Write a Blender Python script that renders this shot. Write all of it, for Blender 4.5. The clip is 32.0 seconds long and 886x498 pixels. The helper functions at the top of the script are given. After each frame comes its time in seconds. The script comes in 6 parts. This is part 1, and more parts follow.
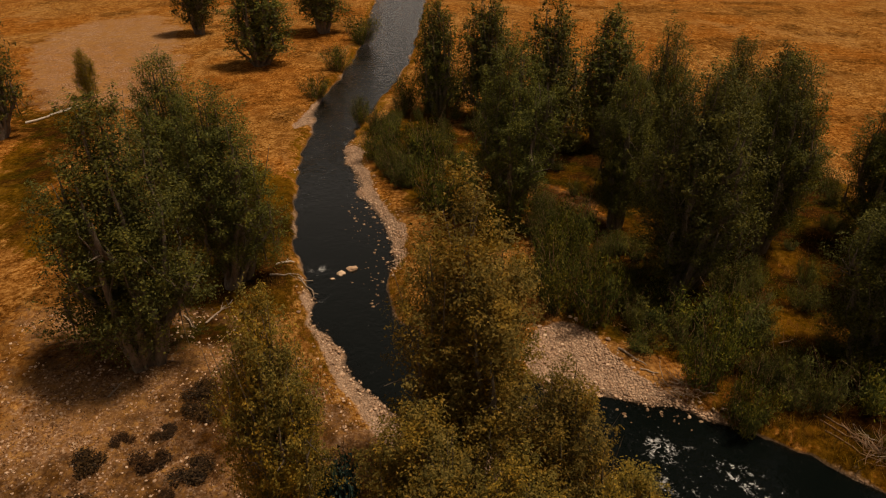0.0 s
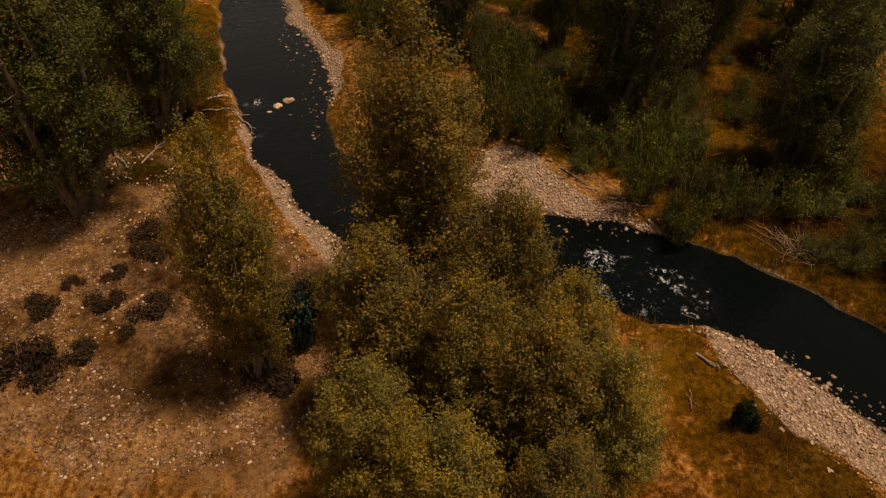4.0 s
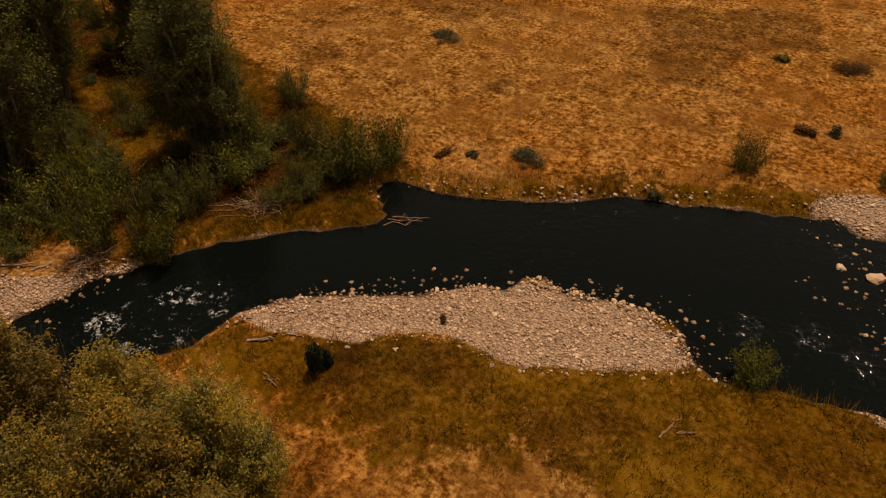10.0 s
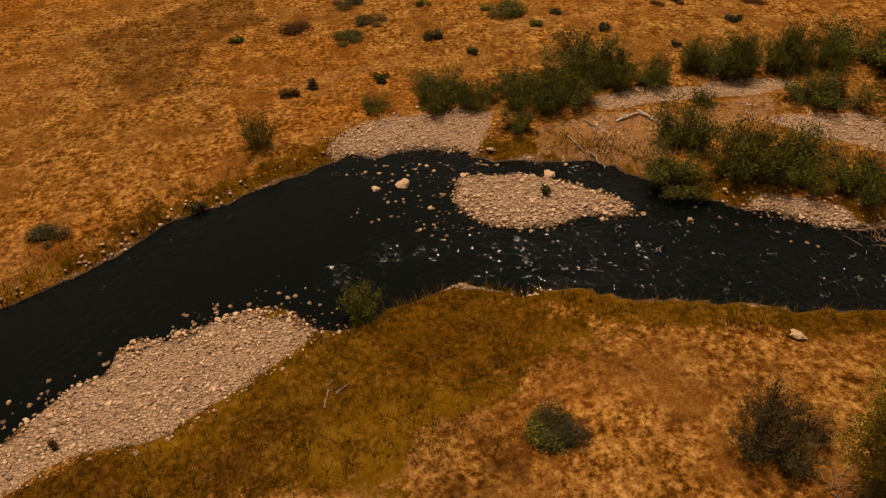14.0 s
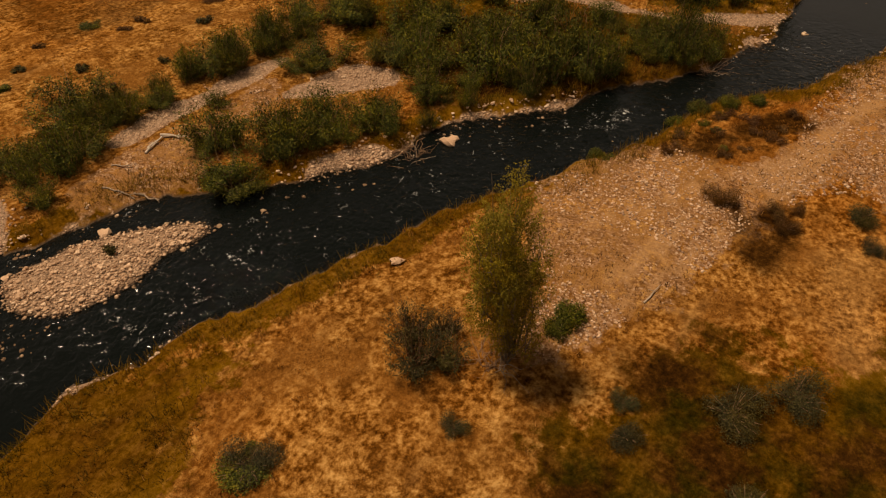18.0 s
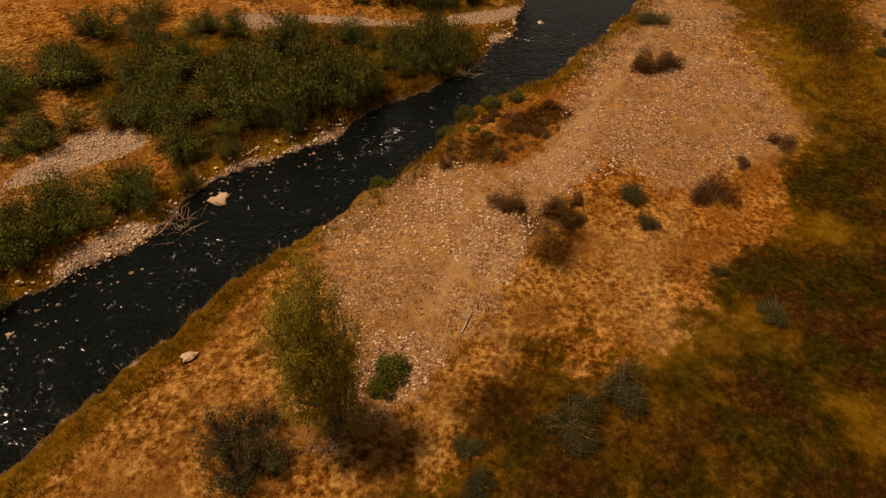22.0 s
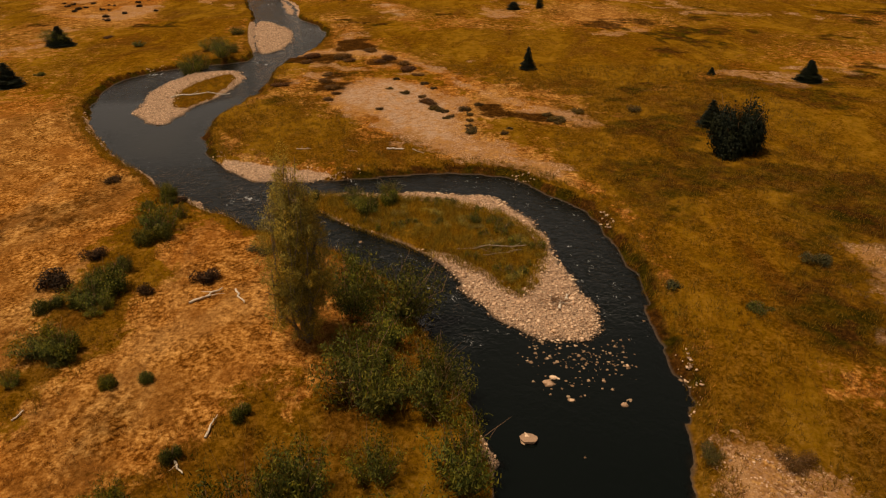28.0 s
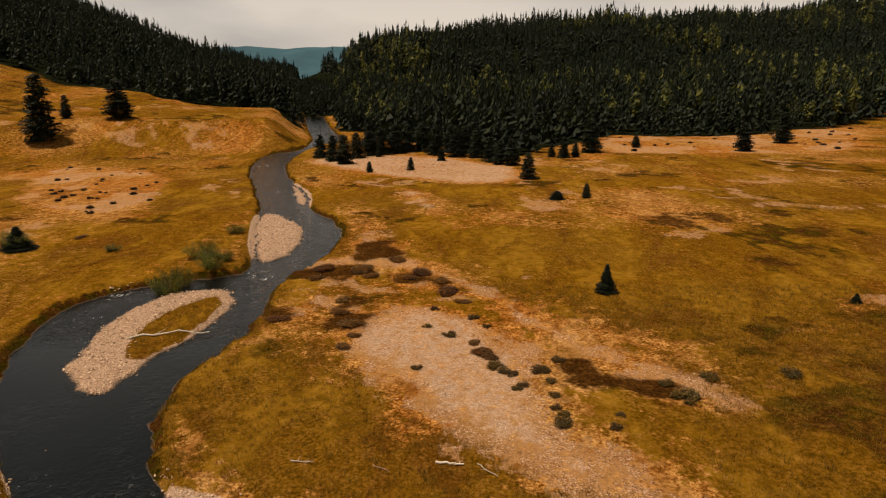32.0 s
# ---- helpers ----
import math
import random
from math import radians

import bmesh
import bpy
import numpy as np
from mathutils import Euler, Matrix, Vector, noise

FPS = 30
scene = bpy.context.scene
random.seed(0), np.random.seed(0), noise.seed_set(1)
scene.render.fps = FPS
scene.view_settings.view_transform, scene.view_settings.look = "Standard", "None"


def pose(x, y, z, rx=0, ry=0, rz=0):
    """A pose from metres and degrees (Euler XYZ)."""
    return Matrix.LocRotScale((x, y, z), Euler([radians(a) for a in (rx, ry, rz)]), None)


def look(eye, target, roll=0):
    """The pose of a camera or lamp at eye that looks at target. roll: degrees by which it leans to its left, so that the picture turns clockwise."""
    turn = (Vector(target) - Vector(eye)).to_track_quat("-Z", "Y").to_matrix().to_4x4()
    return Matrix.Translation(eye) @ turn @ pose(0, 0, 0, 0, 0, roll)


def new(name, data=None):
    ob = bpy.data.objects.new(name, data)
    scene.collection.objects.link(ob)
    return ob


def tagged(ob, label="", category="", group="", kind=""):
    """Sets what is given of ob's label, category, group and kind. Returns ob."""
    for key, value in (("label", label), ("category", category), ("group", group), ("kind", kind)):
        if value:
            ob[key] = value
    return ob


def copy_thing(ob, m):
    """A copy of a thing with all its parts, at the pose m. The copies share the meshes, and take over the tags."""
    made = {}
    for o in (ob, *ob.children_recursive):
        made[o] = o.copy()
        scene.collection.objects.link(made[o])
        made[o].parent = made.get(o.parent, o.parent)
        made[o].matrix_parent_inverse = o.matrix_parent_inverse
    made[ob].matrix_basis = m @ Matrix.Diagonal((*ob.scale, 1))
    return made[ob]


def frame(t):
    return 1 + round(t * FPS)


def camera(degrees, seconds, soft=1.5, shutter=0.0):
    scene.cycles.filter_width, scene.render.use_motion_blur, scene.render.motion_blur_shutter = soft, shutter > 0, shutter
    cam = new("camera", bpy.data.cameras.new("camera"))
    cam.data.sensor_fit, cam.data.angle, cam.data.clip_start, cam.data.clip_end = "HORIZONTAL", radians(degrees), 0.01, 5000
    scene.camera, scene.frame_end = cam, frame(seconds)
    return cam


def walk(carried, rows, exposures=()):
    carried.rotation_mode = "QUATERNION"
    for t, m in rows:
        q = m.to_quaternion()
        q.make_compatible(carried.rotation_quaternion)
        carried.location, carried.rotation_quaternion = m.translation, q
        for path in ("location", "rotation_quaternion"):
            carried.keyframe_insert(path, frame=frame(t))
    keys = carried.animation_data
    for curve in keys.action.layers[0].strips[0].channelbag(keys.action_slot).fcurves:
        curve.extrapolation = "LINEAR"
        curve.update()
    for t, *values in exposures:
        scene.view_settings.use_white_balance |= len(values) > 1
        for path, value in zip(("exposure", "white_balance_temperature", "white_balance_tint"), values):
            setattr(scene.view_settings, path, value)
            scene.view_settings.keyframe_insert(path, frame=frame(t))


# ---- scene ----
cam = camera(65.23, 32.0, soft=1.2)
# seconds, eye (x, y, z), heading, tilt and roll in degrees
PATH = [
    (0, -0.12, 0.01, 20.66, 93.13, -28.04, -0.64),
    (0.5, 0.00, -0.01, 20.59, 93.02, -30.84, -0.65),
    (1, 0.17, -0.06, 20.60, 92.85, -33.77, -0.55),
    (1.5, 0.22, -0.16, 20.55, 92.64, -36.62, -0.33),
    (2, 0.24, -0.26, 20.47, 92.42, -39.22, -0.18),
    (2.5, 0.15, -0.24, 20.48, 92.42, -41.42, -0.19),
    (4.5, 0.13, -0.16, 20.41, 85.25, -41.55, -0.32),
    (5, 0.09, -0.17, 20.35, 83.06, -41.55, -0.31),
    (5.5, 0.02, -0.16, 20.36, 80.59, -41.66, -0.23),
    (6, 0.04, -0.17, 20.28, 76.64, -41.56, -0.28),
    (6.5, 0.03, -0.09, 20.22, 71.63, -41.51, -0.42),
    (7, 0.09, -0.01, 20.19, 67.11, -41.44, -0.70),
    (7.5, 0.02, -0.03, 20.23, 61.97, -41.57, -0.74),
    (8, 0.00, -0.07, 20.21, 56.45, -41.54, -0.72),
    (8.5, -0.04, -0.06, 20.28, 51.72, -41.63, -0.80),
    (9, -0.06, -0.03, 20.23, 46.69, -41.59, -0.91),
    (9.5, 0.00, -0.00, 20.22, 41.08, -41.57, -1.07),
    (10, -0.05, -0.02, 20.19, 34.58, -41.61, -1.05),
    (10.5, -0.09, -0.02, 20.11, 28.49, -41.58, -1.05),
    (11, -0.04, 0.02, 20.14, 22.71, -41.66, -1.26),
    (11.5, -0.05, 0.04, 20.15, 16.48, -41.78, -1.36),
    (12, -0.05, 0.05, 20.08, 10.77, -41.78, -1.49),
    (12.5, -0.01, 0.02, 20.01, 5.28, -41.77, -1.67),
    (13, 0.00, 0.00, 20.00, -0.00, -41.83, -1.72),
    (13.5, 0.06, -0.04, 20.09, -5.17, -41.97, -1.83),
    (14, 0.11, -0.04, 20.07, -10.23, -42.03, -1.96),
    (14.5, 0.14, 0.01, 20.00, -15.67, -42.04, -1.94),
    (16.5, 0.19, 0.06, 19.79, -35.32, -42.13, -1.61),
    (17, 0.17, 0.03, 19.77, -40.86, -42.12, -1.62),
    (17.5, 0.17, 0.00, 19.63, -46.98, -41.93, -1.68),
    (18, 0.17, -0.03, 19.59, -53.44, -41.88, -1.70),
    (18.5, 0.17, 0.05, 19.60, -59.15, -41.96, -1.64),
    (19, 0.19, 0.02, 19.63, -63.92, -42.02, -1.71),
    (19.5, 0.22, -0.07, 19.57, -68.59, -41.90, -1.80),
    (20, 0.23, 0.07, 19.63, -73.75, -42.02, -1.60),
    (20.5, 0.31, 0.13, 19.71, -73.99, -42.11, -1.43),
    (21, 0.68, 0.25, 19.72, -74.11, -42.23, -1.31),
    (21.5, 1.54, 0.54, 19.77, -74.54, -42.18, -1.07),
    (22, 2.74, 0.90, 19.82, -75.02, -42.16, -0.86),
    (22.5, 4.28, 1.26, 19.84, -75.57, -42.14, -0.86),
    (23, 6.04, 1.67, 19.84, -80.17, -42.02, -1.01),
    (23.5, 8.08, 2.42, 19.99, -86.64, -42.14, -1.06),
    (24, 10.41, 3.12, 20.17, -88.57, -42.25, -0.98),
    (24.5, 13.00, 3.88, 20.33, -88.56, -42.28, -0.91),
    (25, 15.79, 4.65, 20.45, -88.60, -42.15, -0.82),
    (25.5, 18.73, 5.38, 20.57, -88.57, -40.38, -0.86),
    (26, 21.68, 6.02, 20.47, -88.46, -37.36, -0.98),
    (26.5, 24.72, 6.68, 20.48, -88.38, -34.54, -1.06),
    (28.5, 36.21, 9.54, 20.62, -88.16, -26.33, -0.48),
    (29, 39.12, 10.29, 20.86, -88.18, -25.79, -0.42),
    (29.5, 42.29, 10.85, 20.93, -88.06, -23.05, -0.48),
    (30, 45.47, 11.38, 20.83, -87.94, -20.61, -0.49),
    (30.5, 48.27, 11.94, 21.01, -87.89, -20.40, -0.42),
    (31, 51.53, 12.49, 21.07, -87.76, -18.81, -0.54),
    (31.5, 54.86, 13.06, 21.09, -87.68, -15.90, -0.55),
    (32, 57.95, 13.57, 21.08, -87.59, -14.30, -0.63),
]
walk(cam, [(t, pose(x, y, z) @ pose(0, 0, 0, 90 + tilt, 0, turn) @ pose(0, 0, 0, 0, 0, roll))
           for t, x, y, z, turn, tilt, roll in PATH],
     exposures=[(0.0, -0.71, 8400, 20), (5.0, -0.75, 8400, 20), (11.0, -0.58, 9000, 22), (20.0, -0.55, 9600, 22),
                (26.0, -0.52, 9500, 21), (32.0, -0.06, 7600, 16)])

# ------------------------------------------------------------------ sky and sun
SUN_TURN, SUN_HEIGHT = 95.0, 70.0   # degrees from +x towards +y, and above the horizon
world = bpy.data.worlds.new("sky")
scene.world = world
world.use_nodes = True
wn, wl = world.node_tree.nodes, world.node_tree.links
wn.clear()
w_out, w_bg = wn.new("ShaderNodeOutputWorld"), wn.new("ShaderNodeBackground")
w_sky = wn.new("ShaderNodeTexSky")
w_sky.sky_type, w_sky.sun_disc = "NISHITA", False
w_sky.sun_elevation, w_sky.sun_rotation = radians(SUN_HEIGHT), radians(90 - SUN_TURN)
w_co, w_map, w_noise = wn.new("ShaderNodeTexCoord"), wn.new("ShaderNodeMapping"), wn.new("ShaderNodeTexNoise")
w_map.inputs["Scale"].default_value = (1.6, 1.6, 5.0)
w_noise.inputs["Scale"].default_value, w_noise.inputs["Detail"].default_value = 1.3, 6.0
w_ramp = wn.new("ShaderNodeValToRGB")
w_ramp.color_ramp.elements[0].position, w_ramp.color_ramp.elements[1].position = 0.36, 0.62
w_ramp.color_ramp.elements[0].color = (4.7, 4.8, 5.0, 1)
w_ramp.color_ramp.elements[1].color = (8.2, 7.9, 7.4, 1)
w_mix = wn.new("ShaderNodeMixRGB")
w_mix.inputs[0].default_value = 0.82
wl.new(w_co.outputs["Generated"], w_map.inputs[0])
wl.new(w_map.outputs[0], w_noise.inputs["Vector"])
wl.new(w_noise.outputs["Fac"], w_ramp.inputs[0])
wl.new(w_sky.outputs[0], w_mix.inputs[1])
wl.new(w_ramp.outputs[0], w_mix.inputs[2])
# thick cloud overhead, a brighter gap along the horizon
w_sep, w_deep, w_dim = wn.new("ShaderNodeSeparateXYZ"), wn.new("ShaderNodeMapRange"), wn.new("ShaderNodeMixRGB")
wl.new(w_co.outputs["Generated"], w_sep.inputs[0])
wl.new(w_sep.outputs[2], w_deep.inputs[0])
for k, v in ((1, 0.02), (2, 0.75), (3, 2.4), (4, 0.36)):
    w_deep.inputs[k].default_value = v
w_dim.blend_type, w_dim.inputs[0].default_value = "MULTIPLY", 1.0
wl.new(w_mix.outputs[0], w_dim.inputs[1])
wl.new(w_deep.outputs[0], w_dim.inputs[2])
wl.new(w_dim.outputs[0], w_bg.inputs[0])
w_bg.inputs[1].default_value = 0.040
wl.new(w_bg.outputs[0], w_out.inputs[0])

sun = new("sun", bpy.data.lights.new("sun", "SUN"))
sun.data.energy, sun.data.angle, sun.data.color = 4.2, radians(7.0), (1.0, 0.93, 0.82)
a, e = radians(SUN_TURN), radians(SUN_HEIGHT)
sun.matrix_world = look((100 * math.cos(a) * math.cos(e), 100 * math.sin(a) * math.cos(e), 100 * math.sin(e)), (0, 0, 0))

# ------------------------------------------------------------------ plan, in metres
WATER = -0.33
BANK_SOUTH_A = [
    (-220, -26), (-144.8, -20.8), (-98.1, -16.4), (-70.7, -17), (-52, -14.3), (-38.3, -11.6),
    (-32.5, -9), (-27.7, -6.7), (-23.7, -3.7), (-21.3, 1.3), (-20.6, 6.5), (-18.8, 8.1),
    (-18.1, 9.7), (-17.9, 12), (-16.7, 13.5), (-13.7, 15.6), (-11.1, 17.7), (-9.4, 18.8),
    (-9.1, 19.4), (-6.7, 20.2), (-4.4, 20.4), (-2.2, 20.3), (-1.5, 18.7), (0.3, 19.1),
]
BANK_SOUTH_B = [
    (1.7, 19.7), (3.6, 19.9), (6, 19.4), (8.7, 18.5), (9.6, 18.3), (12.8, 17),
    (16.7, 15.7), (19.8, 14.8), (22.8, 13.5), (25.6, 11.8), (29.5, 10.3), (32.2, 9.1),
    (34.7, 8.6), (38.4, 6.6), (39.8, 4.3), (43.2, 3.2), (49, 1.1), (53.9, -0.5),
    (57.1, -1.2), (63, -2), (67.2, -1.6), (74, -1.3), (78.7, -0.5), (82.4, 1.7),
]
BANK_SOUTH_C = [
    (85.5, 3.9), (87.2, 6.8), (87.8, 10.4), (86.8, 14.9), (85.9, 18.4), (84.2, 24.1),
    (86.9, 27.6), (90.5, 30.8), (95.2, 33.2), (100.1, 34.6), (106.8, 34.1), (106.7, 33.8),
    (112.7, 32.6), (120.1, 33.3), (128.5, 33.9), (134.1, 31.4), (145.1, 30.8), (153.5, 32),
    (161.5, 35.6), (166, 39.7), (181.9, 42.9), (199.2, 51.5), (227.1, 60.1), (264.1, 61.5),
]
BANK_SOUTH_D = [
    (290, 55), (320, 66), (420, 90),
]
BANK_SOUTH = BANK_SOUTH_A + BANK_SOUTH_B + BANK_SOUTH_C + BANK_SOUTH_D
BANK_NORTH_A = [
    (-220, -14), (-131.2, -10.2), (-85.3, -9.2), (-70.8, -11.1), (-60.1, -12.2), (-50.7, -10.1),
    (-41, -5.8), (-37.8, -5.5), (-32, -5.1), (-28.6, -1.5), (-25.8, 2.2), (-25.2, 5.2),
    (-24.2, 8), (-24.2, 9.6), (-22.7, 12.5), (-20.1, 15.8), (-17.4, 17.6), (-16.2, 19.1),
    (-18.3, 21.1), (-17.6, 21.8), (-15.2, 21.9), (-12.6, 23.3), (-9.2, 25.6), (-9.6, 25.3),
]
BANK_NORTH_B = [
    (-7.4, 27), (-4.5, 28), (-2.3, 29.3), (0, 29.7), (2.4, 30.1), (6.3, 29.1),
    (7.6, 28.3), (10.2, 27.9), (13.5, 26.8), (14.7, 24.4), (17, 22.8), (18.4, 21.4),
    (22.5, 18.9), (25.3, 19.2), (27.8, 17.6), (29.8, 15.7), (31.4, 14.1), (34.6, 12.9),
    (36.5, 11.7), (38.1, 10.4), (40.3, 9.1), (42.7, 8.8), (44.8, 7.5), (47.1, 7.3),
]
BANK_NORTH_C = [
    (52.5, 7.3), (53.4, 7.2), (58.4, 8.4), (63.8, 10.5), (70.3, 13.6), (73.9, 17.5),
    (75.5, 22.1), (79.7, 27), (83.1, 31.5), (88.7, 37), (93.4, 41.6), (102.5, 47.7),
    (110.8, 51.2), (118.3, 52.1), (124, 50.3), (127.1, 45.6), (130.5, 38.9), (132.9, 38.3),
    (148.3, 42.9), (166.1, 47.1), (185.3, 53.8), (217, 65.4), (245.6, 69.8), (261, 62.4),
]
BANK_NORTH_D = [
    (290, 66), (325, 76), (420, 100),
]
BANK_NORTH = BANK_NORTH_A + BANK_NORTH_B + BANK_NORTH_C + BANK_NORTH_D
ISLE_COBBLE = [
    (4.8, 27), (5.4, 24.6), (6.3, 23), (8.3, 22.4), (10.2, 22.3), (14, 21.9),
    (13.7, 23), (13.1, 24.3), (11.3, 26.3), (8.8, 27.1), (6.1, 27.8),
]
ISLE_BEND = [
    (82.9, 23.1), (81.8, 22.1), (78.4, 18.4), (75.4, 14.4), (73.1, 11.2), (69.8, 10.1),
    (65.5, 7.2), (63.2, 5.7), (62.7, 4.1), (63.3, 1.6), (65.6, 0.8), (70, 1.8),
    (75.4, 2.3), (80.4, 4), (83.3, 7), (84.1, 12.5), (83.4, 17.1),
]
ISLE_UPPER = [
    (106.6, 45.3), (101.7, 42.4), (100, 38.7), (104.6, 38.1), (108.9, 37.8), (116.9, 35.5),
    (126.5, 37.5), (124.5, 44.5), (116.8, 46.5),
]
BAR_FAR = [
    (134.1, 39), (155.5, 45.2), (166.1, 47.1), (161.5, 40.9), (148.3, 35.1), (135.4, 35.7),
]
BAR_FAR_EAST = [
    (199.2, 51.5), (181.9, 42.9), (166, 39.7), (173.5, 43.9),
]
GRAVEL_POINT = [
    (-17.9, 11.4), (-17.3, 12.8), (-16.3, 13.8), (-14.6, 14.9), (-12.5, 16.1), (-10.9, 17.5),
    (-9.1, 18.8), (-7.1, 19.8), (-5.2, 19.9), (-3.9, 19.9), (-2.5, 19.7), (-1.5, 18.6),
    (-3.2, 17.2), (-4.8, 16.2), (-6.4, 15.2), (-7.9, 14.6), (-9, 14.9), (-10.9, 14.2),
    (-12.5, 12.8), (-13.9, 12), (-14.7, 11.8), (-16.5, 10.8),
]
GRAVEL_WEST = [
    (-30.2, 2.8), (-30.8, 5.2), (-28.4, 6.4), (-26.2, 8.2), (-24.4, 9.9), (-23.4, 10.1),
    (-24.1, 7.8), (-25, 5.5), (-25.8, 3.6), (-27, 2.2),
]
GRAVEL_STREAM = [
    (-57.1, -11.9), (-51.9, -10.5), (-45.2, -7.9), (-41, -6.8), (-37.2, -5.6), (-36.7, -4.7),
    (-38.9, -4.5), (-42.2, -5.3), (-48.5, -7.9), (-59.4, -10.9),
]
GRAVEL_SOUTH_BANK = [
    (-34.6, -10.4), (-30.2, -8.7), (-26, -6.9), (-22.6, -4.9), (-20.6, -2.4), (-19.6, 1), (-19.8, 4.4), (-20.9, 3.6), (-21.6, 1), (-22.5, -2), (-23.9, -3.9), (-28, -6.8), (-32.5, -9),
]
GRAVEL_NORTH = [
    (-0.4, 30.3), (0.7, 32.1), (2.6, 33.3), (4.8, 33.6), (9.4, 32.9), (7.4, 28.8),
    (6.3, 29), (2.4, 29.9),
]
GRAVEL_WILLOW = [
    (17.7, 21.5), (19.6, 22.4), (21.7, 21.4), (22.6, 19.7), (22.5, 18.7), (18.8, 20.6),
]
GRAVEL_SHORE = [
    (25, 19.1), (26.2, 19.3), (28.2, 17.9), (31.6, 14.2), (31.3, 14), (27.6, 17.4),
]
GRAVEL_BACK = [
    (14, 32.5), (17.8, 32.7), (22.6, 32.5), (27.3, 31.7), (26.7, 30.7), (22.1, 30.7),
    (18.3, 31.1), (14.7, 31.2),
]
GRAVEL_BACK_EAST = [
    (23, 28.6), (26.5, 28), (29, 27.2), (28.7, 23.2), (26.2, 24.4), (23.4, 27),
]
GRAVEL_SIDE = [
    (24.7, 27.7), (28.7, 27.7), (28.5, 23.5), (27, 23.5), (24.9, 25.9), (24.7, 27.7),
]
GRAVEL_POOL_BANK = [
    (102.5, 47.4), (94.5, 41.3), (89, 36.5), (84.7, 32.4), (81.8, 29.4), (78.7, 26.2), (78.2, 26.7), (81.2, 30.2),
    (84, 33.2), (88.4, 37.3), (94, 42), (102.2, 48),
]
GRAVEL_SIDE_EAST = [
    (51.3, 7.3), (49.3, 8.3), (48.1, 9.7), (46.8, 11.6), (45.6, 13), (45.3, 15.8),
    (45.3, 18.5), (45.1, 21.2), (44.6, 22.6), (44.2, 25.6), (42.6, 26.2), (41.4, 24.4),
    (42, 23), (43.4, 21.6), (43.8, 20.2), (44.1, 17.4), (44.6, 13.8), (45.4, 11.5),
    (46.4, 9.1), (47.9, 7.7), (50, 7.1),
]
GRAVEL_TONGUE = [
    (46.2, 7.2), (45.1, 7.3), (43.5, 8.7), (44.6, 9.1), (45.7, 8.1),
]
GRAVEL_CORNER = [
    (90, 30.6), (89.6, 28.4), (88.3, 24.1), (87.1, 19.2), (85.7, 19.7), (84.4, 24.2),
    (86.5, 27.4),
]
GRAVEL_MEADOW = [
    (114.2, 24.1), (106.9, 23.7), (100.4, 18.7), (96.7, 14.8), (92.3, 11.5), (89.6, 8.7),
    (90.8, 5), (95.4, 8), (102.3, 7.9), (109.3, 8.8), (113, 11.4), (118.6, 17.5),
]
GRAVEL_FAR_SOUTH = [
    (187.9, 28), (178.5, 21), (159.2, 16.4), (161.3, 21.7),
]
GRAVEL_SPRUCE = [
    (232.6, 58.7), (244.1, 40), (236.7, 20), (214.6, 2.6), (194.1, 4), (190.9, 17.3),
    (211.4, 40.6),
]
SOIL_EAST = [
    (55.6, -1.3), (54.4, -5.9), (50.6, -6.3), (46.6, -6.8), (43.4, -7.2), (40.5, -8.5),
    (37, -8.9), (34.2, -6.6), (31.5, -5.2), (30.6, -3.2), (31.4, -0.5), (29.6, 1.4),
    (30.6, 3.3), (33.1, 2.5), (36.7, 3.3), (42.9, 2.6), (49, 0.6),
]
SOIL_TRACK = [
    (31, 2.8), (30.2, 0.6), (27.6, 2.6), (24.4, 3.3), (21.2, 3.2), (18.6, 4.4),
    (15.2, 6.2), (14.4, 7.6), (18.2, 8.2), (20, 10.4), (22.4, 12.6), (24.3, 11.9),
    (27.6, 10.2), (30.2, 8.3), (30, 5),
]
SOIL_WEST = [
    (-30.7, -25.8), (-31.5, -19.9), (-31.7, -13), (-25.9, -7.5), (-22.6, -3.2), (-20.6, 0.5),
    (-19.4, 4.6), (-17, 4.6), (-15.5, 0), (-12.1, -4.2), (-11.7, -15.4),
]
SOIL_NORTH_WEST = [
    (-68.2, -47.4), (-110.4, -71), (-131.8, -57.6), (-91.1, -38.8), (-70.5, -33.9), (-68.3, -40.8),
]
SOIL_WILLOW = [
    (9.8, 28.2), (13.3, 30), (18.3, 29.9), (23.6, 29.9), (22.7, 27.2), (16.4, 26.9),
    (13.8, 26.3),
]
SOIL_BEND = [
    (127.5, 34.8), (134.2, 27.5), (127.6, 15.6), (109.4, 7.1), (95.7, -3.1), (100, -6.2),
    (105.2, 2.6), (123.8, 12.1), (136.6, 22.5), (134.1, 31.4),
]
SOIL_RIM = [
    (102.6, 22), (90.3, 10.5), (87.8, 5.9), (82.4, 0.9), (87.8, 1.4), (94.4, 6.5),
]
SOIL_MEADOW_EDGE = [
    (76.1, -15.2), (71.4, -19.6), (62, -21.4), (54, -24.5), (40, -20.5), (38.9, -18.2),
    (44, -16.2), (50, -15), (60, -13.9), (70.4, -13.7),
]
SOIL_CLEARING = [
    (-51, 4), (-48.3, 6.8), (-42.6, 9.8), (-37, 8.9), (-39.8, 5.9), (-42.5, 3.4),
]
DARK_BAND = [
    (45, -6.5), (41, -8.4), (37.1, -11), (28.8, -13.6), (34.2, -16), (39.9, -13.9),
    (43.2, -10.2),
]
SOIL_FOREST_FOOT = [
    (246, -20), (300, -32), (305, -60), (310, -85), (306, -97), (330, -130), (280, -110), (237, -77), (243, -57), (239, -35),
]
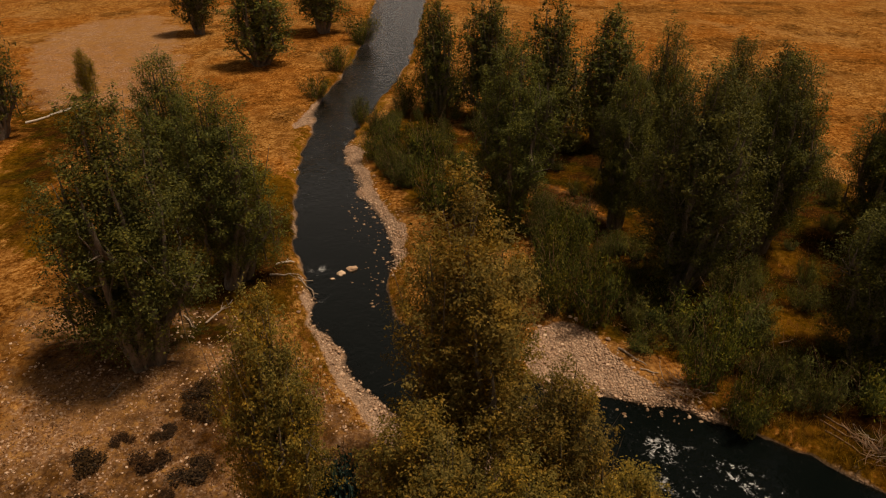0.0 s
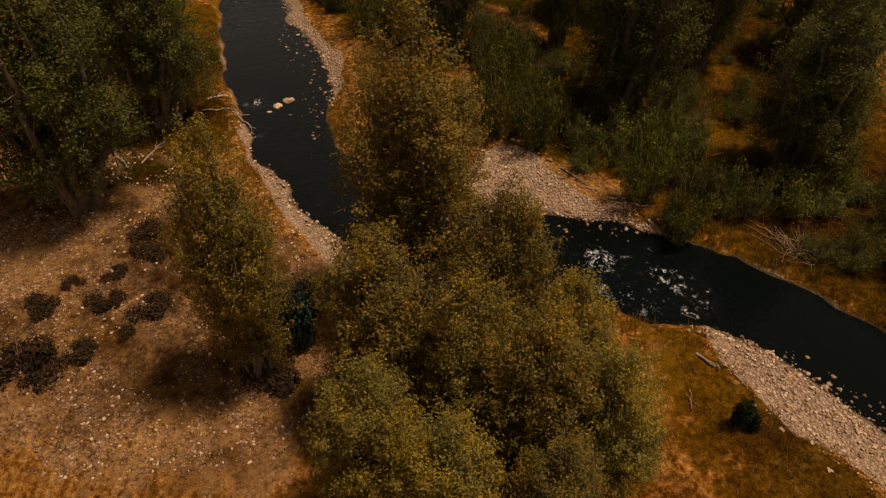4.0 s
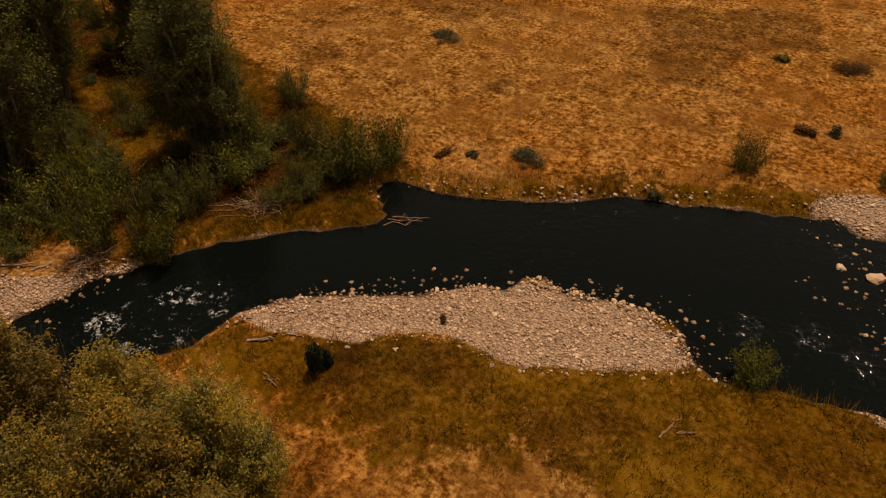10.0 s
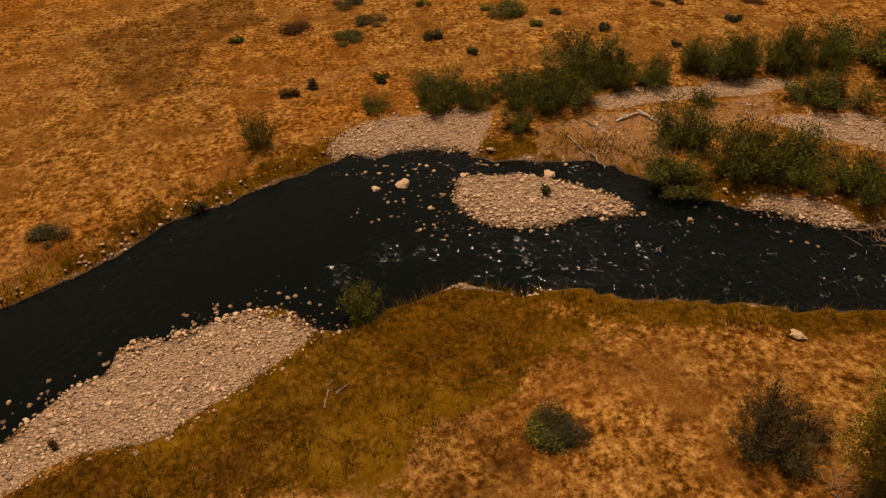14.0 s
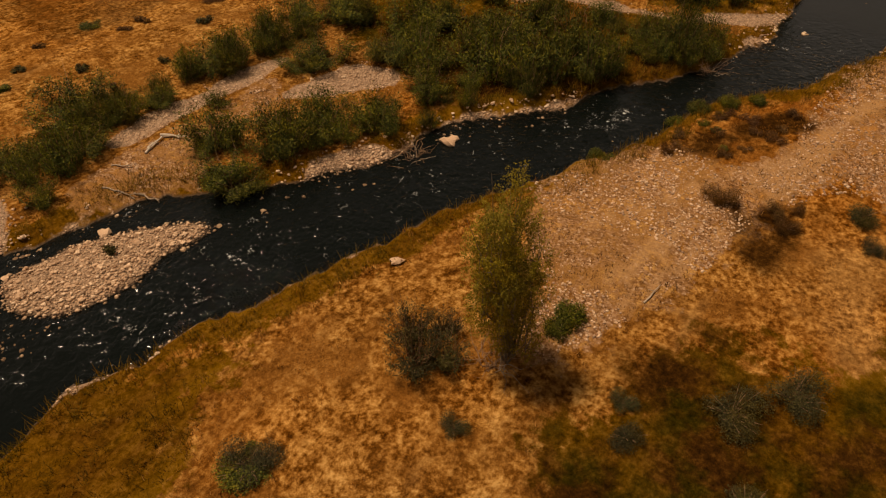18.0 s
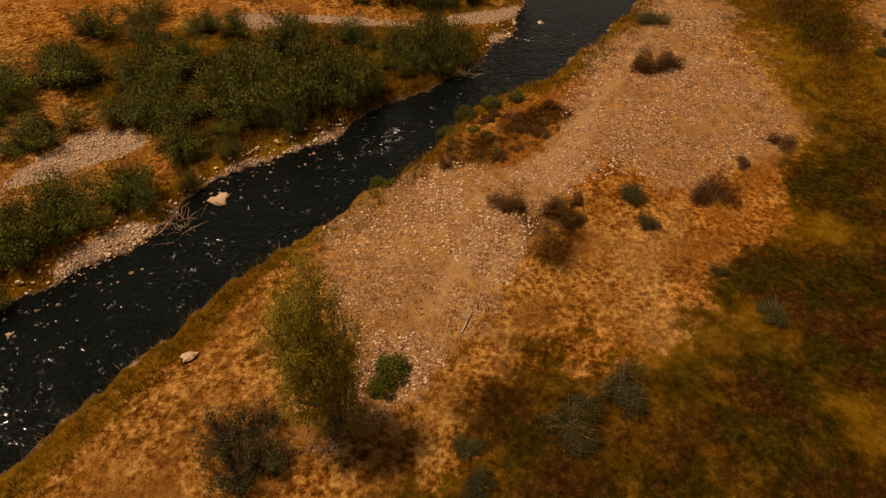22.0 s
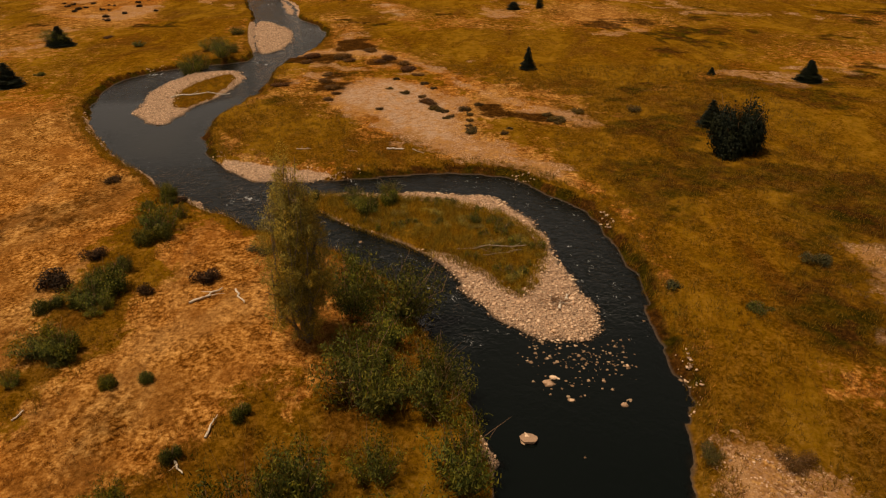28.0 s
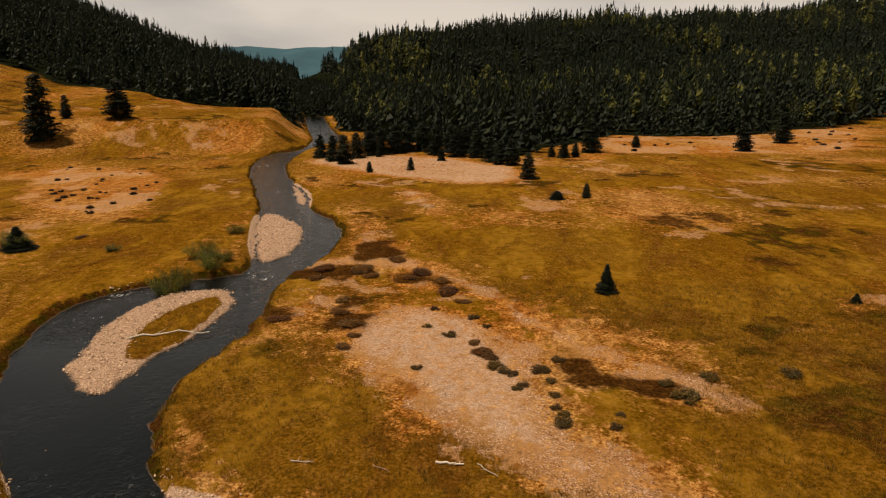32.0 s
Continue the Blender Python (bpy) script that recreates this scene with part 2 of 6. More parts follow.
SOIL_BENCH_FOOT = [
    (221, 114), (215, 92), (200, 78), (172, 67), (160, 72), (173, 93), (180, 95), (200, 106),
]
FLAT_SAGE = [
    (104.4, 17.6, 0.28, 1), (112.9, 17.3, 0.28, 1), (117.2, 16.8, 0.35, 1.1), (111, 15.4, 0.42, 1.4), (115, 13.3, 0.35, 1.2), (113, 12.3, 0.28, 1),
    (105, 11.7, 0.49, 1.7), (103.5, 10.7, 0.35, 1.2), (101.3, 10.5, 0.28, 1), (104, 8.5, 0.49, 1.6), (106, 7.2, 0.35, 1.3), (102.2, 8.1, 0.28, 1),
    (99.9, 8.1, 0.28, 1), (98.1, 8.3, 0.28, 0.9), (96, 8.1, 0.42, 1.5), (99.8, -0.5, 0.7, 2.3), (95.6, 5, 0.28, 1), (97.3, 4.3, 0.21, 0.8),
    (101.9, 0.4, 0.35, 1.2), (102.7, -2.9, 0.49, 1.6), (103.4, -8.7, 0.56, 1.8), (97.1, 7.8, 0.28, 1), (104, 11.3, 0.35, 1.1), (101.7, 10.1, 0.28, 1),
]
FLAT_RUST = [
    (116.3, 25.2, 0.44, 2.5), (113.5, 23.7, 0.5, 2.9), (108.3, 23.5, 0.33, 2), (110.7, 23, 0.28, 1.7), (107.3, 12.9, 0.44, 2.6), (106.5, 12, 0.28, 1.7),
    (129.2, 25.4, 0.66, 3.6), (130.5, 29.6, 0.61, 3.5), (114.5, 30.6, 0.44, 2.5), (128.4, 18.6, 0.61, 3.4), (122.3, 15.4, 0.61, 3.3), (133.7, 22.2, 0.55, 3.2),
    (126.7, 29.8, 0.44, 2.4), (127.7, 24, 0.44, 2.4), (126.7, 19.7, 0.39, 2.3), (125.8, 16.7, 0.39, 2.3), (119.5, 26, 0.39, 2.1), (118.8, 14.3, 0.33, 1.9),
    (109.2, 13.3, 0.28, 1.6),
]
WILLOW_ROW = [
    (1.9, 34.7), (4.6, 34.7), (7.5, 34.8), (11.4, 34.2), (14.7, 34.4), (21.3, 33.7),
    (26.3, 34.3), (31.3, 34.3), (28.3, 31.1), (24.2, 31.8), (18.7, 32.3), (13.3, 30.8),
    (9.5, 32.2), (6.3, 33.1), (3.5, 33.2), (1.4, 33.1),
]
GRAVEL_FAR_BANK = [
    (-61.9, -17.2), (-67.8, -16.4), (-77.9, -14.6), (-90.7, -13.7), (-112.5, -14.2), (-108.9, -15.7),
    (-90.2, -15.2), (-77.7, -16.5), (-66.9, -18.2),
]
GREEN_EAST = [
    (64, -3.4), (75, -2.8), (84, -1.2), (93, 1), (101, -3), (112, -6),
    (122, -24), (104, -42), (80, -32), (62, -15), (58, -7),
]
GREEN_MID = [
    (46.5, 20), (50, 22.5), (56, 20.5), (60, 17.5), (56, 15.5), (50, 18.6),
]
GREEN_NEAR = [
    (-7.2, 13.7), (-4.9, 16.6), (-1.9, 17.9), (1.7, 19.5), (4, 19.9), (8.7, 18.5),
    (8.5, 16.1), (4.2, 14.7), (2, 12.5), (-3.5, 11.5),
]
GREEN_POINT = [
    (-17, 9), (-15.5, 11.5), (-11.6, 13.7), (-8.9, 14.8), (-5.3, 15.6), (0.6, 19.4),
    (-0.7, 15.7), (-5.7, 10.5), (-10.9, 10.6),
]
GREEN_WEST = [
    (-32.7, 13.5), (-24.3, 17.7), (-17.4, 20.2), (-16.5, 18.7), (-20.1, 15.4), (-22.6, 12.7),
    (-26, 11.1), (-30.9, 8.3),
]
GREEN_LEFT = [
    (-57.9, -43.3), (-59.5, -39), (-35.9, -24.3), (-35.7, -29.3),
]
GREEN_FLAT_EAST = [
    (71.2, -3.3), (67.2, -7.4), (57.7, -10.3), (46.3, -13.4), (41.4, -11), (44, -8.4),
    (52.9, -5.8), (57.8, -2),
]
GREEN_SLOPE = [
    (58, -6.6), (50.5, -7.3), (41.5, -8.6), (37.4, -11), (29, -14), (34, -18.5),
    (38, -17.8), (43.2, -15.9), (49.6, -14.7), (59, -13.4),
]
GREEN_CORNER = [
    (105.9, 35.8), (110.3, 28.4), (104.8, 23.7), (98.1, 18.7), (93.6, 13.6), (89.8, 10), (87, 14.8), (87.5, 21.5),
    (89.4, 27.6), (91.2, 30.7), (97.9, 32.4),
]
GREEN_STRIP = [
    (84, 32.5), (80.9, 28), (70.1, 27.8), (64.4, 26.6), (58.9, 27.5), (55.6, 28.8),
    (57.6, 31.1), (62.7, 30.6), (70.1, 31.2),
]
GREEN_WILLOW = [
    (56.6, 17), (62.3, 15.2), (63.9, 10.6), (54.7, 7.3), (51.4, 7.5), (48.9, 9.7),
    (47.2, 12.8), (47.2, 17.6), (50.9, 19.6),
]
GREEN_BANK_FAR = [
    (120, 53.7), (129.5, 51.1), (142.1, 41.8), (192, 57.6), (200, 76.9), (145.2, 61),
    (123.4, 61.6),
]
GREEN_MEADOW = [
    (178.8, 35.1), (184.6, 27.6), (148.2, 16.1), (155.2, 8.2), (148, -13.7), (154.7, -39),
    (112.1, -19.8), (107.3, -6.3), (114.4, 5.5), (127.6, 13.8), (145, 23.4),
]
GREEN_ISLE = [
    (82, 22), (82.3, 18.9), (81.8, 16.5), (81.8, 13.4), (81, 9.5), (79.1, 6.2),
    (76.3, 4.2), (73.1, 3.3), (69.9, 4.2), (67.4, 5.2), (67.9, 6), (70.4, 7.8),
    (72.9, 10.9), (74.9, 13.6), (77.3, 16.7), (80, 20),
]
GREEN_UPPER = [
    (106.6, 40.6), (112.6, 42.3), (118.4, 41.9), (123.6, 38.3), (116.9, 36.5), (111.4, 37.4),
    (106.7, 38.6),
]
RUST_TRACK = [
    (36.9, 3.3), (34.2, 2.7), (31.6, 3.2), (30.3, 5.1), (30.6, 8.2), (31.3, 8.7),
    (33.8, 7.8), (35.9, 6.2), (36.7, 4.6),
]
RUST_SHADE = [
    (28.7, 1.9), (28.4, 1.1), (25.3, 0.1), (24.1, 0.9), (23.8, 2.7), (25.2, 2.9),
    (27.6, 2.4),
]
WOOD_TREES = [
    (-26.4, -15.6, 13.3, 6.5), (-34.1, -13.9, 11.5, 5.6), (-40.9, -19.3, 11.8, 5.4), (-59, -43.7, 13.6, 5.4), (-108.1, -43.3, 13.5, 7.4), (-87.6, -27.4, 11.3, 8),
    (-108.9, -23.8, 12.4, 9), (-41.6, 2.3, 12.3, 5.2), (-65.4, 0.8, 11.7, 5.8), (-54.2, 5.6, 12.8, 5.7), (-58.4, 10.8, 11.5, 5.7), (-41.8, 9.1, 10.5, 3.9),
    (-47.4, 12.7, 12, 4.6), (-34.1, 11.5, 12.6, 6.2), (-39.2, 17.6, 12.2, 5.2), (-47.6, 17.4, 11.4, 4.4), (-39.9, 24.8, 10.8, 5), (-27.2, 18.3, 9.8, 5),
    (-67.2, -4, 11.4, 4.1), (-33.2, 22.8, 9.6, 4.2), (-52.5, 22.5, 9.8, 5),
]
BANK_TREES = [
    (-16.2, -6.2, 10.6, 3.1), (-14.1, -1.5, 8.3, 3.5), (-15.8, 2.7, 8.4, 3.3), (-13.8, 4.4, 6.6, 3.1), (-11.1, 3, 7.9, 3.1), (-8.9, 0.3, 7, 2.9),
    (-10.8, 5, 7, 2.7), (-10.3, -1.7, 7.4, 3), (-12.8, 1.2, 8, 3.1), (-8.6, 3.1, 6.3, 2.6),
]
TALL_TREES = [
    (-19.3, -0.3, 11.9, 5.3), (62.6, 16.8, 9.5, 3.1),
]
YOUNG_TREES = [
    (14.1, 7.7, 8.2, 2.3), (-72, -42, 5.4, 2.2),
]
JUNIPERS = [
    (-17.8, -5, 3.4, 2.1), (-13, 10.7, 1.6, 1),
]
WILLOWS_A = [
    (-32.1, 4.5, 3.6, 3.3), (-30.6, 6.4, 4, 3.2), (-28.8, 8.4, 1.2, 2.6), (-25.7, 10.5, 3.1, 2.4), (-23.3, 11.6, 2.6, 2.1), (-26.1, 19.7, 3.1, 3.1),
    (-20.2, 21.1, 3, 3), (-19, 22.9, 2.8, 2.3), (-28.1, 11.9, 3.4, 3.2), (-38.9, 5.7, 3.7, 3.4), (-26.8, 18.7, 2.5, 2.9), (-40.8, 1.3, 4.1, 3.8),
    (-65, -11.4, 2.7, 2.2), (-54.6, -8.8, 2.6, 2.3), (-55.4, -6, 3.2, 4.2), (-44.8, -2.6, 4.6, 4.3), (-54.2, -4, 3.6, 4.1), (-69.3, -7.3, 3.6, 3.4),
    (-70, -3.3, 4.6, 5.1), (-102.6, -17.2, 4.4, 5.7), (-85.6, -17.4, 3, 4.1), (-73.2, -17.6, 2.6, 3.6), (-38.6, 5.6, 2, 4.1), (-33.9, 3.8, 3, 3.4),
]
WILLOWS_B = [
    (-32.8, 6.6, 2.9, 3.3), (-41.2, 4, 1.6, 3.3), (-19.9, 21, 2.5, 3.6), (-24.6, 17.3, 2.4, 3.1), (-30.8, 10.6, 2.4, 3.9), (-32.6, 6.9, 2.6, 3),
    (-35.5, 4.6, 3.3, 3.1), (-23.8, 11.9, 2.1, 2.3), (-23, 21.1, 2.5, 2.1), (6.7, 34.1, 1.3, 2.8), (11, 34, 1.4, 3.1), (13.3, 32.2, 1.5, 3.3),
    (16, 36.8, 1.9, 4.2), (23, 33.6, 1.7, 3.7), (17.8, 27.2, 2.4, 3.5), (19.4, 24.1, 2.2, 3.2), (9.8, 30.3, 1.4, 2), (0.3, 19.2, 1.7, 2),
    (-3.6, 31.7, 2.2, 1.8), (2.7, 34.3, 0.8, 1.9), (15.9, 23.8, 1.3, 3), (17.8, 31.1, 0.9, 2.1), (20.4, 30.3, 0.8, 1.7), (14.1, 35.1, 1.6, 3.5),
]
WILLOWS_C = [
    (11.1, 34, 1.2, 2.8), (6.6, 35.2, 1.5, 3.3), (17.6, 35.1, 1.1, 2.4), (24.6, 34.1, 1.7, 3.9), (31.3, 34.1, 1.9, 4.1), (27.6, 28.7, 1.7, 3.7),
    (30.3, 24.7, 1.6, 3.6), (35.7, 26.3, 1.9, 4.2), (20.5, 30.8, 1, 1.6), (19, 23.9, 2.4, 3.1), (21.6, 23, 1.8, 2.9), (23.5, 21, 1.9, 2.6),
    (17.7, 27.3, 1.3, 2.7), (15.9, 24.7, 1.4, 3.1), (31.4, 19.2, 2.7, 3.9), (33, 16.4, 3, 3.8), (36.7, 15, 3, 4.2), (31.9, 21.7, 1.6, 3.5),
    (40.4, 18.4, 2, 4), (38.5, 21.1, 2, 4.4), (40.9, 15.2, 2.3, 3.5), (26.4, 29.3, 1.4, 3.1), (30, 25.9, 1.4, 3), (20.3, 25, 2.3, 2.7),
]
WILLOWS_D = [
    (22.5, 24.3, 2.1, 2.8), (23.9, 22, 1.9, 2.9), (30.2, 23.3, 2.5, 3.3), (33.3, 20.8, 2.9, 3.7), (32.9, 17.1, 3.2, 3.3), (34.8, 14.8, 2.8, 3.7),
    (37, 13.2, 2.7, 3.5), (40.1, 11.6, 3.2, 3.7), (43.3, 10.2, 2.8, 3.2), (44, 21.4, 2.1, 3.4), (44.4, 16.7, 2, 3.7), (44.9, 14.1, 2.1, 3.3),
    (41.6, 31.6, 1.7, 3.4), (38.7, 33.7, 1.8, 4), (27.9, 21.3, 1.7, 3.1), (36.1, 16.7, 3.4, 3.5), (33.7, 26.9, 2.3, 3.9), (33.2, 31.5, 2, 3.9),
    (43.5, 10, 2.8, 3.1), (43.2, 12.2, 1.8, 2.4), (42.7, 14.8, 1.6, 2.8), (41.9, 17.3, 1.6, 2.5), (41.6, 20, 1.5, 2.7), (40.3, 13.1, 1.7, 2.8),
]
WILLOWS_E = [
    (37.3, 11.3, 3.1, 2.8), (48.7, 16, 4.2, 4), (49.6, 18.1, 2.8, 2.8), (48.6, 12.8, 2.7, 3.5), (49.8, 10.7, 2.6, 3.3), (53.3, 8.8, 2.9, 3.3),
    (57.7, 13.2, 2.9, 4.2), (64.9, 11.8, 3.1, 4.1), (66.5, 14.8, 2.9, 3.8), (44.2, 22.3, 2.4, 2.7), (40.1, 22.7, 2.1, 3), (51.5, 21.9, 1.6, 1.5),
    (41.5, 10.5, 2.5, 2.7), (47.6, 18.7, 2.1, 2.4), (57.2, 9.7, 2.5, 2.9), (52.6, 14.9, 2.6, 3), (61, 28.9, 1.5, 2.1), (66.9, 29.3, 1.6, 2.4),
    (75.3, 29.2, 2.4, 2.7), (46.9, 26.4, 3.1, 2.9), (51.4, 29.2, 3.7, 2.9), (40.5, 9.9, 1.3, 2.4), (82.9, 14.5, 1.1, 2.1), (81.4, 16.9, 0.9, 2),
]
WILLOWS_F = [
    (73.9, 5.3, 0.6, 1.4), (77.3, 8, 0.7, 1.3), (78.8, 15.7, 1.6, 2.3), (65.2, 14.7, 3, 3.1), (62.6, 12.7, 1.9, 2.9), (59.1, 10, 2.4, 3),
    (60.3, 13.8, 2.3, 2.9), (58, 11.9, 2.2, 2.7), (61.2, 29.6, 1.5, 2.8), (65.7, 29.4, 1.5, 2.9), (124.1, 44.5, 2.9, 3.6), (130.6, 42.1, 2.3, 3.8),
    (126.3, 43.8, 2.4, 2.3), (135.7, 45.2, 1.8, 3.9), (133.8, 41.8, 1.4, 1.9), (148.1, 45.3, 1.3, 2.7), (139.5, 70.4, 2.7, 4.2), (138.9, 57.7, 0.9, 2.1),
]
WILLOWS = WILLOWS_A + WILLOWS_B + WILLOWS_C + WILLOWS_D + WILLOWS_E + WILLOWS_F
SHRUBS_A = [
    (-1.9, 36.8, 0.6, 1.2), (-0.6, 37.5, 0.5, 1), (3.5, 37.5, 0.6, 1.2), (7.4, 42.1, 0.6, 1.5), (-13.1, 26.4, 0.8, 1.9), (1.8, 43.4, 0.7, 2.6),
    (3.8, 45.3, 0.7, 2.3), (13.1, 45.4, 1.1, 3.8), (-1.3, 45.7, 1, 2.3), (2.6, 49.2, 0.7, 2.4), (7.9, 47.5, 0.4, 1.2), (9.5, 39.4, 0.5, 0.9),
    (14.5, 42.4, 0.4, 1.1), (16.4, 43.7, 0.4, 1), (18.9, 45.7, 0.4, 0.9), (22.9, 45.7, 0.5, 1.9), (23.7, 43.4, 0.3, 1.1), (25.1, 43.4, 0.4, 1.3),
    (18.7, 40.5, 0.5, 1.1), (18.5, 37.1, 0.4, 0.9), (27.4, 39.6, 0.5, 1.4), (22.2, 37.2, 0.4, 0.8), (-5.1, 45, 0.5, 1.1), (-24.7, 36.2, 0.6, 2.3),
]
SHRUBS_B = [
    (-6.7, 27.6, 0.4, 1.1), (-15.7, 25.5, 0.4, 0.8), (-17.1, 24.8, 0.4, 1), (9.7, 24.9, 0.4, 0.8), (-10.7, 15.3, 0.3, 0.5), (5.9, 12, 0.6, 2.1),
    (-24.4, -12.5, 0.6, 1.6), (-23.1, -12, 0.5, 1.8), (-20.2, -13, 0.5, 1.6), (-19.7, -11.1, 0.5, 1.8), (-19.9, -15.5, 0.7, 1.6), (-21.8, -13.1, 0.3, 1.1),
    (-21.2, -14.7, 0.3, 1), (-16.6, -14.8, 1.3, 2.7), (-17.4, -13.2, 0.6, 1.5), (-18.4, -11.7, 0.2, 0.8), (-16, -5.8, 0.7, 2.4), (33, 36, 0.4, 1.1),
    (30.1, 42.1, 0.5, 1.9), (72.5, 21.5, 0.6, 2), (68, -3.3, 0.5, 1.2), (65.5, -7.4, 0.5, 1.7), (71, -12.6, 1.1, 1.9), (84.4, 36.6, 0.4, 1.3),
]
SHRUBS_C = [
    (119.9, 62.4, 0.8, 1.7), (145.4, 65.3, 0.6, 2.2),
]
SHRUBS = SHRUBS_A + SHRUBS_B + SHRUBS_C
SAGE_NEAR = [
    (29.4, -0.9, 1.0, 1.9), (27.5, -1.8, 0.6, 1.2), (48.9, -1.3, 0.9, 2.4), (23, -6.7, 0.8, 1.7), (25, -4.7, 0.4, 0.8), (50.1, -15.9, 0.7, 1.6),
    (47.3, -14.9, 0.6, 1.5), (18.1, -1.2, 0.9, 2.3), (16.3, 0.3, 0.7, 2.4), (13.6, 2.8, 0.6, 1.6), (14.6, 3.4, 0.5, 1.1), (13, -1.2, 0.8, 2),
    (5.9, 12, 0.6, 2.1), (10.6, 7.5, 0.5, 1.1), (54.7, -1.4, 0.7, 1.2),
]
RUST_NEAR = [
    (27.6, 2.1, 0.7, 1.1), (27.1, 1.5, 0.7, 1.2), (28.3, 1.4, 0.5, 0.9), (27.2, 4.5, 0.8, 1.6), (30, -4.7, 1.1, 2.2), (35.3, -8, 0.6, 1.5),
    (33.1, -6.1, 0.4, 1), (42.1, -1.5, 1.2, 2.2), (42.7, -2.5, 0.9, 1.6), (41.7, -0.6, 0.7, 1.3), (29.5, 8, 0.5, 0.8), (54.6, -4.6, 0.6, 1.6),
]
GREEN_NEAR_SHRUBS = [
    (27.9, 10.5, 0.8, 1.4), (16.9, 6.7, 1, 1.5), (16.1, 6.8, 0.8, 1.2), (34.6, 8.2, 0.8, 1.6), (35.8, 7, 0.7, 1.4), (33.2, 8.8, 0.7, 1.3),
    (36.9, 5.6, 0.6, 1.2), (79.3, 15.8, 1.6, 1.7), (80.2, 14, 1.5, 1.6), (81.2, 19.8, 1, 1.1), (80.5, 30.8, 1.5, 1.6), (51.3, 21.7, 1.6, 1.5),
    (49.3, 22.3, 1, 1), (48.5, 20.2, 0.7, 0.8), (54.3, 20.7, 1, 1.1), (56.8, 18.6, 1, 1.2), (59.1, 23.7, 0.7, 0.9), (58.6, 25.3, 0.9, 1),
    (66.3, 29.3, 1.4, 2), (60.8, 28.5, 1.5, 2), (73.9, 29.1, 1.6, 2.4), (65.3, 31.7, 1.1, 1.9),
]
HEDGE_SHRUBS = [
    (73.4, 29.4, 1.5, 2), (67, 29.2, 2, 2.5), (79.9, 30.3, 0.9, 1.3), (78.8, 31.7, 0.8, 1.1), (65.5, 30, 1.3, 1.6), (69.5, 29.5, 1.1, 1.5),
]
BROWN_SHRUBS = [
    (67.7, 32.5, 1.4, 2.3), (71.2, 31.9, 0.9, 1.6), (68.5, 23.9, 1, 1.7), (67, 26.8, 0.7, 1.1), (83.9, 36.6, 0.6, 1.2), (80, 29.6, 0.5, 1),
]
GREY_NEAR = [
    (11.9, 10, 1.7, 2.2), (12.9, 11, 1.5, 2), (12.7, 9.4, 1.3, 1.8), (13.9, 10.2, 1, 1.4),
]
SPRUCES_A = [
    (98.7, -15, 2.5, 2.3), (122, 0.6, 2.8, 1.9), (115.7, -31.8, 2.4, 2.3), (139.1, 69.7, 2.9, 3.7), (114.5, 63.1, 2.8, 3.3),
    (116.2, -31.8, 2.4, 2.6), (119.7, -21.7, 0.9, 1), (174.2, -0.9, 1.5, 2.3), (243.6, 130.2, 18.5, 8), (261.7, 133.3, 7.2, 3.2), (260.9, 116.9, 11.7, 7.4),
    (240.6, 23.1, 7.4, 4.4), (236.5, 17.1, 8, 4.3), (260.1, 43.1, 9.3, 5.2), (255.5, -32.6, 3.5, 2.5), (235.8, 52.4, 6.3, 3.5), (228.5, 47.7, 6.6, 3.6),
    (222.9, 43.9, 7.2, 3.9), (235.3, 42.9, 6.8, 3.7), (240.2, 40.2, 6.7, 3.7), (242.6, 37.4, 7.6, 4.2), (245.1, 34, 8.3, 4.6), (247.6, 30.9, 7.8, 4.3),
]
SPRUCES_B = [
    (250.2, 27, 8.5, 4.7), (250, 23.2, 7.6, 4.2), (246.9, 19.1, 8.1, 4.4), (241.4, 15.3, 7.5, 4.1), (233.8, 12, 7.2, 4), (225.7, 8.9, 6.3, 3.5),
    (221.3, 6.8, 5.9, 3.3), (219.2, 4.2, 6.4, 3.5), (198, 2, 5.6, 3.1), (234, -6.7, 3.5, 1.9), (232.7, -9.6, 5.5, 3), (233.7, -12.6, 3.8, 2.1),
    (243.5, -18, 9.3, 5.1), (245.3, -58.5, 7.9, 4.3), (265.1, -77.2, 9.3, 5.1), (208.2, 35.8, 2.5, 1.4), (211.4, 27, 3, 1.7), (228.4, 20.9, 3.4, 1.9),
    (175.2, -6, 2.6, 1.4), (237.5, 37.3, 3.6, 2),
]
SPRUCES = SPRUCES_A + SPRUCES_B
BOULDERS_A = [
    (-36.64, -7.54, 0.75), (-36.07, -8.14, 0.61), (-35.45, -8.58, 0.43), (-35.16, -7.39, 0.33), (-32.56, -5.7, 0.35), (-35.42, -5.58, 0.3),
    (-32.74, -5.41, 0.32), (-22.36, 1.6, 0.37), (-34.96, -5.93, 0.26), (3.22, 27.29, 0.83), (-3.05, 22.14, 0.27), (-4, 21.82, 0.22),
    (15.48, 21.61, 0.39), (14.38, 21.58, 0.24), (6.5, 22.08, 0.24), (0.58, 24.47, 0.26), (4.16, 25.17, 0.42), (2.84, 25.1, 0.32),
    (1.78, 27.22, 0.5), (2.14, 26.44, 0.33), (9.91, 24.97, 0.21), (25.02, 17.78, 0.97), (15.88, 14.02, 0.56), (3.7, 26.23, 0.3),
]
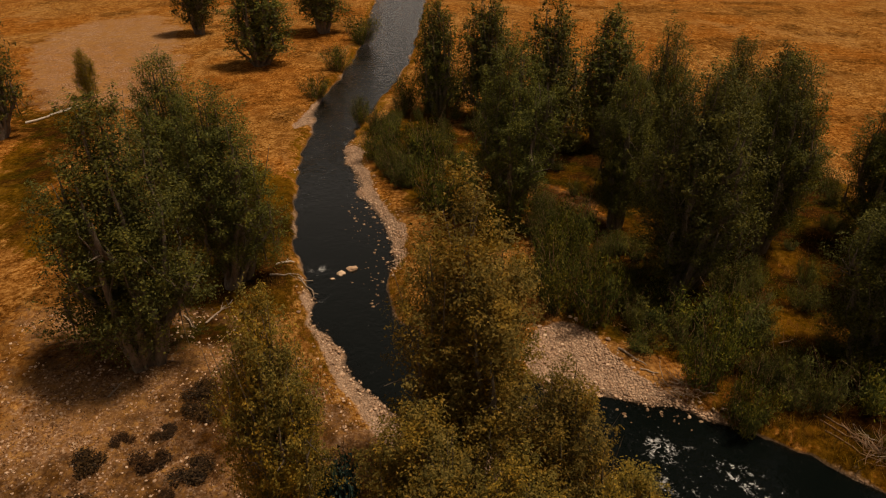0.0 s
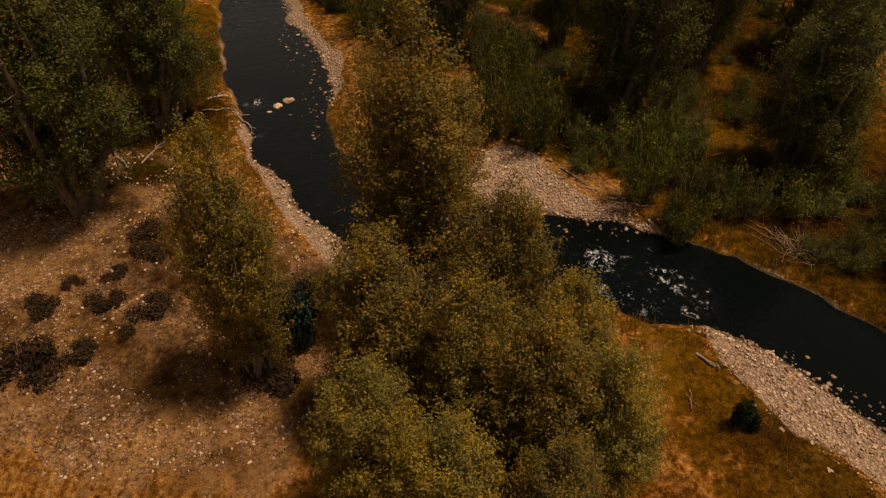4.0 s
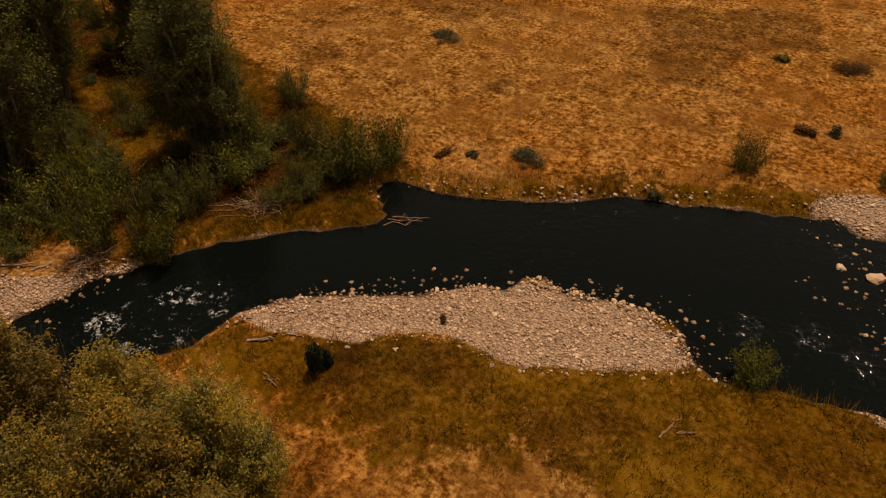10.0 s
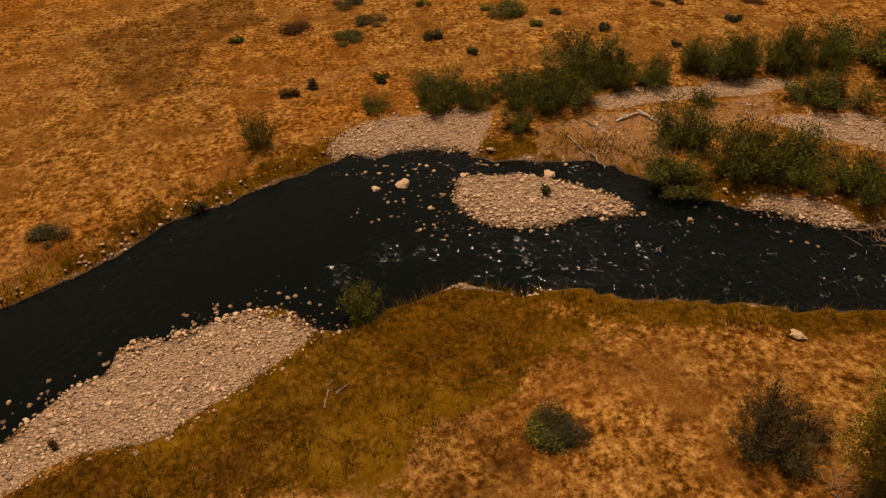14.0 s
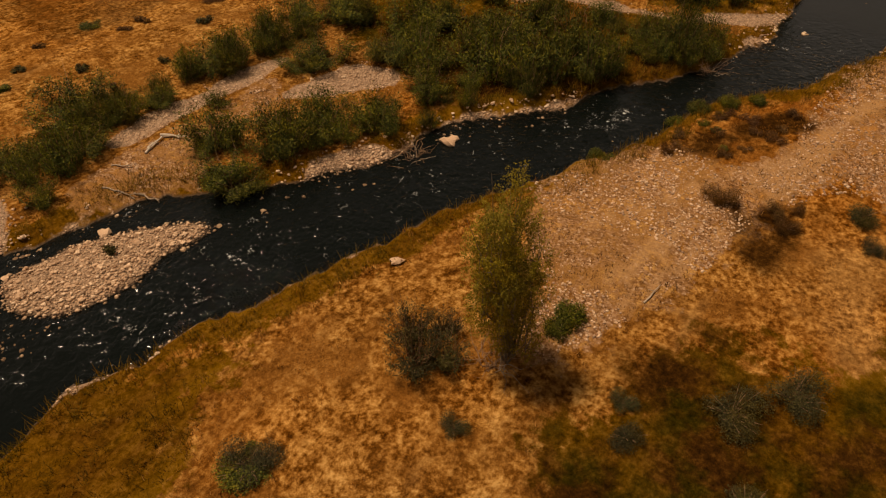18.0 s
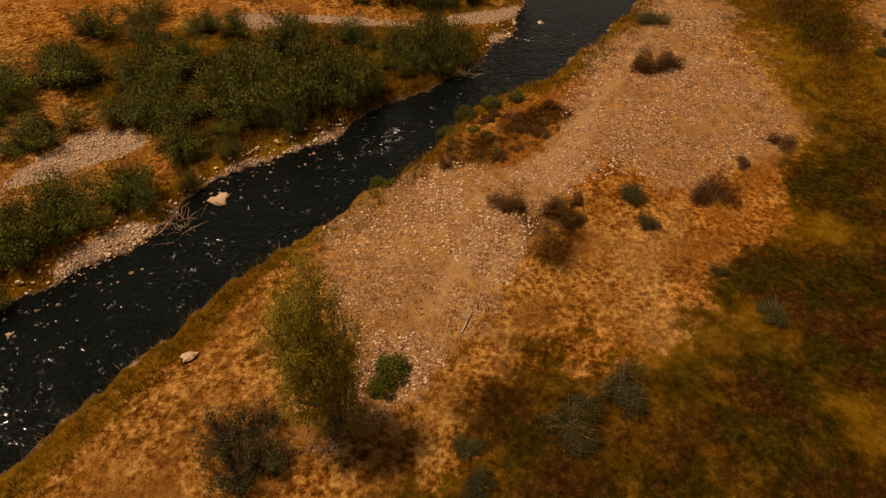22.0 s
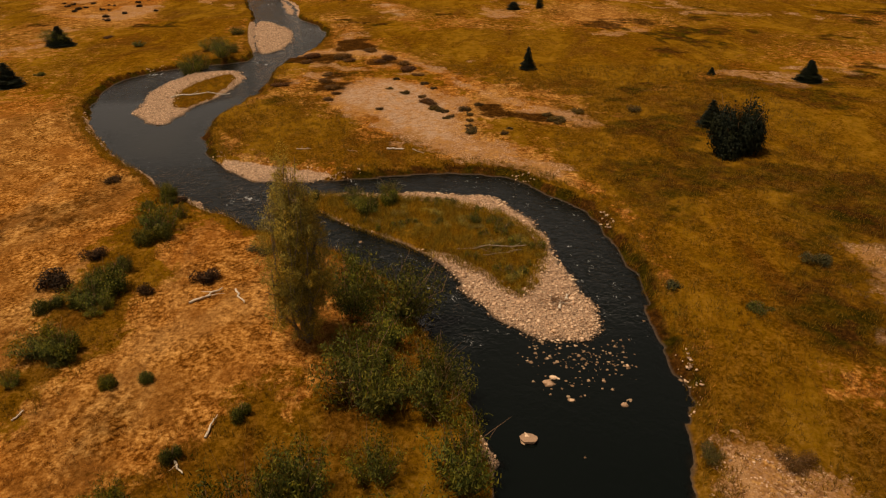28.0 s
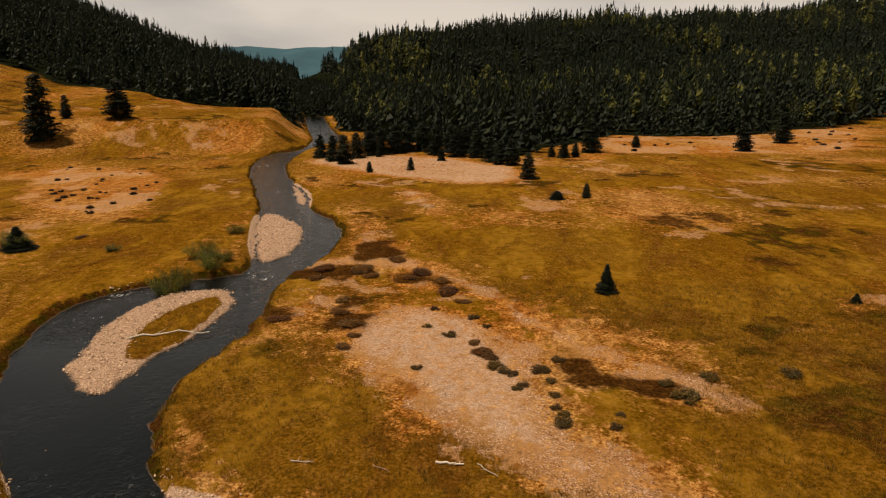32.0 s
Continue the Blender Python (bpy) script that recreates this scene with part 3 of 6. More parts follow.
BOULDERS_B = [
    (4.95, 26.09, 0.41), (5.95, 25.57, 0.36), (6.51, 22.07, 0.24), (15.47, 21.44, 0.32), (10.37, 26.35, 0.66), (56.02, 5.94, 0.75),
    (47.83, 5.92, 0.49), (34.11, 9.76, 0.34), (47.05, 7.62, 0.38), (45.18, 7.05, 0.28), (42.41, 8.51, 0.26), (29.73, 10.8, 0.3),
    (27.77, 12.77, 0.16), (26.71, 11.89, 0.18), (56.05, 6.03, 0.67), (48.08, 6, 0.4), (55.06, 3.71, 0.3), (45.34, 7.11, 0.23),
    (43.93, 7.7, 0.2), (60.29, 4.42, 0.54), (58.72, 1.07, 0.39), (42.52, 8.59, 0.26), (47.23, 7.75, 0.35), (93.77, 38.75, 0.34),
]
BOULDERS_C = [
    (59.83, 4.66, 0.59), (58.64, 3.76, 0.43), (74.81, 15.61, 0.36), (62.01, 0.57, 0.37), (58.36, 1.35, 0.47), (60.25, 1.99, 0.35),
    (65.37, 11.66, 0.46), (65.35, -1.1, 0.26), (67.32, 2.56, 0.3),
]
BOULDERS = BOULDERS_A + BOULDERS_B + BOULDERS_C
STICKS_A = [
    (-35.04, -12.2, -35.13, -9.65, 0.16), (-36.25, -12.15, -36.57, -11.06, 0.2), (-34.84, -10.42, -33.49, -9.01, 0.15), (-29.96, -14.24, -32.24, -13.52, 0.16), (-30.56, -15.66, -29.15, -14.43, 0.12), (-23.96, -16.62, -24.86, -16.39, 0.14),
    (-26.62, -14.89, -26.47, -14.05, 0.1), (-23.55, 14.79, -20.92, 16.62, 0.1), (-23.36, 15.58, -20.68, 16.77, 0.08), (-22.37, 15.96, -20.98, 17.22, 0.08), (-16.41, 19.57, -15.08, 20.18, 0.1), (-16.27, 10.18, -15.39, 10.73, 0.14),
    (-15.21, 11.23, -14.68, 11.51, 0.12), (-14.37, 9.14, -13.81, 9.45, 0.08), (-28.38, 7.08, -26.99, 8.18, 0.16), (-26.92, 7.87, -26.58, 8.65, 0.12), (-30.74, 13.45, -30.85, 14.99, 0.12), (-29.15, 15.12, -29.39, 16.04, 0.1),
    (-23.85, 15.06, -21, 16.63, 0.1), (-22.92, 14.7, -20.64, 16.68, 0.08), (-16.48, 19.32, -14.97, 19.97, 0.1), (-16.38, 18.83, -14.83, 20.4, 0.08), (-16.25, 10.14, -15.43, 10.76, 0.14), (-15.24, 11.34, -14.69, 11.51, 0.1),
]
STICKS_B = [
    (-1.55, 14.62, -1.28, 15.95, 0.08), (-1.17, 15.15, -0.61, 15.51, 0.08), (-14.58, 9.37, -13.66, 9.15, 0.1), (-1.61, 14.64, -1.31, 15.74, 0.07), (-1.13, 15.23, -0.62, 15.54, 0.07), (15.41, 29.85, 16.48, 30, 0.18),
    (16.63, 30.42, 17.27, 28.82, 0.2), (12.13, 28.99, 12.61, 27.26, 0.14), (13.49, 30.22, 14.02, 29.15, 0.12), (12.81, 27.49, 13.26, 26.31, 0.14), (19.28, 4.68, 20.47, 4.52, 0.12), (21.99, 19.31, 24.34, 18.86, 0.1),
    (22.45, 19.46, 23.61, 18.89, 0.08), (15.09, 29.62, 16.5, 30.11, 0.18), (16.59, 30.13, 17.22, 28.91, 0.16), (13.86, 7.84, 14.69, 7.9, 0.08), (13.4, 7.94, 13.88, 7.8, 0.08), (65.77, 23.94, 67.28, 22.56, 0.22),
    (67.27, 21.78, 65.73, 20.85, 0.18), (66, 3.43, 67.71, 2.79, 0.25), (56.26, 28.42, 56.89, 28.22, 0.2), (54.1, 20.45, 53.39, 19.84, 0.2), (55.48, 19.66, 56.49, 19.57, 0.18), (91.88, 15.53, 91.65, 13.97, 0.4),
]
STICKS_C = [
    (-63.4, -44.1, -68.3, -40.8, 0.3), (73.1, 9.16, 72.95, 4.72, 0.12), (72.29, 7.48, 72.74, 5.08, 0.12), (73.47, 8.12, 72.31, 6.47, 0.1), (110.73, 42.16, 112.63, 35.91, 0.26), (91.98, 23.61, 91.67, 22.27, 0.14), (91.75, 13.24, 90.48, 12.15, 0.12),
    (91.63, 18.97, 90.72, 17.94, 0.1),
]
STICKS = STICKS_A + STICKS_B + STICKS_C
RAPIDS_A = [
    (-22.06, 7.59, 0.97, 0.6), (-20.74, 10.58, 0.96, 0.85), (-19.84, 8.94, 1.34, 0.6), (-19.11, 11.23, 1.03, 0.7), (-20.47, 7.87, 0.94, 0.6), (-21.94, 8.08, 1.3, 0.5),
    (-33.26, -8.86, 0.35, 0.8), (-36.59, -9.59, 0.67, 0.6), (1.63, 22.52, 0.84, 0.4), (3.56, 22.07, 0.83, 0.35), (7.36, 20.33, 0.5, 0.9), (8.71, 19.62, 0.43, 0.9),
    (9.58, 20.74, 0.44, 0.6), (-0.6, 21.71, 0.72, 0.5), (14.28, 20.04, 1.19, 0.22), (11.14, 21.2, 1.22, 0.2), (16.1, 17.49, 0.74, 0.3), (22.47, 17.4, 0.59, 0.25),
    (22.73, 15.96, 0.51, 0.25), (23.62, 17.14, 0.6, 0.25), (8.69, 19.41, 0.44, 0.8), (7.41, 20.12, 0.52, 0.8), (29.16, 13.45, 1.03, 0.6), (31.32, 12.04, 1.06, 0.6),
]
RAPIDS_B = [
    (32.64, 11.22, 0.59, 0.8), (25.5, 13.34, 0.96, 0.25), (16.07, 18.24, 1.04, 0.2), (71.12, 13.48, 2.54, 0.3), (65.52, 10.94, 1.48, 0.35), (63.25, 8.39, 1.16, 0.35),
    (67.63, 8.88, 1.3, 0.3), (82.22, 25.32, 1.77, 0.55), (78.48, 23.49, 1.32, 0.4), (128.97, 36.22, 1.62, 0.8), (122.71, 49.42, 1.53, 0.6), (61.16, 9.48, 1.1, 0.5),
    (130.84, 37.32, 1.33, 0.9), (136.82, 34.71, 0.86, 0.5), (222.34, 64.36, 2.89, 0.6), (185.46, 50.11, 2.26, 0.5), (123.67, 48.52, 0.88, 0.6),
]
RAPIDS = RAPIDS_A + RAPIDS_B
THICKET_A = [
    (-42.8, 3.1), (-37, 16.6), (-34.3, 18.4), (-30.5, 22.6), (-23.3, 20.1), (-18.4, 21),
    (-19.9, 18), (-23.4, 14.2), (-25.6, 11), (-28.7, 8.7), (-31.3, 4.7), (-34.7, 3.4),
]
THICKET_B = [
    (-62.5, -10.9), (-67.9, -8.3), (-72, -2.8), (-49.1, 0.2), (-40.7, 3.2), (-32.5, 3.7),
    (-40.6, 0.6), (-43.9, -4.1), (-52.4, -8.5),
]
RIFFLE_POINT = [
    (-8.2, 19.6), (-6.3, 20.7), (-4, 21.1), (-1.6, 20.7), (-1.1, 19.7), (-2, 18.8),
    (-4.3, 20.1), (-6.6, 19.7), (-8.7, 18.9),
]
RIFFLE_LONG = [
    (-17.2, 13.3), (-13.6, 16.6), (-9.8, 19.3), (-6.6, 20.5), (-3.4, 20.4), (-1.2, 19.8),
    (-1.4, 18.8), (-4.2, 19.7), (-7.3, 19.7), (-11.1, 17.7), (-13.7, 15.6), (-16.6, 13.5),
]
RIFFLE_ISLE = [
    (1.7, 28.1), (5.1, 28.5), (5.5, 27), (6.1, 22.8), (4.4, 22.9), (2.5, 24.2),
    (0.5, 25.1), (1.9, 26.3),
]
RIFFLE_EDGE = [
    (-0.6, 29.5), (3.5, 29.3), (7.6, 28.3), (12.6, 26.9), (11.9, 26.2), (7.6, 27.8),
    (3.4, 28.5), (0, 28.7),
]
RIFFLE_BEND = [
    (63.2, 5.9), (63.8, 1.2), (62.1, 0.3), (59.8, 1.1), (59, 3.7), (60.1, 5.2),
]
RIFFLE_STREAM = [
    (-46.9, -9.7), (-46.9, -8.1), (-38.5, -5.5), (-32, -5.5), (-34.4, -6.4), (-38.5, -6.6),
    (-42.3, -8.6),
]
RIFFLE_WEST = [
    (-26.1, 1), (-25.3, 3.5), (-24, 10.4), (-23.5, 9.7), (-23.7, 7.8), (-24.6, 5),
    (-23.9, 3.3), (-23.5, 1.7),
]
# broad soft shade on the near meadow, coloured in as brown and olive
SHADE_NEAR = [
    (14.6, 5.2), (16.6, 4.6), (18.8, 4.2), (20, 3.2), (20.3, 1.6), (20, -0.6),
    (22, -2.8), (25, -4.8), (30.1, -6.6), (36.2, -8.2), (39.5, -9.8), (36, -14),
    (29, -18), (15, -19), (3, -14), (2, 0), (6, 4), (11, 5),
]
DARK_WEST_BANK = [
    (-23.8, 9.5), (-25.7, 11.8), (-26.2, 14.9), (-24.9, 25.1), (-16.7, 19.9), (-19, 17.1),
    (-21.2, 14.2), (-23.1, 11.8),
]
# brown floor below the left-hand trees, with their shadow mixed into the colour
SHADED_FLOOR_LEFT = [
    (-55.8, -27.3), (-51.9, -14.1), (-35.5, -10.8), (-33.1, -10.1), (-29.7, -11.5), (-26.8, -13.8),
    (-26.1, -17.3),
]
DARK_EAST = [
    (63, -9), (50, -9.6), (44, -10.6), (40, -11.6), (52, -19), (77.7, -29),
    (84, -19), (74, -11.5),
]
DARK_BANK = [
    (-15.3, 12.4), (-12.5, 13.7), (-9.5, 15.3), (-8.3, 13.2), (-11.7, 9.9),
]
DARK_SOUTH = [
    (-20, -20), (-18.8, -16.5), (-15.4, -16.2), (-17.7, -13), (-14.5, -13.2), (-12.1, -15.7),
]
WILLOW_BAND = [
    (33.3, 34.3), (39.6, 31), (43.1, 23.4), (45.9, 15.5), (46.4, 9.4), (41.5, 8.7),
    (35.1, 12.2), (32.5, 14.5), (30.7, 19.3), (29.4, 23.9), (30.8, 28),
]
WILLOW_LOW = [
    (23.2, 28.3), (24, 25.1), (28.3, 21.3), (25.4, 19), (22.7, 20.4), (20.8, 22.5),
    (18.2, 24.1),
]
WILLOW_NEAR = [
    (41, 24.6), (42.3, 20.5), (43, 12), (42.6, 8.9), (40.4, 8.9), (37.7, 10.4),
    (34.8, 12.2), (34.8, 21.3),
]
WILLOW_TONGUE = [
    (49, 18.7), (53.7, 16.3), (60.9, 15), (62.4, 10.8), (54.2, 7.6), (49.5, 9.4),
    (46.8, 12.7), (46.8, 16.9),
]
WILLOW_BACK = [
    (10.3, 33.3), (15.1, 36), (19.4, 35.3), (30.8, 34.7), (34.4, 32.9), (31.3, 29.7),
    (26.9, 31.2), (17, 32.7), (12, 31.2),
]
WILLOW_MID = [
    (17.3, 23.6), (20.5, 25.9), (25, 23.1), (25.5, 19.9), (23, 19.5), (20, 22),
]
BRUSH = [
    (-23.91, 8.82, -27.18, 9.87, 0.1), (-25.84, 9.29, -25.18, 10.08, 0.1), (-21.17, 15.62, -22.05, 17.24, 0.1), (-22.5, 20.94, -24.6, 22.44, 0.1), (22.01, 18.66, 24.04, 18.66, 0.1), (13.56, 7.58, 13.81, 8.27, 0.1),
    (39.46, 9.72, 40.04, 8.9, 0.1), (43.55, 23.6, 44.66, 23.74, 0.1), (66.26, 3.93, 67.6, 3.15, 0.1),
]
FLOOR_WOODS = [
    (-72, -2), (-56, -1), (-44, 1), (-36, 4), (-30, 9), (-24.5, 13),
    (-18.5, 19.5), (-22, 23.5), (-30, 26), (-42, 28), (-56, 26), (-70, 16),
]
RUST_STREAK_A = [
    (129.6, 22.4), (127.6, 15.6), (120.3, 13.8), (123.7, 17.7), (126.5, 21.4),
]
RUST_STREAK_B = [
    (129.6, 32.9), (131.8, 28.3), (129.6, 23), (126.5, 27.4), (127.5, 31.2),
]
RUST_STREAK_C = [
    (165, -27.2), (166.2, -40.6), (160.5, -46.9), (157.8, -32.6),
]
RUST_STREAK_D = [
    (110.4, 14.2), (111.7, 11.4), (105, 10.8), (106, 13.3),
]
RUST_STREAK_E = [
    (121, 27.2), (119.4, 23.4), (110.9, 22.6), (110.9, 24.9),
]
RUST_STREAK_F = [
    (142.1, 30.3), (145, 23.4), (136.6, 21.2), (134.2, 26.2),
]
RUST_STREAK_G = [
    (117.7, 32.6), (117, 29.7), (114.1, 29.5), (114.1, 32),
]
RUST_STREAK_H = [
    (107.1, 6.9), (105.2, 3.4), (99.8, 5.6), (101.4, 7.2),
]
RUST_STREAK_I = [
    (102.4, 3.2), (101.6, 0.3), (97, -2.5), (98.4, 0.5),
]
TRAIL_EAST = [
    (55.4, -2.4), (49.5, -1.8), (43.4, -0.4), (38.5, 1.1), (34.2, 2), (31.3, 2.3), (28.7, 3.9), (26.5, 4.9), (23.6, 5.3), (19.5, 6.2),
]
TRAIL_WEST = [
    (43.8, -0.6), (41.6, 0.2), (35, 2.3), (31.3, 2.9), (28.7, 5.5), (25.5, 6.5), (22, 9),
]
TRAIL_BANK = [
    (44.5, -0.9), (39.9, 0.6), (36.8, 1.5), (33, 1.2), (29, 2.6), (24, 3.9), (20.6, 4.6), (16.4, 6.2),
]
RIFFLE_TAIL = [
    (64.1, 5.6), (61.6, 4.7), (61, 3.2), (60.4, 1.5), (62.7, 0.1), (65, 0.8),
    (63.4, 1.2), (62.7, 3.8),
]
RIFFLE_NORTH = [
    (15.9, 23.2), (17.9, 22.5), (20.3, 20.9), (22.1, 19), (21.4, 18.3), (18.9, 20),
    (16.7, 21), (14.3, 21.3), (12.7, 21.6), (14.5, 23.1),
]
RIFFLE_BANK = [
    (25, 18.8), (27.6, 17.9), (29.7, 16.3), (31.7, 14.1), (30.9, 13.8), (28.4, 15.7),
    (26.7, 17.2), (24.6, 18.3),
]
WILLOW_SHORE = [
    (31.5, 22.7), (31.9, 18.4), (33.4, 15.2), (31.9, 13.8), (29.6, 15.9), (27.8, 18.2),
    (26.4, 20.2),
]
DARK_FAR_WEST = [
    (-83.1, -57.1), (-83.3, -39.3), (-69.8, -35.5), (-55.2, -35.7), (-37.4, -27.9), (-37.3, -30),
]


# ------------------------------------------------------------------ materials
class Nodes:
    """A material's node tree, with short ways to add nodes."""

    def __init__(self, name):
        self.mat = bpy.data.materials.new(name)
        self.mat.use_nodes = True
        self.n, self.l = self.mat.node_tree.nodes, self.mat.node_tree.links
        self.n.clear()
        self.out = self.n.new("ShaderNodeOutputMaterial")

    def put(self, socket, value):
        if isinstance(value, bpy.types.NodeSocket):
            self.l.new(value, socket)
        elif value is not None:
            if isinstance(value, tuple) and len(value) == 3 and socket.type == "RGBA":
                value = (*value, 1)
            socket.default_value = value

    def noise(self, scale, detail=3.0, rough=0.6, vec=None, dist=0.0):
        k = self.n.new("ShaderNodeTexNoise")
        k.inputs["Scale"].default_value, k.inputs["Detail"].default_value = scale, detail
        k.inputs["Roughness"].default_value, k.inputs["Distortion"].default_value = rough, dist
        self.put(k.inputs["Vector"], vec if vec is not None else self.where())
        return k.outputs["Fac"]

    def cells(self, scale, vec=None, feature="F1"):
        k = self.n.new("ShaderNodeTexVoronoi")
        k.feature = feature
        k.inputs["Scale"].default_value = scale
        self.put(k.inputs["Vector"], vec if vec is not None else self.where())
        return k

    def where(self):
        return self.n.new("ShaderNodeNewGeometry").outputs["Position"]

    def stretch(self, vec, scale, turn=0.0):
        k = self.n.new("ShaderNodeMapping")
        k.inputs["Scale"].default_value = scale
        k.inputs["Rotation"].default_value = (0, 0, radians(turn))
        self.put(k.inputs[0], vec)
        return k.outputs[0]

    def ramp(self, fac, stops):
        k = self.n.new("ShaderNodeValToRGB")
        while len(k.color_ramp.elements) < len(stops):
            k.color_ramp.elements.new(0.5)
        for el, (at, col) in zip(k.color_ramp.elements, stops):
            el.position, el.color = at, (*col, 1)
        self.put(k.inputs[0], fac)
        return k.outputs[0]

    def mix(self, fac, a, b, how="MIX"):
        k = self.n.new("ShaderNodeMixRGB")
        k.blend_type = how
        for s, v in zip(k.inputs, (fac, a, b)):
            self.put(s, v)
        return k.outputs[0]

    def math(self, how, a, b=None, clamp=False):
        k = self.n.new("ShaderNodeMath")
        k.operation, k.use_clamp = how, clamp
        self.put(k.inputs[0], a)
        self.put(k.inputs[1], b)
        return k.outputs[0]

    def step(self, v, lo, hi):
        k = self.n.new("ShaderNodeMapRange")
        k.interpolation_type = "SMOOTHSTEP"
        for i, q in enumerate((v, lo, hi)):
            self.put(k.inputs[i], q)
        return k.outputs[0]

    def bump(self, height, strength, distance):
        k = self.n.new("ShaderNodeBump")
        k.inputs["Strength"].default_value, k.inputs["Distance"].default_value = strength, distance
        self.put(k.inputs["Height"], height)
        return k.outputs[0]

    def surface(self, colour, rough, normal=None, **more):
        k = self.n.new("ShaderNodeBsdfPrincipled")
        self.put(k.inputs["Base Color"], colour)
        self.put(k.inputs["Roughness"], rough)
        if normal is not None:
            self.put(k.inputs["Normal"], normal)
        for key, v in more.items():
            self.put(k.inputs[key.replace("_", " ")], v)
        return k.outputs[0]

    def done(self, shader):
        self.l.new(shader, self.out.inputs[0])
        return self.mat


def ground_material():
    m = Nodes("ground")
    att = m.n.new("ShaderNodeAttribute")
    att.attribute_name = "cover"
    sep = m.n.new("ShaderNodeSeparateColor")
    m.l.new(att.outputs["Color"], sep.inputs[0])
    # rust also carries the shade coloured into the near meadow and wood floor
    gravel, green, soil, rust = sep.outputs[0], sep.outputs[1], sep.outputs[2], att.outputs["Alpha"]
    fine, tuft, patch, wide = m.noise(13.0, 4, 0.7), m.noise(4.2, 5, 0.7), m.noise(0.33, 5, 0.6), m.noise(0.045, 3)
    clump = m.noise(1.0, 4, 0.6)
    tuft = m.math("ADD", m.math("MULTIPLY", tuft, 0.72), m.math("MULTIPLY", clump, 0.28))
    # dry grass: pale straw tufts over brown thatch
    dry = m.ramp(tuft, [(0.36, (0.055, 0.019, 0.004)), (0.45, (0.20, 0.074, 0.013)), (0.53, (0.45, 0.21, 0.055)), (0.63, (0.74, 0.42, 0.145))])
    dry = m.mix(m.step(patch, 0.42, 0.72), dry, m.ramp(fine, [(0.3, (0.12, 0.042, 0.009)), (0.75, (0.44, 0.19, 0.045))]))
    dry = m.mix(m.step(wide, 0.4, 0.65), dry, m.mix(1.0, dry, (1.0, 0.82, 0.62), "MULTIPLY"))
    grass = m.ramp(tuft, [(0.32, (0.036, 0.019, 0.0006)), (0.46, (0.104, 0.050, 0.0026)), (0.58, (0.175, 0.080, 0.0048)), (0.72, (0.290, 0.132, 0.0105))])
    streak = m.noise(0.16, 6, 0.65, m.stretch(m.where(), (0.42, 1.0, 1.0), 12), 0.8)
    grass = m.mix(m.step(streak, 0.50, 0.62), grass, m.ramp(clump, [(0.3, (0.135, 0.067, 0.0024)), (0.7, (0.260, 0.126, 0.0060))]))
    grass = m.mix(m.math("MULTIPLY", m.step(streak, 0.48, 0.38), 0.85), grass, m.ramp(tuft, [(0.35, (0.029, 0.013, 0.0012)), (0.65, (0.135, 0.052, 0.0048))]))
    blot = m.noise(0.75, 5, 0.65)
    dry = m.mix(m.math("MULTIPLY", m.step(blot, 0.50, 0.36), 0.6), dry, m.ramp(tuft, [(0.36, (0.045, 0.016, 0.004)), (0.6, (0.24, 0.088, 0.016))]))
    dry = m.mix(m.math("MULTIPLY", m.step(streak, 0.52, 0.66), 0.5), dry, m.ramp(tuft, [(0.34, (0.16, 0.06, 0.011)), (0.62, (0.66, 0.36, 0.13))]))
    earth = m.ramp(fine, [(0.3, (0.22, 0.098, 0.032)), (0.55, (0.43, 0.215, 0.080)), (0.8, (0.63, 0.37, 0.165))])
    peb = m.cells(12.0)
    earth = m.mix(m.math("MULTIPLY", m.step(m.noise(0.4, 5, 0.65), 0.36, 0.54), 0.9), earth,
                  m.ramp(peb.outputs["Color"], [(0.0, (0.07, 0.031, 0.015)), (0.35, (0.28, 0.138, 0.066)), (0.75, (0.52, 0.305, 0.172)), (1.0, (0.92, 0.70, 0.50))]))
    earth = m.mix(m.math("MULTIPLY", m.step(m.noise(2.2, 5, 0.7), 0.54, 0.68), 0.55), earth, (0.13, 0.056, 0.022))
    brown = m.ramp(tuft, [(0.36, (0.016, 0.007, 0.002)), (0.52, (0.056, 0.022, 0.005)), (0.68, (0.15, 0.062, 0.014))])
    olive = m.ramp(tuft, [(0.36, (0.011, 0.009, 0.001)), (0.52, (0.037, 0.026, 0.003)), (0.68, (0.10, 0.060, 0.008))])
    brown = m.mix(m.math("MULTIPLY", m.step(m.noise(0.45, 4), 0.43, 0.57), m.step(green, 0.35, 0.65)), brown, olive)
    st, st2 = m.cells(8.5), m.cells(17.0)
    cob = m.ramp(st.outputs["Color"], [(0.0, (0.229, 0.132, 0.079)), (0.5, (0.541, 0.348, 0.224)), (1.0, (0.811, 0.583, 0.413))])
    cob = m.mix(m.math("MULTIPLY", m.step(st.outputs["Distance"], 0.45, 0.8), 0.4), cob, (0.11, 0.075, 0.05))
    cob = m.mix(1.0, cob, (1.14, 1.08, 1.04), "MULTIPLY")
    cob = m.mix(0.35, cob, m.ramp(st2.outputs["Color"], [(0.0, (0.260, 0.160, 0.095)), (1.0, (0.749, 0.564, 0.413))]))
    edge = m.math("MULTIPLY", m.math("SUBTRACT", m.noise(1.3, 5, 0.7), 0.5), 1.0)

    def worn(mask, k=1.0):
        return m.step(m.math("ADD", mask, m.math("MULTIPLY", edge, k)), 0.38, 0.62)
    col = m.mix(m.math("MULTIPLY", worn(green, 1.6), 0.85), dry, grass)
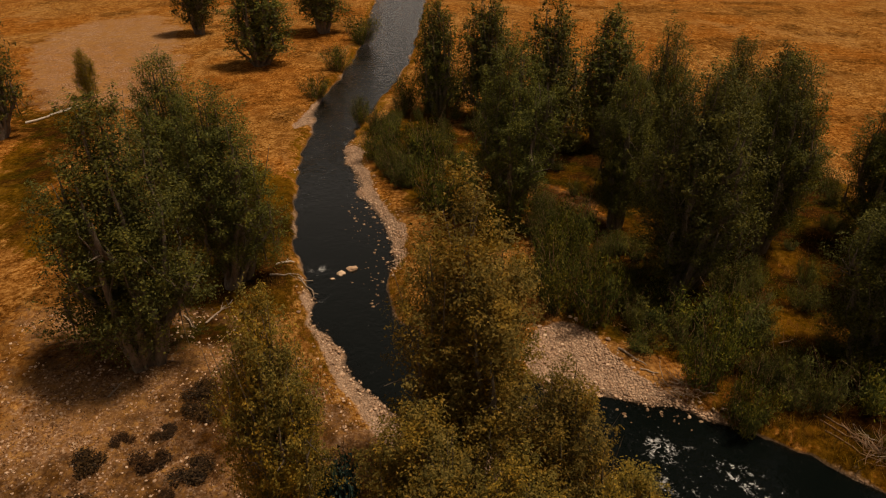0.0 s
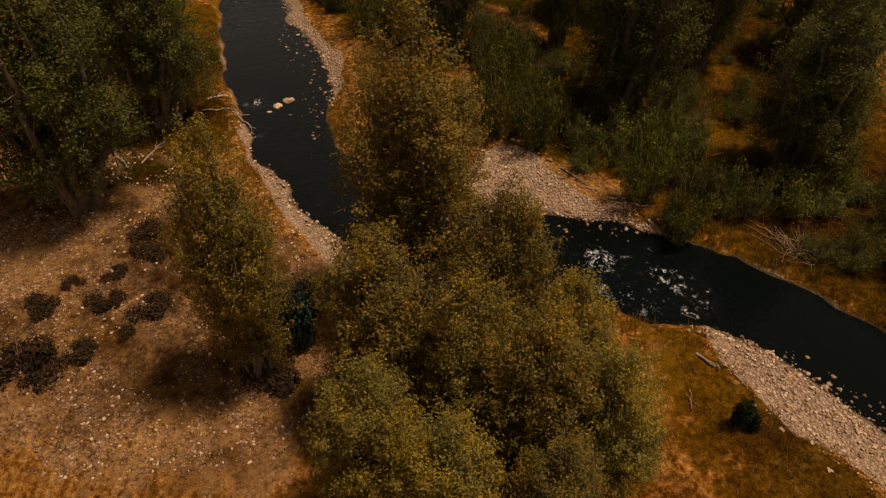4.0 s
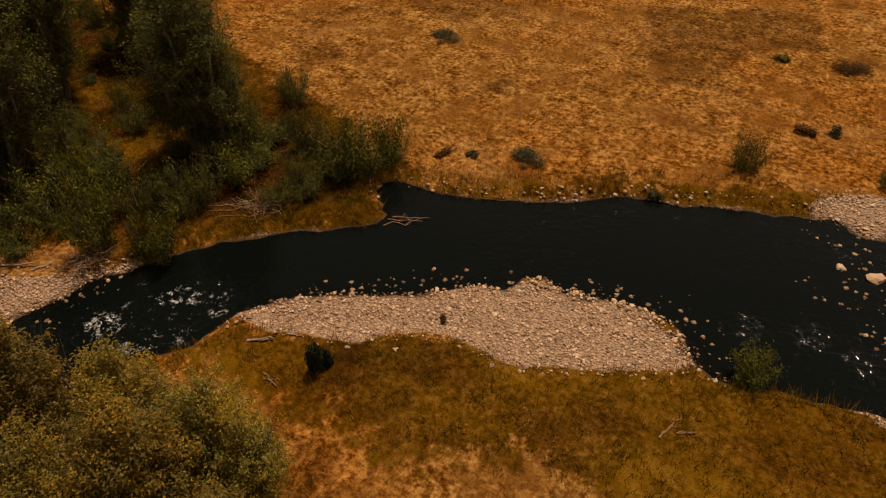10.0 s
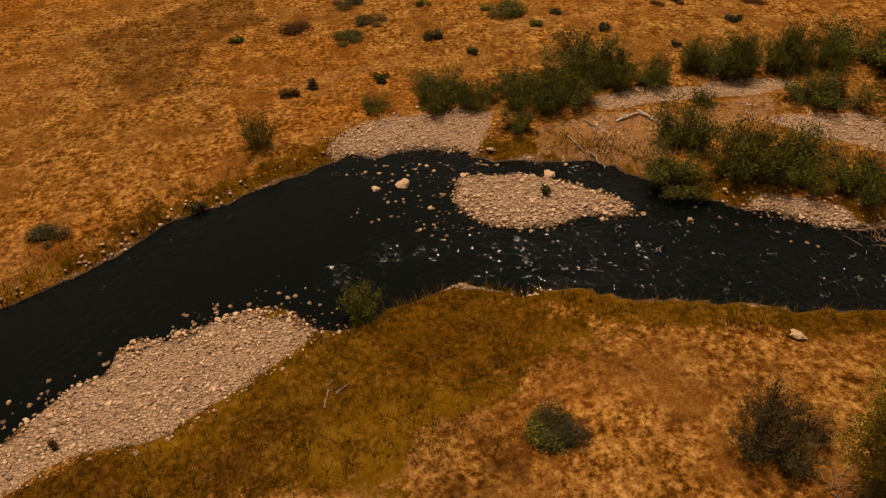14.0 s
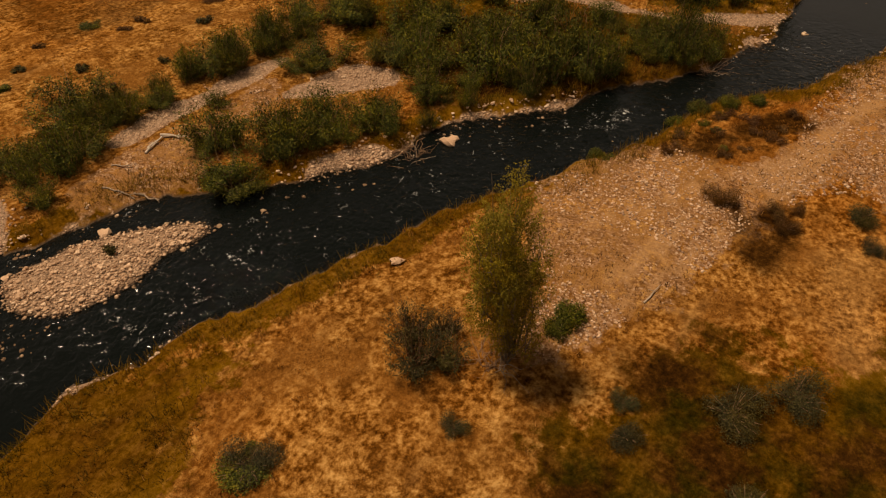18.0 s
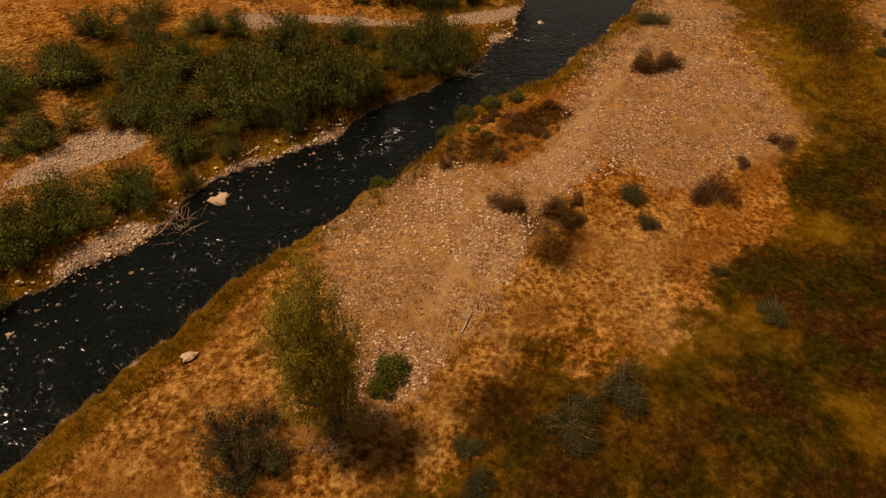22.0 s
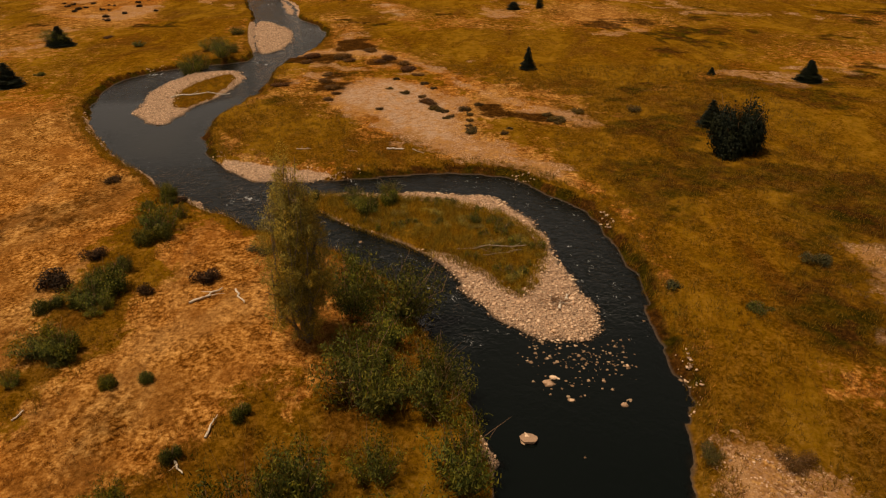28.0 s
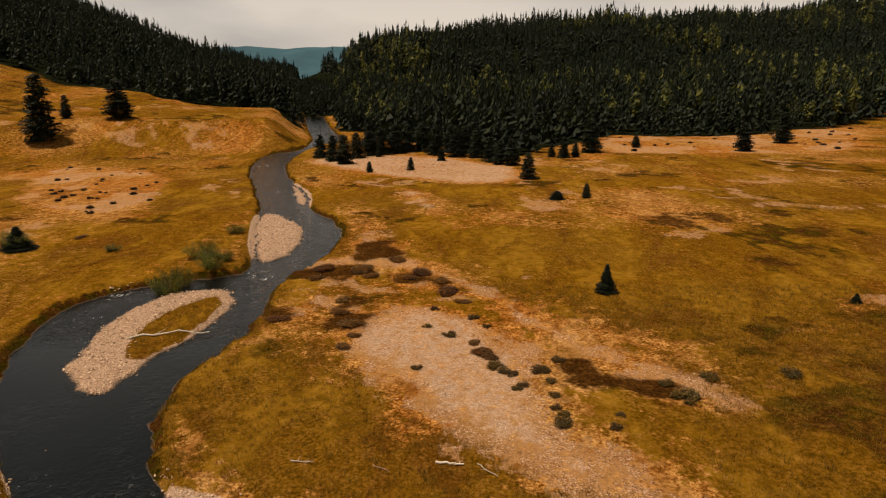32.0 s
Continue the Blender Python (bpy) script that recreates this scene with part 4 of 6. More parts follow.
    col = m.mix(m.math("MULTIPLY", worn(soil, 1.8), m.math("ADD", 0.25, m.math("MULTIPLY", m.step(tuft, 0.58, 0.50), 0.68))), col, earth)
    # thin grass creeping over the soil, bare sand along the trails
    thin = m.math("MULTIPLY", m.step(m.noise(0.28, 5, 0.68, dist=0.6), 0.46, 0.60), 0.38)
    col = m.mix(m.math("MULTIPLY", thin, worn(soil, 1.8)), col, m.ramp(tuft, [(0.36, (0.13, 0.050, 0.010)), (0.50, (0.36, 0.165, 0.045)), (0.62, (0.60, 0.32, 0.11))]))
    col = m.mix(m.math("MULTIPLY", m.step(soil, 1.05, 1.4), 0.5), col, m.ramp(fine, [(0.3, (0.42, 0.215, 0.088)), (0.7, (0.66, 0.40, 0.20))]))
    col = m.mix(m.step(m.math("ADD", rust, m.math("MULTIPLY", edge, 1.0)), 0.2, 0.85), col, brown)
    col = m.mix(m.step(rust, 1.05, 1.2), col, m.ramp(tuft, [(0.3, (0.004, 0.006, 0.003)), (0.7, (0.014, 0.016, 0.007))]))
    col = m.mix(worn(gravel, 0.7), col, cob)
    z = m.n.new("ShaderNodeSeparateXYZ")
    m.l.new(m.where(), z.inputs[0])
    wet = m.step(z.outputs[2], WATER + 0.10, WATER - 0.02)
    bed = m.mix(1.0, cob, (0.13, 0.12, 0.10), "MULTIPLY")
    col = m.mix(wet, col, bed)
    h = m.math("ADD", m.math("MULTIPLY", tuft, 0.6), m.math("MULTIPLY", fine, 0.4))
    h2 = m.math("SUBTRACT", 1.0, st.outputs["Distance"])
    hh = m.mix(worn(gravel, 0.7), h, h2)
    return m.done(m.surface(col, m.math("SUBTRACT", 0.95, m.math("MULTIPLY", wet, 0.5)), m.bump(hh, 1.0, 0.2), Specular_IOR_Level=m.math("MULTIPLY", wet, 0.4)))


def water_material():
    m = Nodes("water")
    att = m.n.new("ShaderNodeAttribute")
    att.attribute_name = "foam"
    pos = m.where()
    r1 = m.noise(2.6, 3, 0.5, pos, 0.9)
    r2 = m.noise(1.1, 2, 0.5, pos)
    fast = m.n.new("ShaderNodeAttribute")
    fast.attribute_name = "swift"
    swift = m.math("MULTIPLY", fast.outputs["Fac"], m.step(m.noise(0.5, 3, 0.6, pos), 0.0, 0.6))
    chop = m.math("ADD", m.math("MULTIPLY", swift, 0.5), m.math("MULTIPLY", m.math("ADD", 0.5, m.step(m.noise(0.14, 3), 0.42, 0.6)), 0.07))
    nor = m.n.new("ShaderNodeBump")
    nor.inputs["Distance"].default_value = 0.22
    m.put(nor.inputs["Strength"], m.math("MULTIPLY", chop, 1.1, True))
    m.put(nor.inputs["Height"], m.math("ADD", m.math("MULTIPLY", r1, 0.7), m.math("MULTIPLY", r2, 0.5)))
    gloss = m.n.new("ShaderNodeBsdfGlossy")
    gloss.inputs["Roughness"].default_value = 0.07
    m.put(gloss.inputs["Normal"], nor.outputs[0])
    clear = m.n.new("ShaderNodeBsdfTransparent")
    clear.inputs[0].default_value = (0.62, 0.60, 0.50, 1)
    murk = m.n.new("ShaderNodeBsdfDiffuse")
    murk.inputs[0].default_value = (0.003, 0.005, 0.0045, 1)
    deep = m.n.new("ShaderNodeAttribute")
    deep.attribute_name = "depth"
    body = m.n.new("ShaderNodeMixShader")
    m.put(body.inputs[0], m.step(deep.outputs["Fac"], -0.14, 0.16))
    m.l.new(clear.outputs[0], body.inputs[1])
    m.l.new(murk.outputs[0], body.inputs[2])
    fres = m.n.new("ShaderNodeFresnel")
    fres.inputs["IOR"].default_value = 1.4
    m.put(fres.inputs["Normal"], nor.outputs[0])
    top = m.n.new("ShaderNodeMixShader")
    m.l.new(fres.outputs[0], top.inputs[0])
    m.l.new(body.outputs[0], top.inputs[1])
    m.l.new(gloss.outputs[0], top.inputs[2])
    white = m.n.new("ShaderNodeBsdfDiffuse")
    white.inputs[0].default_value = (0.78, 0.80, 0.80, 1)
    # thin curling threads of foam, thickest where the water breaks
    lace = m.noise(2.5, 5, 0.62, pos, 2.0)
    thread = m.math("ABSOLUTE", m.math("SUBTRACT", lace, 0.5))
    wide = m.math("MULTIPLY", att.outputs["Fac"], m.step(m.noise(1.3, 4, 0.65, pos), 0.46, 0.66))
    fac = m.step(m.math("SUBTRACT", thread, m.math("MULTIPLY", wide, 0.075)), 0.016, -0.016)
    fac = m.math("MULTIPLY", fac, m.step(wide, 0.11, 0.48))
    fac = m.math("MULTIPLY", fac, m.step(m.noise(6.0, 4, 0.7, pos), 0.36, 0.60))
    # short broken crests where the current is swift
    crest = m.math("ABSOLUTE", m.math("SUBTRACT", m.noise(2.1, 3, 0.55, pos, 1.6), 0.5))
    fleck = m.math("MULTIPLY", m.step(crest, 0.018, 0.004), m.step(m.noise(1.7, 3, 0.6, pos), 0.60, 0.70))
    fleck = m.math("MULTIPLY", fleck, m.math("MULTIPLY", swift, m.step(m.noise(7.0, 3, 0.6, pos), 0.42, 0.60)))
    fac = m.math("MAXIMUM", fac, fleck)
    end = m.n.new("ShaderNodeMixShader")
    m.put(end.inputs[0], fac)
    m.l.new(top.outputs[0], end.inputs[1])
    m.l.new(white.outputs[0], end.inputs[2])
    return m.done(end.outputs[0])


def leaf_material(name, dark, mid, light, glow=0.25, turned=(1.3, 1.1, 0.7)):
    m = Nodes(name)
    rnd = m.n.new("ShaderNodeNewGeometry").outputs["Random Per Island"]
    ob = m.n.new("ShaderNodeObjectInfo").outputs["Random"]
    col = m.ramp(rnd, [(0.0, dark), (0.55, mid), (1.0, light)])
    hsv = m.n.new("ShaderNodeHueSaturation")
    m.put(hsv.inputs["Hue"], m.math("ADD", 0.488, m.math("MULTIPLY", ob, 0.024)))
    m.put(hsv.inputs["Value"], m.math("ADD", 0.8, m.math("MULTIPLY", ob, 0.4)))
    m.put(hsv.inputs["Color"], col)
    col = m.mix(m.step(m.noise(0.8, 3), 0.42, 0.62), hsv.outputs[0], m.mix(1.0, hsv.outputs[0], turned, "MULTIPLY"))
    p = m.surface(col, 0.65, Specular_IOR_Level=0.12)
    tr = m.n.new("ShaderNodeBsdfTranslucent")
    m.put(tr.inputs[0], m.mix(1.0, col, (1.2, 1.15, 0.6), "MULTIPLY"))
    mx = m.n.new("ShaderNodeMixShader")
    mx.inputs[0].default_value = glow
    m.l.new(p, mx.inputs[1])
    m.l.new(tr.outputs[0], mx.inputs[2])
    return m.done(mx.outputs[0])


def bark_material(name, dark, light):
    m = Nodes(name)
    g = m.noise(7.0, 5, 0.7, m.stretch(m.where(), (1, 1, 0.25)))
    return m.done(m.surface(m.ramp(g, [(0.3, dark), (0.7, light)]), 0.9, m.bump(g, 0.8, 0.03)))


def stone_material():
    m = Nodes("river_stone")
    rnd = m.n.new("ShaderNodeNewGeometry").outputs["Random Per Island"]
    ob = m.n.new("ShaderNodeObjectInfo").outputs["Random"]
    pick = m.math("FRACT", m.math("ADD", rnd, ob))
    col = m.ramp(pick, [(0.0, (0.16, 0.088, 0.050)), (0.25, (0.46, 0.285, 0.170)), (0.65, (0.76, 0.52, 0.335)), (1.0, (0.92, 0.71, 0.50))])
    col = m.mix(1.0, col, (1.10, 1.05, 1.03), "MULTIPLY")
    g = m.noise(14.0, 5, 0.7)
    col = m.mix(0.3, col, m.ramp(g, [(0.3, (0.229, 0.141, 0.086)), (0.7, (0.707, 0.545, 0.413))]))
    z = m.n.new("ShaderNodeSeparateXYZ")
    m.l.new(m.where(), z.inputs[0])
    wet = m.step(z.outputs[2], WATER + 0.07, WATER + 0.01)
    col = m.mix(wet, col, m.mix(1.0, col, (0.35, 0.32, 0.28), "MULTIPLY"))
    return m.done(m.surface(col, 0.85, m.bump(g, 0.4, 0.03), Specular_IOR_Level=0.3))


def wood_material(name, dark, light):
    m = Nodes(name)
    g = m.noise(5.0, 5, 0.65, m.stretch(m.where(), (1, 1, 3)))
    return m.done(m.surface(m.ramp(g, [(0.25, dark), (0.75, light)]), 0.85, m.bump(g, 0.6, 0.02)))


GROUND, WATER_MAT, STONE = ground_material(), water_material(), stone_material()
LEAF_TREE = leaf_material("cottonwood_leaf", (0.092, 0.082, 0.020), (0.180, 0.148, 0.036), (0.37, 0.27, 0.070), 0.32, (1.6, 1.32, 0.8))
LEAF_DARK = leaf_material("dark_cottonwood_leaf", (0.038, 0.044, 0.013), (0.088, 0.095, 0.026), (0.185, 0.184, 0.050), 0.28, (1.3, 1.18, 0.8))
LEAF_WILLOW = leaf_material("willow_leaf", (0.018, 0.026, 0.005), (0.062, 0.074, 0.013), (0.175, 0.165, 0.032), 0.24, (1.6, 1.35, 0.8))
LEAF_YOUNG = leaf_material("young_cottonwood_leaf", (0.12, 0.10, 0.015), (0.22, 0.18, 0.027), (0.36, 0.285, 0.050), 0.35, (1.2, 1.12, 0.8))
LEAF_SAGE = leaf_material("sage_leaf", (0.026, 0.026, 0.011), (0.056, 0.053, 0.021), (0.115, 0.104, 0.042), 0.15)
LEAF_DUSK = leaf_material("dry_sage_leaf", (0.030, 0.019, 0.006), (0.062, 0.041, 0.013), (0.12, 0.080, 0.025), 0.15)
LEAF_UMBER = leaf_material("dry_shrub_leaf", (0.016, 0.010, 0.006), (0.036, 0.021, 0.011), (0.075, 0.043, 0.021), 0.15)
LEAF_RUST = leaf_material("dry_brush_leaf", (0.046, 0.022, 0.008), (0.100, 0.047, 0.016), (0.19, 0.096, 0.034), 0.25)
NEEDLE = leaf_material("spruce_needle", (0.006, 0.010, 0.006), (0.011, 0.017, 0.010), (0.021, 0.028, 0.015), 0.1)
NEEDLE_BLUE = leaf_material("blue_juniper_needle", (0.008, 0.02, 0.018), (0.018, 0.042, 0.036), (0.04, 0.08, 0.065), 0.1)
LEAF_ASPEN = leaf_material("aspen_leaf", (0.040, 0.048, 0.014), (0.080, 0.090, 0.026), (0.135, 0.14, 0.044))
STRAW = leaf_material("dry_grass_blade", (0.14, 0.055, 0.011), (0.34, 0.155, 0.036), (0.58, 0.33, 0.115), 0.2)
BLADE = leaf_material("green_grass_blade", (0.075, 0.045, 0.005), (0.15, 0.088, 0.010), (0.28, 0.16, 0.022), 0.3)
GOLD_BLADE = leaf_material("gold_grass_blade", (0.10, 0.062, 0.008), (0.20, 0.125, 0.016), (0.36, 0.23, 0.034), 0.3)
LEAF_OLIVE = leaf_material("olive_cottonwood_leaf", (0.115, 0.100, 0.024), (0.23, 0.188, 0.046), (0.40, 0.305, 0.082), 0.34, (1.45, 1.22, 0.8))
BARK, PALE_BARK = bark_material("bark", (0.07, 0.05, 0.034), (0.27, 0.21, 0.15)), bark_material("aspen_bark", (0.25, 0.22, 0.18), (0.62, 0.58, 0.50))
DEAD_WOOD = wood_material("dead_wood", (0.22, 0.15, 0.10), (0.58, 0.46, 0.34))
BLEACHED = wood_material("bleached_wood", (0.45, 0.36, 0.27), (0.80, 0.72, 0.60))
BRUSH_WOOD = wood_material("brush_wood", (0.16, 0.08, 0.04), (0.42, 0.25, 0.14))


# ------------------------------------------------------------------ geometry helpers
def mesh_of(name, verts, faces, material, smooth=False):
    """A mesh from an array of corners and an array of equal-sided faces."""
    me = bpy.data.meshes.new(name)
    verts, faces = np.asarray(verts, np.float32), np.asarray(faces, np.int32)
    n, k = faces.shape
    me.vertices.add(len(verts))
    me.vertices.foreach_set("co", verts.ravel())
    me.loops.add(n * k)
    me.loops.foreach_set("vertex_index", faces.ravel())
    me.polygons.add(n)
    me.polygons.foreach_set("loop_start", np.arange(0, n * k, k, dtype=np.int32))
    if smooth:
        me.polygons.foreach_set("use_smooth", np.ones(n, bool))
    me.materials.append(material)
    me.update(calc_edges=True)
    return me


def part(name, me, parent, label=""):
    ob = new(name, me)
    ob.parent = parent
    if label:
        ob["label"] = label
    return ob


def lattice(x, y, seed):
    """Smooth value noise from 0 to 1 on a unit lattice."""
    def rnd(i, j):
        n = (i * 374761393 + j * 668265263 + seed * 1442695041) & 0xFFFFFFFF
        n = ((n ^ (n >> 13)) * 1274126177) & 0xFFFFFFFF
        return ((n ^ (n >> 16)) & 0xFFFF) / 65535.0
    i, j = np.floor(x).astype(np.int64), np.floor(y).astype(np.int64)
    u, v = x - i, y - j
    u, v = u * u * (3 - 2 * u), v * v * (3 - 2 * v)
    return ((rnd(i, j) * (1 - u) + rnd(i + 1, j) * u) * (1 - v) + (rnd(i, j + 1) * (1 - u) + rnd(i + 1, j + 1) * u) * v)


def rough(x, y, size, seed, octaves=4):
    """Layered noise from about -1 to 1."""
    total, amp, norm = 0, 1.0, 0
    for k in range(octaves):
        total = total + amp * (lattice(x / size * 2 ** k, y / size * 2 ** k, seed + k) * 2 - 1)
        norm, amp = norm + amp, amp * 0.5
    return total / norm * 1.5


def smooth(lo, hi, v):
    q = np.clip((v - lo) / (hi - lo), 0, 1)
    return q * q * (3 - 2 * q)


def inside(poly, x, y, far=8.0):
    """How deep each point lies inside the outline; negative outside, at most `far` away."""
    p = np.asarray(poly, float)
    res = np.full(x.shape, -far)
    near = (x > p[:, 0].min() - far) & (x < p[:, 0].max() + far) & (y > p[:, 1].min() - far) & (y < p[:, 1].max() + far)
    if not near.any():
        return res
    qx, qy = x[near], y[near]
    d2, odd = np.full(qx.shape, 1e9), np.zeros(qx.shape, bool)
    for (ax, ay), (bx, by) in zip(p, np.roll(p, -1, 0)):
        ex, ey = bx - ax, by - ay
        k = np.clip(((qx - ax) * ex + (qy - ay) * ey) / (ex * ex + ey * ey + 1e-9), 0, 1)
        d2 = np.minimum(d2, (qx - ax - k * ex) ** 2 + (qy - ay - k * ey) ** 2)
        if ay != by:
            odd ^= ((ay > qy) != (by > qy)) & (qx < ex * (qy - ay) / (by - ay) + ax)
    d = np.sqrt(d2)
    res[near] = np.maximum(np.where(odd, d, -d), -far)
    return res


def rounded(poly, closed=True, times=2):
    """Cut the corners of an outline."""
    p = np.asarray(poly, float)
    for _ in range(times):
        nxt = np.roll(p, -1, 0)
        a, b = p * 0.75 + nxt * 0.25, p * 0.25 + nxt * 0.75
        q = np.empty((2 * len(p), 2))
        q[0::2], q[1::2] = a, b
        p = q if closed else np.vstack([p[:1], q[:-2], p[-1:]])
    return p


RIVER = np.vstack([rounded(BANK_SOUTH, False, 1), rounded(BANK_NORTH, False, 1)[::-1]])
ISLES = [rounded(q) for q in (ISLE_COBBLE, ISLE_BEND, ISLE_UPPER, BAR_FAR, BAR_FAR_EAST, GRAVEL_POINT)]
SHORES = [rounded(q) for q in (GRAVEL_POINT, GRAVEL_WEST, GRAVEL_STREAM, GRAVEL_SOUTH_BANK, GRAVEL_NORTH, GRAVEL_WILLOW,
                               GRAVEL_SHORE, GRAVEL_BACK, GRAVEL_BACK_EAST, GRAVEL_SIDE, GRAVEL_SIDE_EAST, GRAVEL_TONGUE,
                               GRAVEL_CORNER, GRAVEL_FAR_BANK, GRAVEL_POOL_BANK)]
WOODS = [rounded(q) for q in (THICKET_A, THICKET_B, FLOOR_WOODS, SHADED_FLOOR_LEFT, WILLOW_BAND, WILLOW_SHORE)]
FLATS = [rounded(q) for q in (GRAVEL_MEADOW, GRAVEL_FAR_SOUTH, GRAVEL_SPRUCE)]
SOILS = [rounded(q) for q in (SOIL_EAST, SOIL_TRACK, SOIL_WEST, SOIL_NORTH_WEST, SOIL_WILLOW, SOIL_BEND, SOIL_RIM, SOIL_MEADOW_EDGE, SOIL_CLEARING, SOIL_FOREST_FOOT, SOIL_BENCH_FOOT)]
GREENS = [rounded(q) for q in (GREEN_NEAR, GREEN_POINT, GREEN_WEST, GREEN_LEFT, GREEN_FLAT_EAST, GREEN_SLOPE, GREEN_CORNER,
                               GREEN_STRIP, GREEN_WILLOW, GREEN_BANK_FAR, GREEN_MEADOW, GREEN_EAST, GREEN_MID)]
ISLE_GRASS = [rounded(q) for q in (GREEN_ISLE, GREEN_UPPER)]
DARKS = [rounded(q) for q in (SHADE_NEAR, DARK_BANK, DARK_SOUTH, DARK_BAND)]
DIM = [rounded(q) for q in (DARK_EAST, DARK_WEST_BANK, DARK_FAR_WEST)]
RUSTS = [rounded(q) for q in (RUST_TRACK, RUST_SHADE, RUST_STREAK_A, RUST_STREAK_B,
                              RUST_STREAK_D, RUST_STREAK_E, RUST_STREAK_F, RUST_STREAK_G, RUST_STREAK_H, RUST_STREAK_I)]


def beside(line, x, y):
    """Distance from each point to a line of points."""
    p, d2 = np.asarray(line, float), np.full(x.shape, 1e9)
    for (ax, ay), (bx, by) in zip(p[:-1], p[1:]):
        ex, ey = bx - ax, by - ay
        k = np.clip(((x - ax) * ex + (y - ay) * ey) / (ex * ex + ey * ey), 0, 1)
        d2 = np.minimum(d2, (x - ax - k * ex) ** 2 + (y - ay - k * ey) ** 2)
    return np.sqrt(d2)


def most(polys, x, y, far=8.0):
    return np.max([inside(q, x, y, far) for q in polys], axis=0)


def hills(x, y):
    """The valley's sides: a bench and a wooded slope to the north-east, a wooded hill to the south-east."""
    u = (x - 250) * 0.97 + (y - 60) * 0.237
    n = -(x - 250) * 0.237 + (y - 60) * 0.97
    s = (x - 230) * 0.237 - (y - 30) * 0.97
    near, mid = 1 - smooth(430, 900, u), 1 - 0.6 * smooth(800, 1700, u)
    u, s, n = np.minimum(u, 420), np.minimum(s, 590), np.minimum(n, 254)
    v = np.minimum(u, 241)
    bench = 7.5 * smooth(-2, 22, u + np.minimum(n, 0) * 2.0 - 2 + 4 * rough(x, y, 25, 3)) * smooth(0, 12, n)
    north = bench * (1 - 0.6 * smooth(40, 110, n)) + 0.282 * np.maximum(v + 15, 0) * smooth(22, 254, n) ** 0.675 * near + 0.02 * np.maximum(u, 0)
    south = 0.061 * np.maximum(s - 65, 0) * smooth(20, 113, u) + 42 * smooth(200, 420, u) * smooth(-60, 60, s)
    south = south * mid
    rise = np.where(n > 0, north, 0) + np.where(s > 0, south, 0)
    rise = rise * np.where(x > 150, 1, 0) * smooth(150, 235, x)
    return rise + smooth(120, 400, x) * rough(x, y, 90, 11, 3) * np.minimum(rise * 0.12, 6)


def ground_height(x, y):
    x, y = np.atleast_1d(np.asarray(x, float)), np.atleast_1d(np.asarray(y, float))
    wob = 0.40 * rough(x, y, 2.2, 21, 3)
    river = inside(RIVER, x, y) + wob
    bar = most(SHORES, x, y, 3.0) + wob
    isle = most(ISLES, x, y, 3.0) + wob
    grassy = most(ISLE_GRASS, x, y, 2.0) + wob
    bank = -0.42 + (0.50 + 0.22 * smooth(52, 62, x) * (1 - smooth(150, 200, x)) + 0.12 * rough(x, y, 6, 31)) * smooth(-0.1, 0.75, -river) + 0.10 * rough(x, y, 14, 41)* smooth(1, 6, -river)
    beach = -0.42 + 0.16 * smooth(-0.3, 0.8, -river) + 0.20 * smooth(0.5, 4.0, -river) + 0.04 * rough(x, y, 2.5, 51)
    k = smooth(-0.6, 0.6, bar)
    z = bank * (1 - k) + beach * k
    pool = smooth(-24, -14, x) * (1 - smooth(-6, 4, x)) + smooth(44, 50, x) * (1 - smooth(56, 62, x))
    bed = -0.42 - (0.26 + 0.5 * pool) * smooth(-0.1, 2.6, river) + 0.10 * rough(x, y, 1.6, 61)
    z = np.where(river > -0.1, np.minimum(bed, z), z)
    top = -0.62 + 0.46 * smooth(-0.9, 1.4, isle) + 0.05 * rough(x, y, 1.8, 71) + 0.16 * smooth(-0.6, 0.8, grassy)
    z = np.where(isle > -0.9, np.maximum(z, top), z)
    return z + hills(x, y)


def height_at(x, y):
    return float(ground_height(x, y)[0])


def south_wood(x, y):
    s = (x - 230) * 0.237 - (y - 30) * 0.97
    u = (x - 250) * 0.97 + (y - 60) * 0.237
    line = np.interp(y, (-260, -190, -150, -110, -72, -34, -5, 5, 20, 60), (430, 400, 345, 312, 288, 294, 256, 228, 262, 300)) + 5 * rough(x, y, 25, 5)
    return (s > 0) & (x > line) & (u > -30) & (y - 14 > -0.75 * (x - 58))


def north_wood(x, y):
    n = -(x - 250) * 0.237 + (y - 60) * 0.97
    u = (x - 250) * 0.97 + (y - 60) * 0.237
    return (n > 3) & (u > 70 + 0.5 * n + 10 * rough(x, y, 30, 6))


def valley_wood(x, y):
    n = -(x - 250) * 0.237 + (y - 60) * 0.97
    s = (x - 230) * 0.237 - (y - 30) * 0.97
    return (n <= 8) & (s <= 5) & (x > 318) & ((inside(RIVER, x, y) < -3.5 - 3 * rough(x, y, 20, 7)) | (x > 412))


# ------------------------------------------------------------------ ground, one sheet
def spaced(stops, out):
    """Grid lines: even steps between the stops, then steps that grow out to the horizon."""
    v = np.concatenate([np.arange(a, b, s) for a, b, s in stops] + [[stops[-1][1]]])
    lo, hi, step = [v[0]], [v[-1]], 1.6
    while hi[-1] < out:
        hi.append(hi[-1] + step)
        lo.append(lo[-1] - step)
        step *= 1.10
    return np.concatenate([lo[:0:-1], v, hi[1:]])


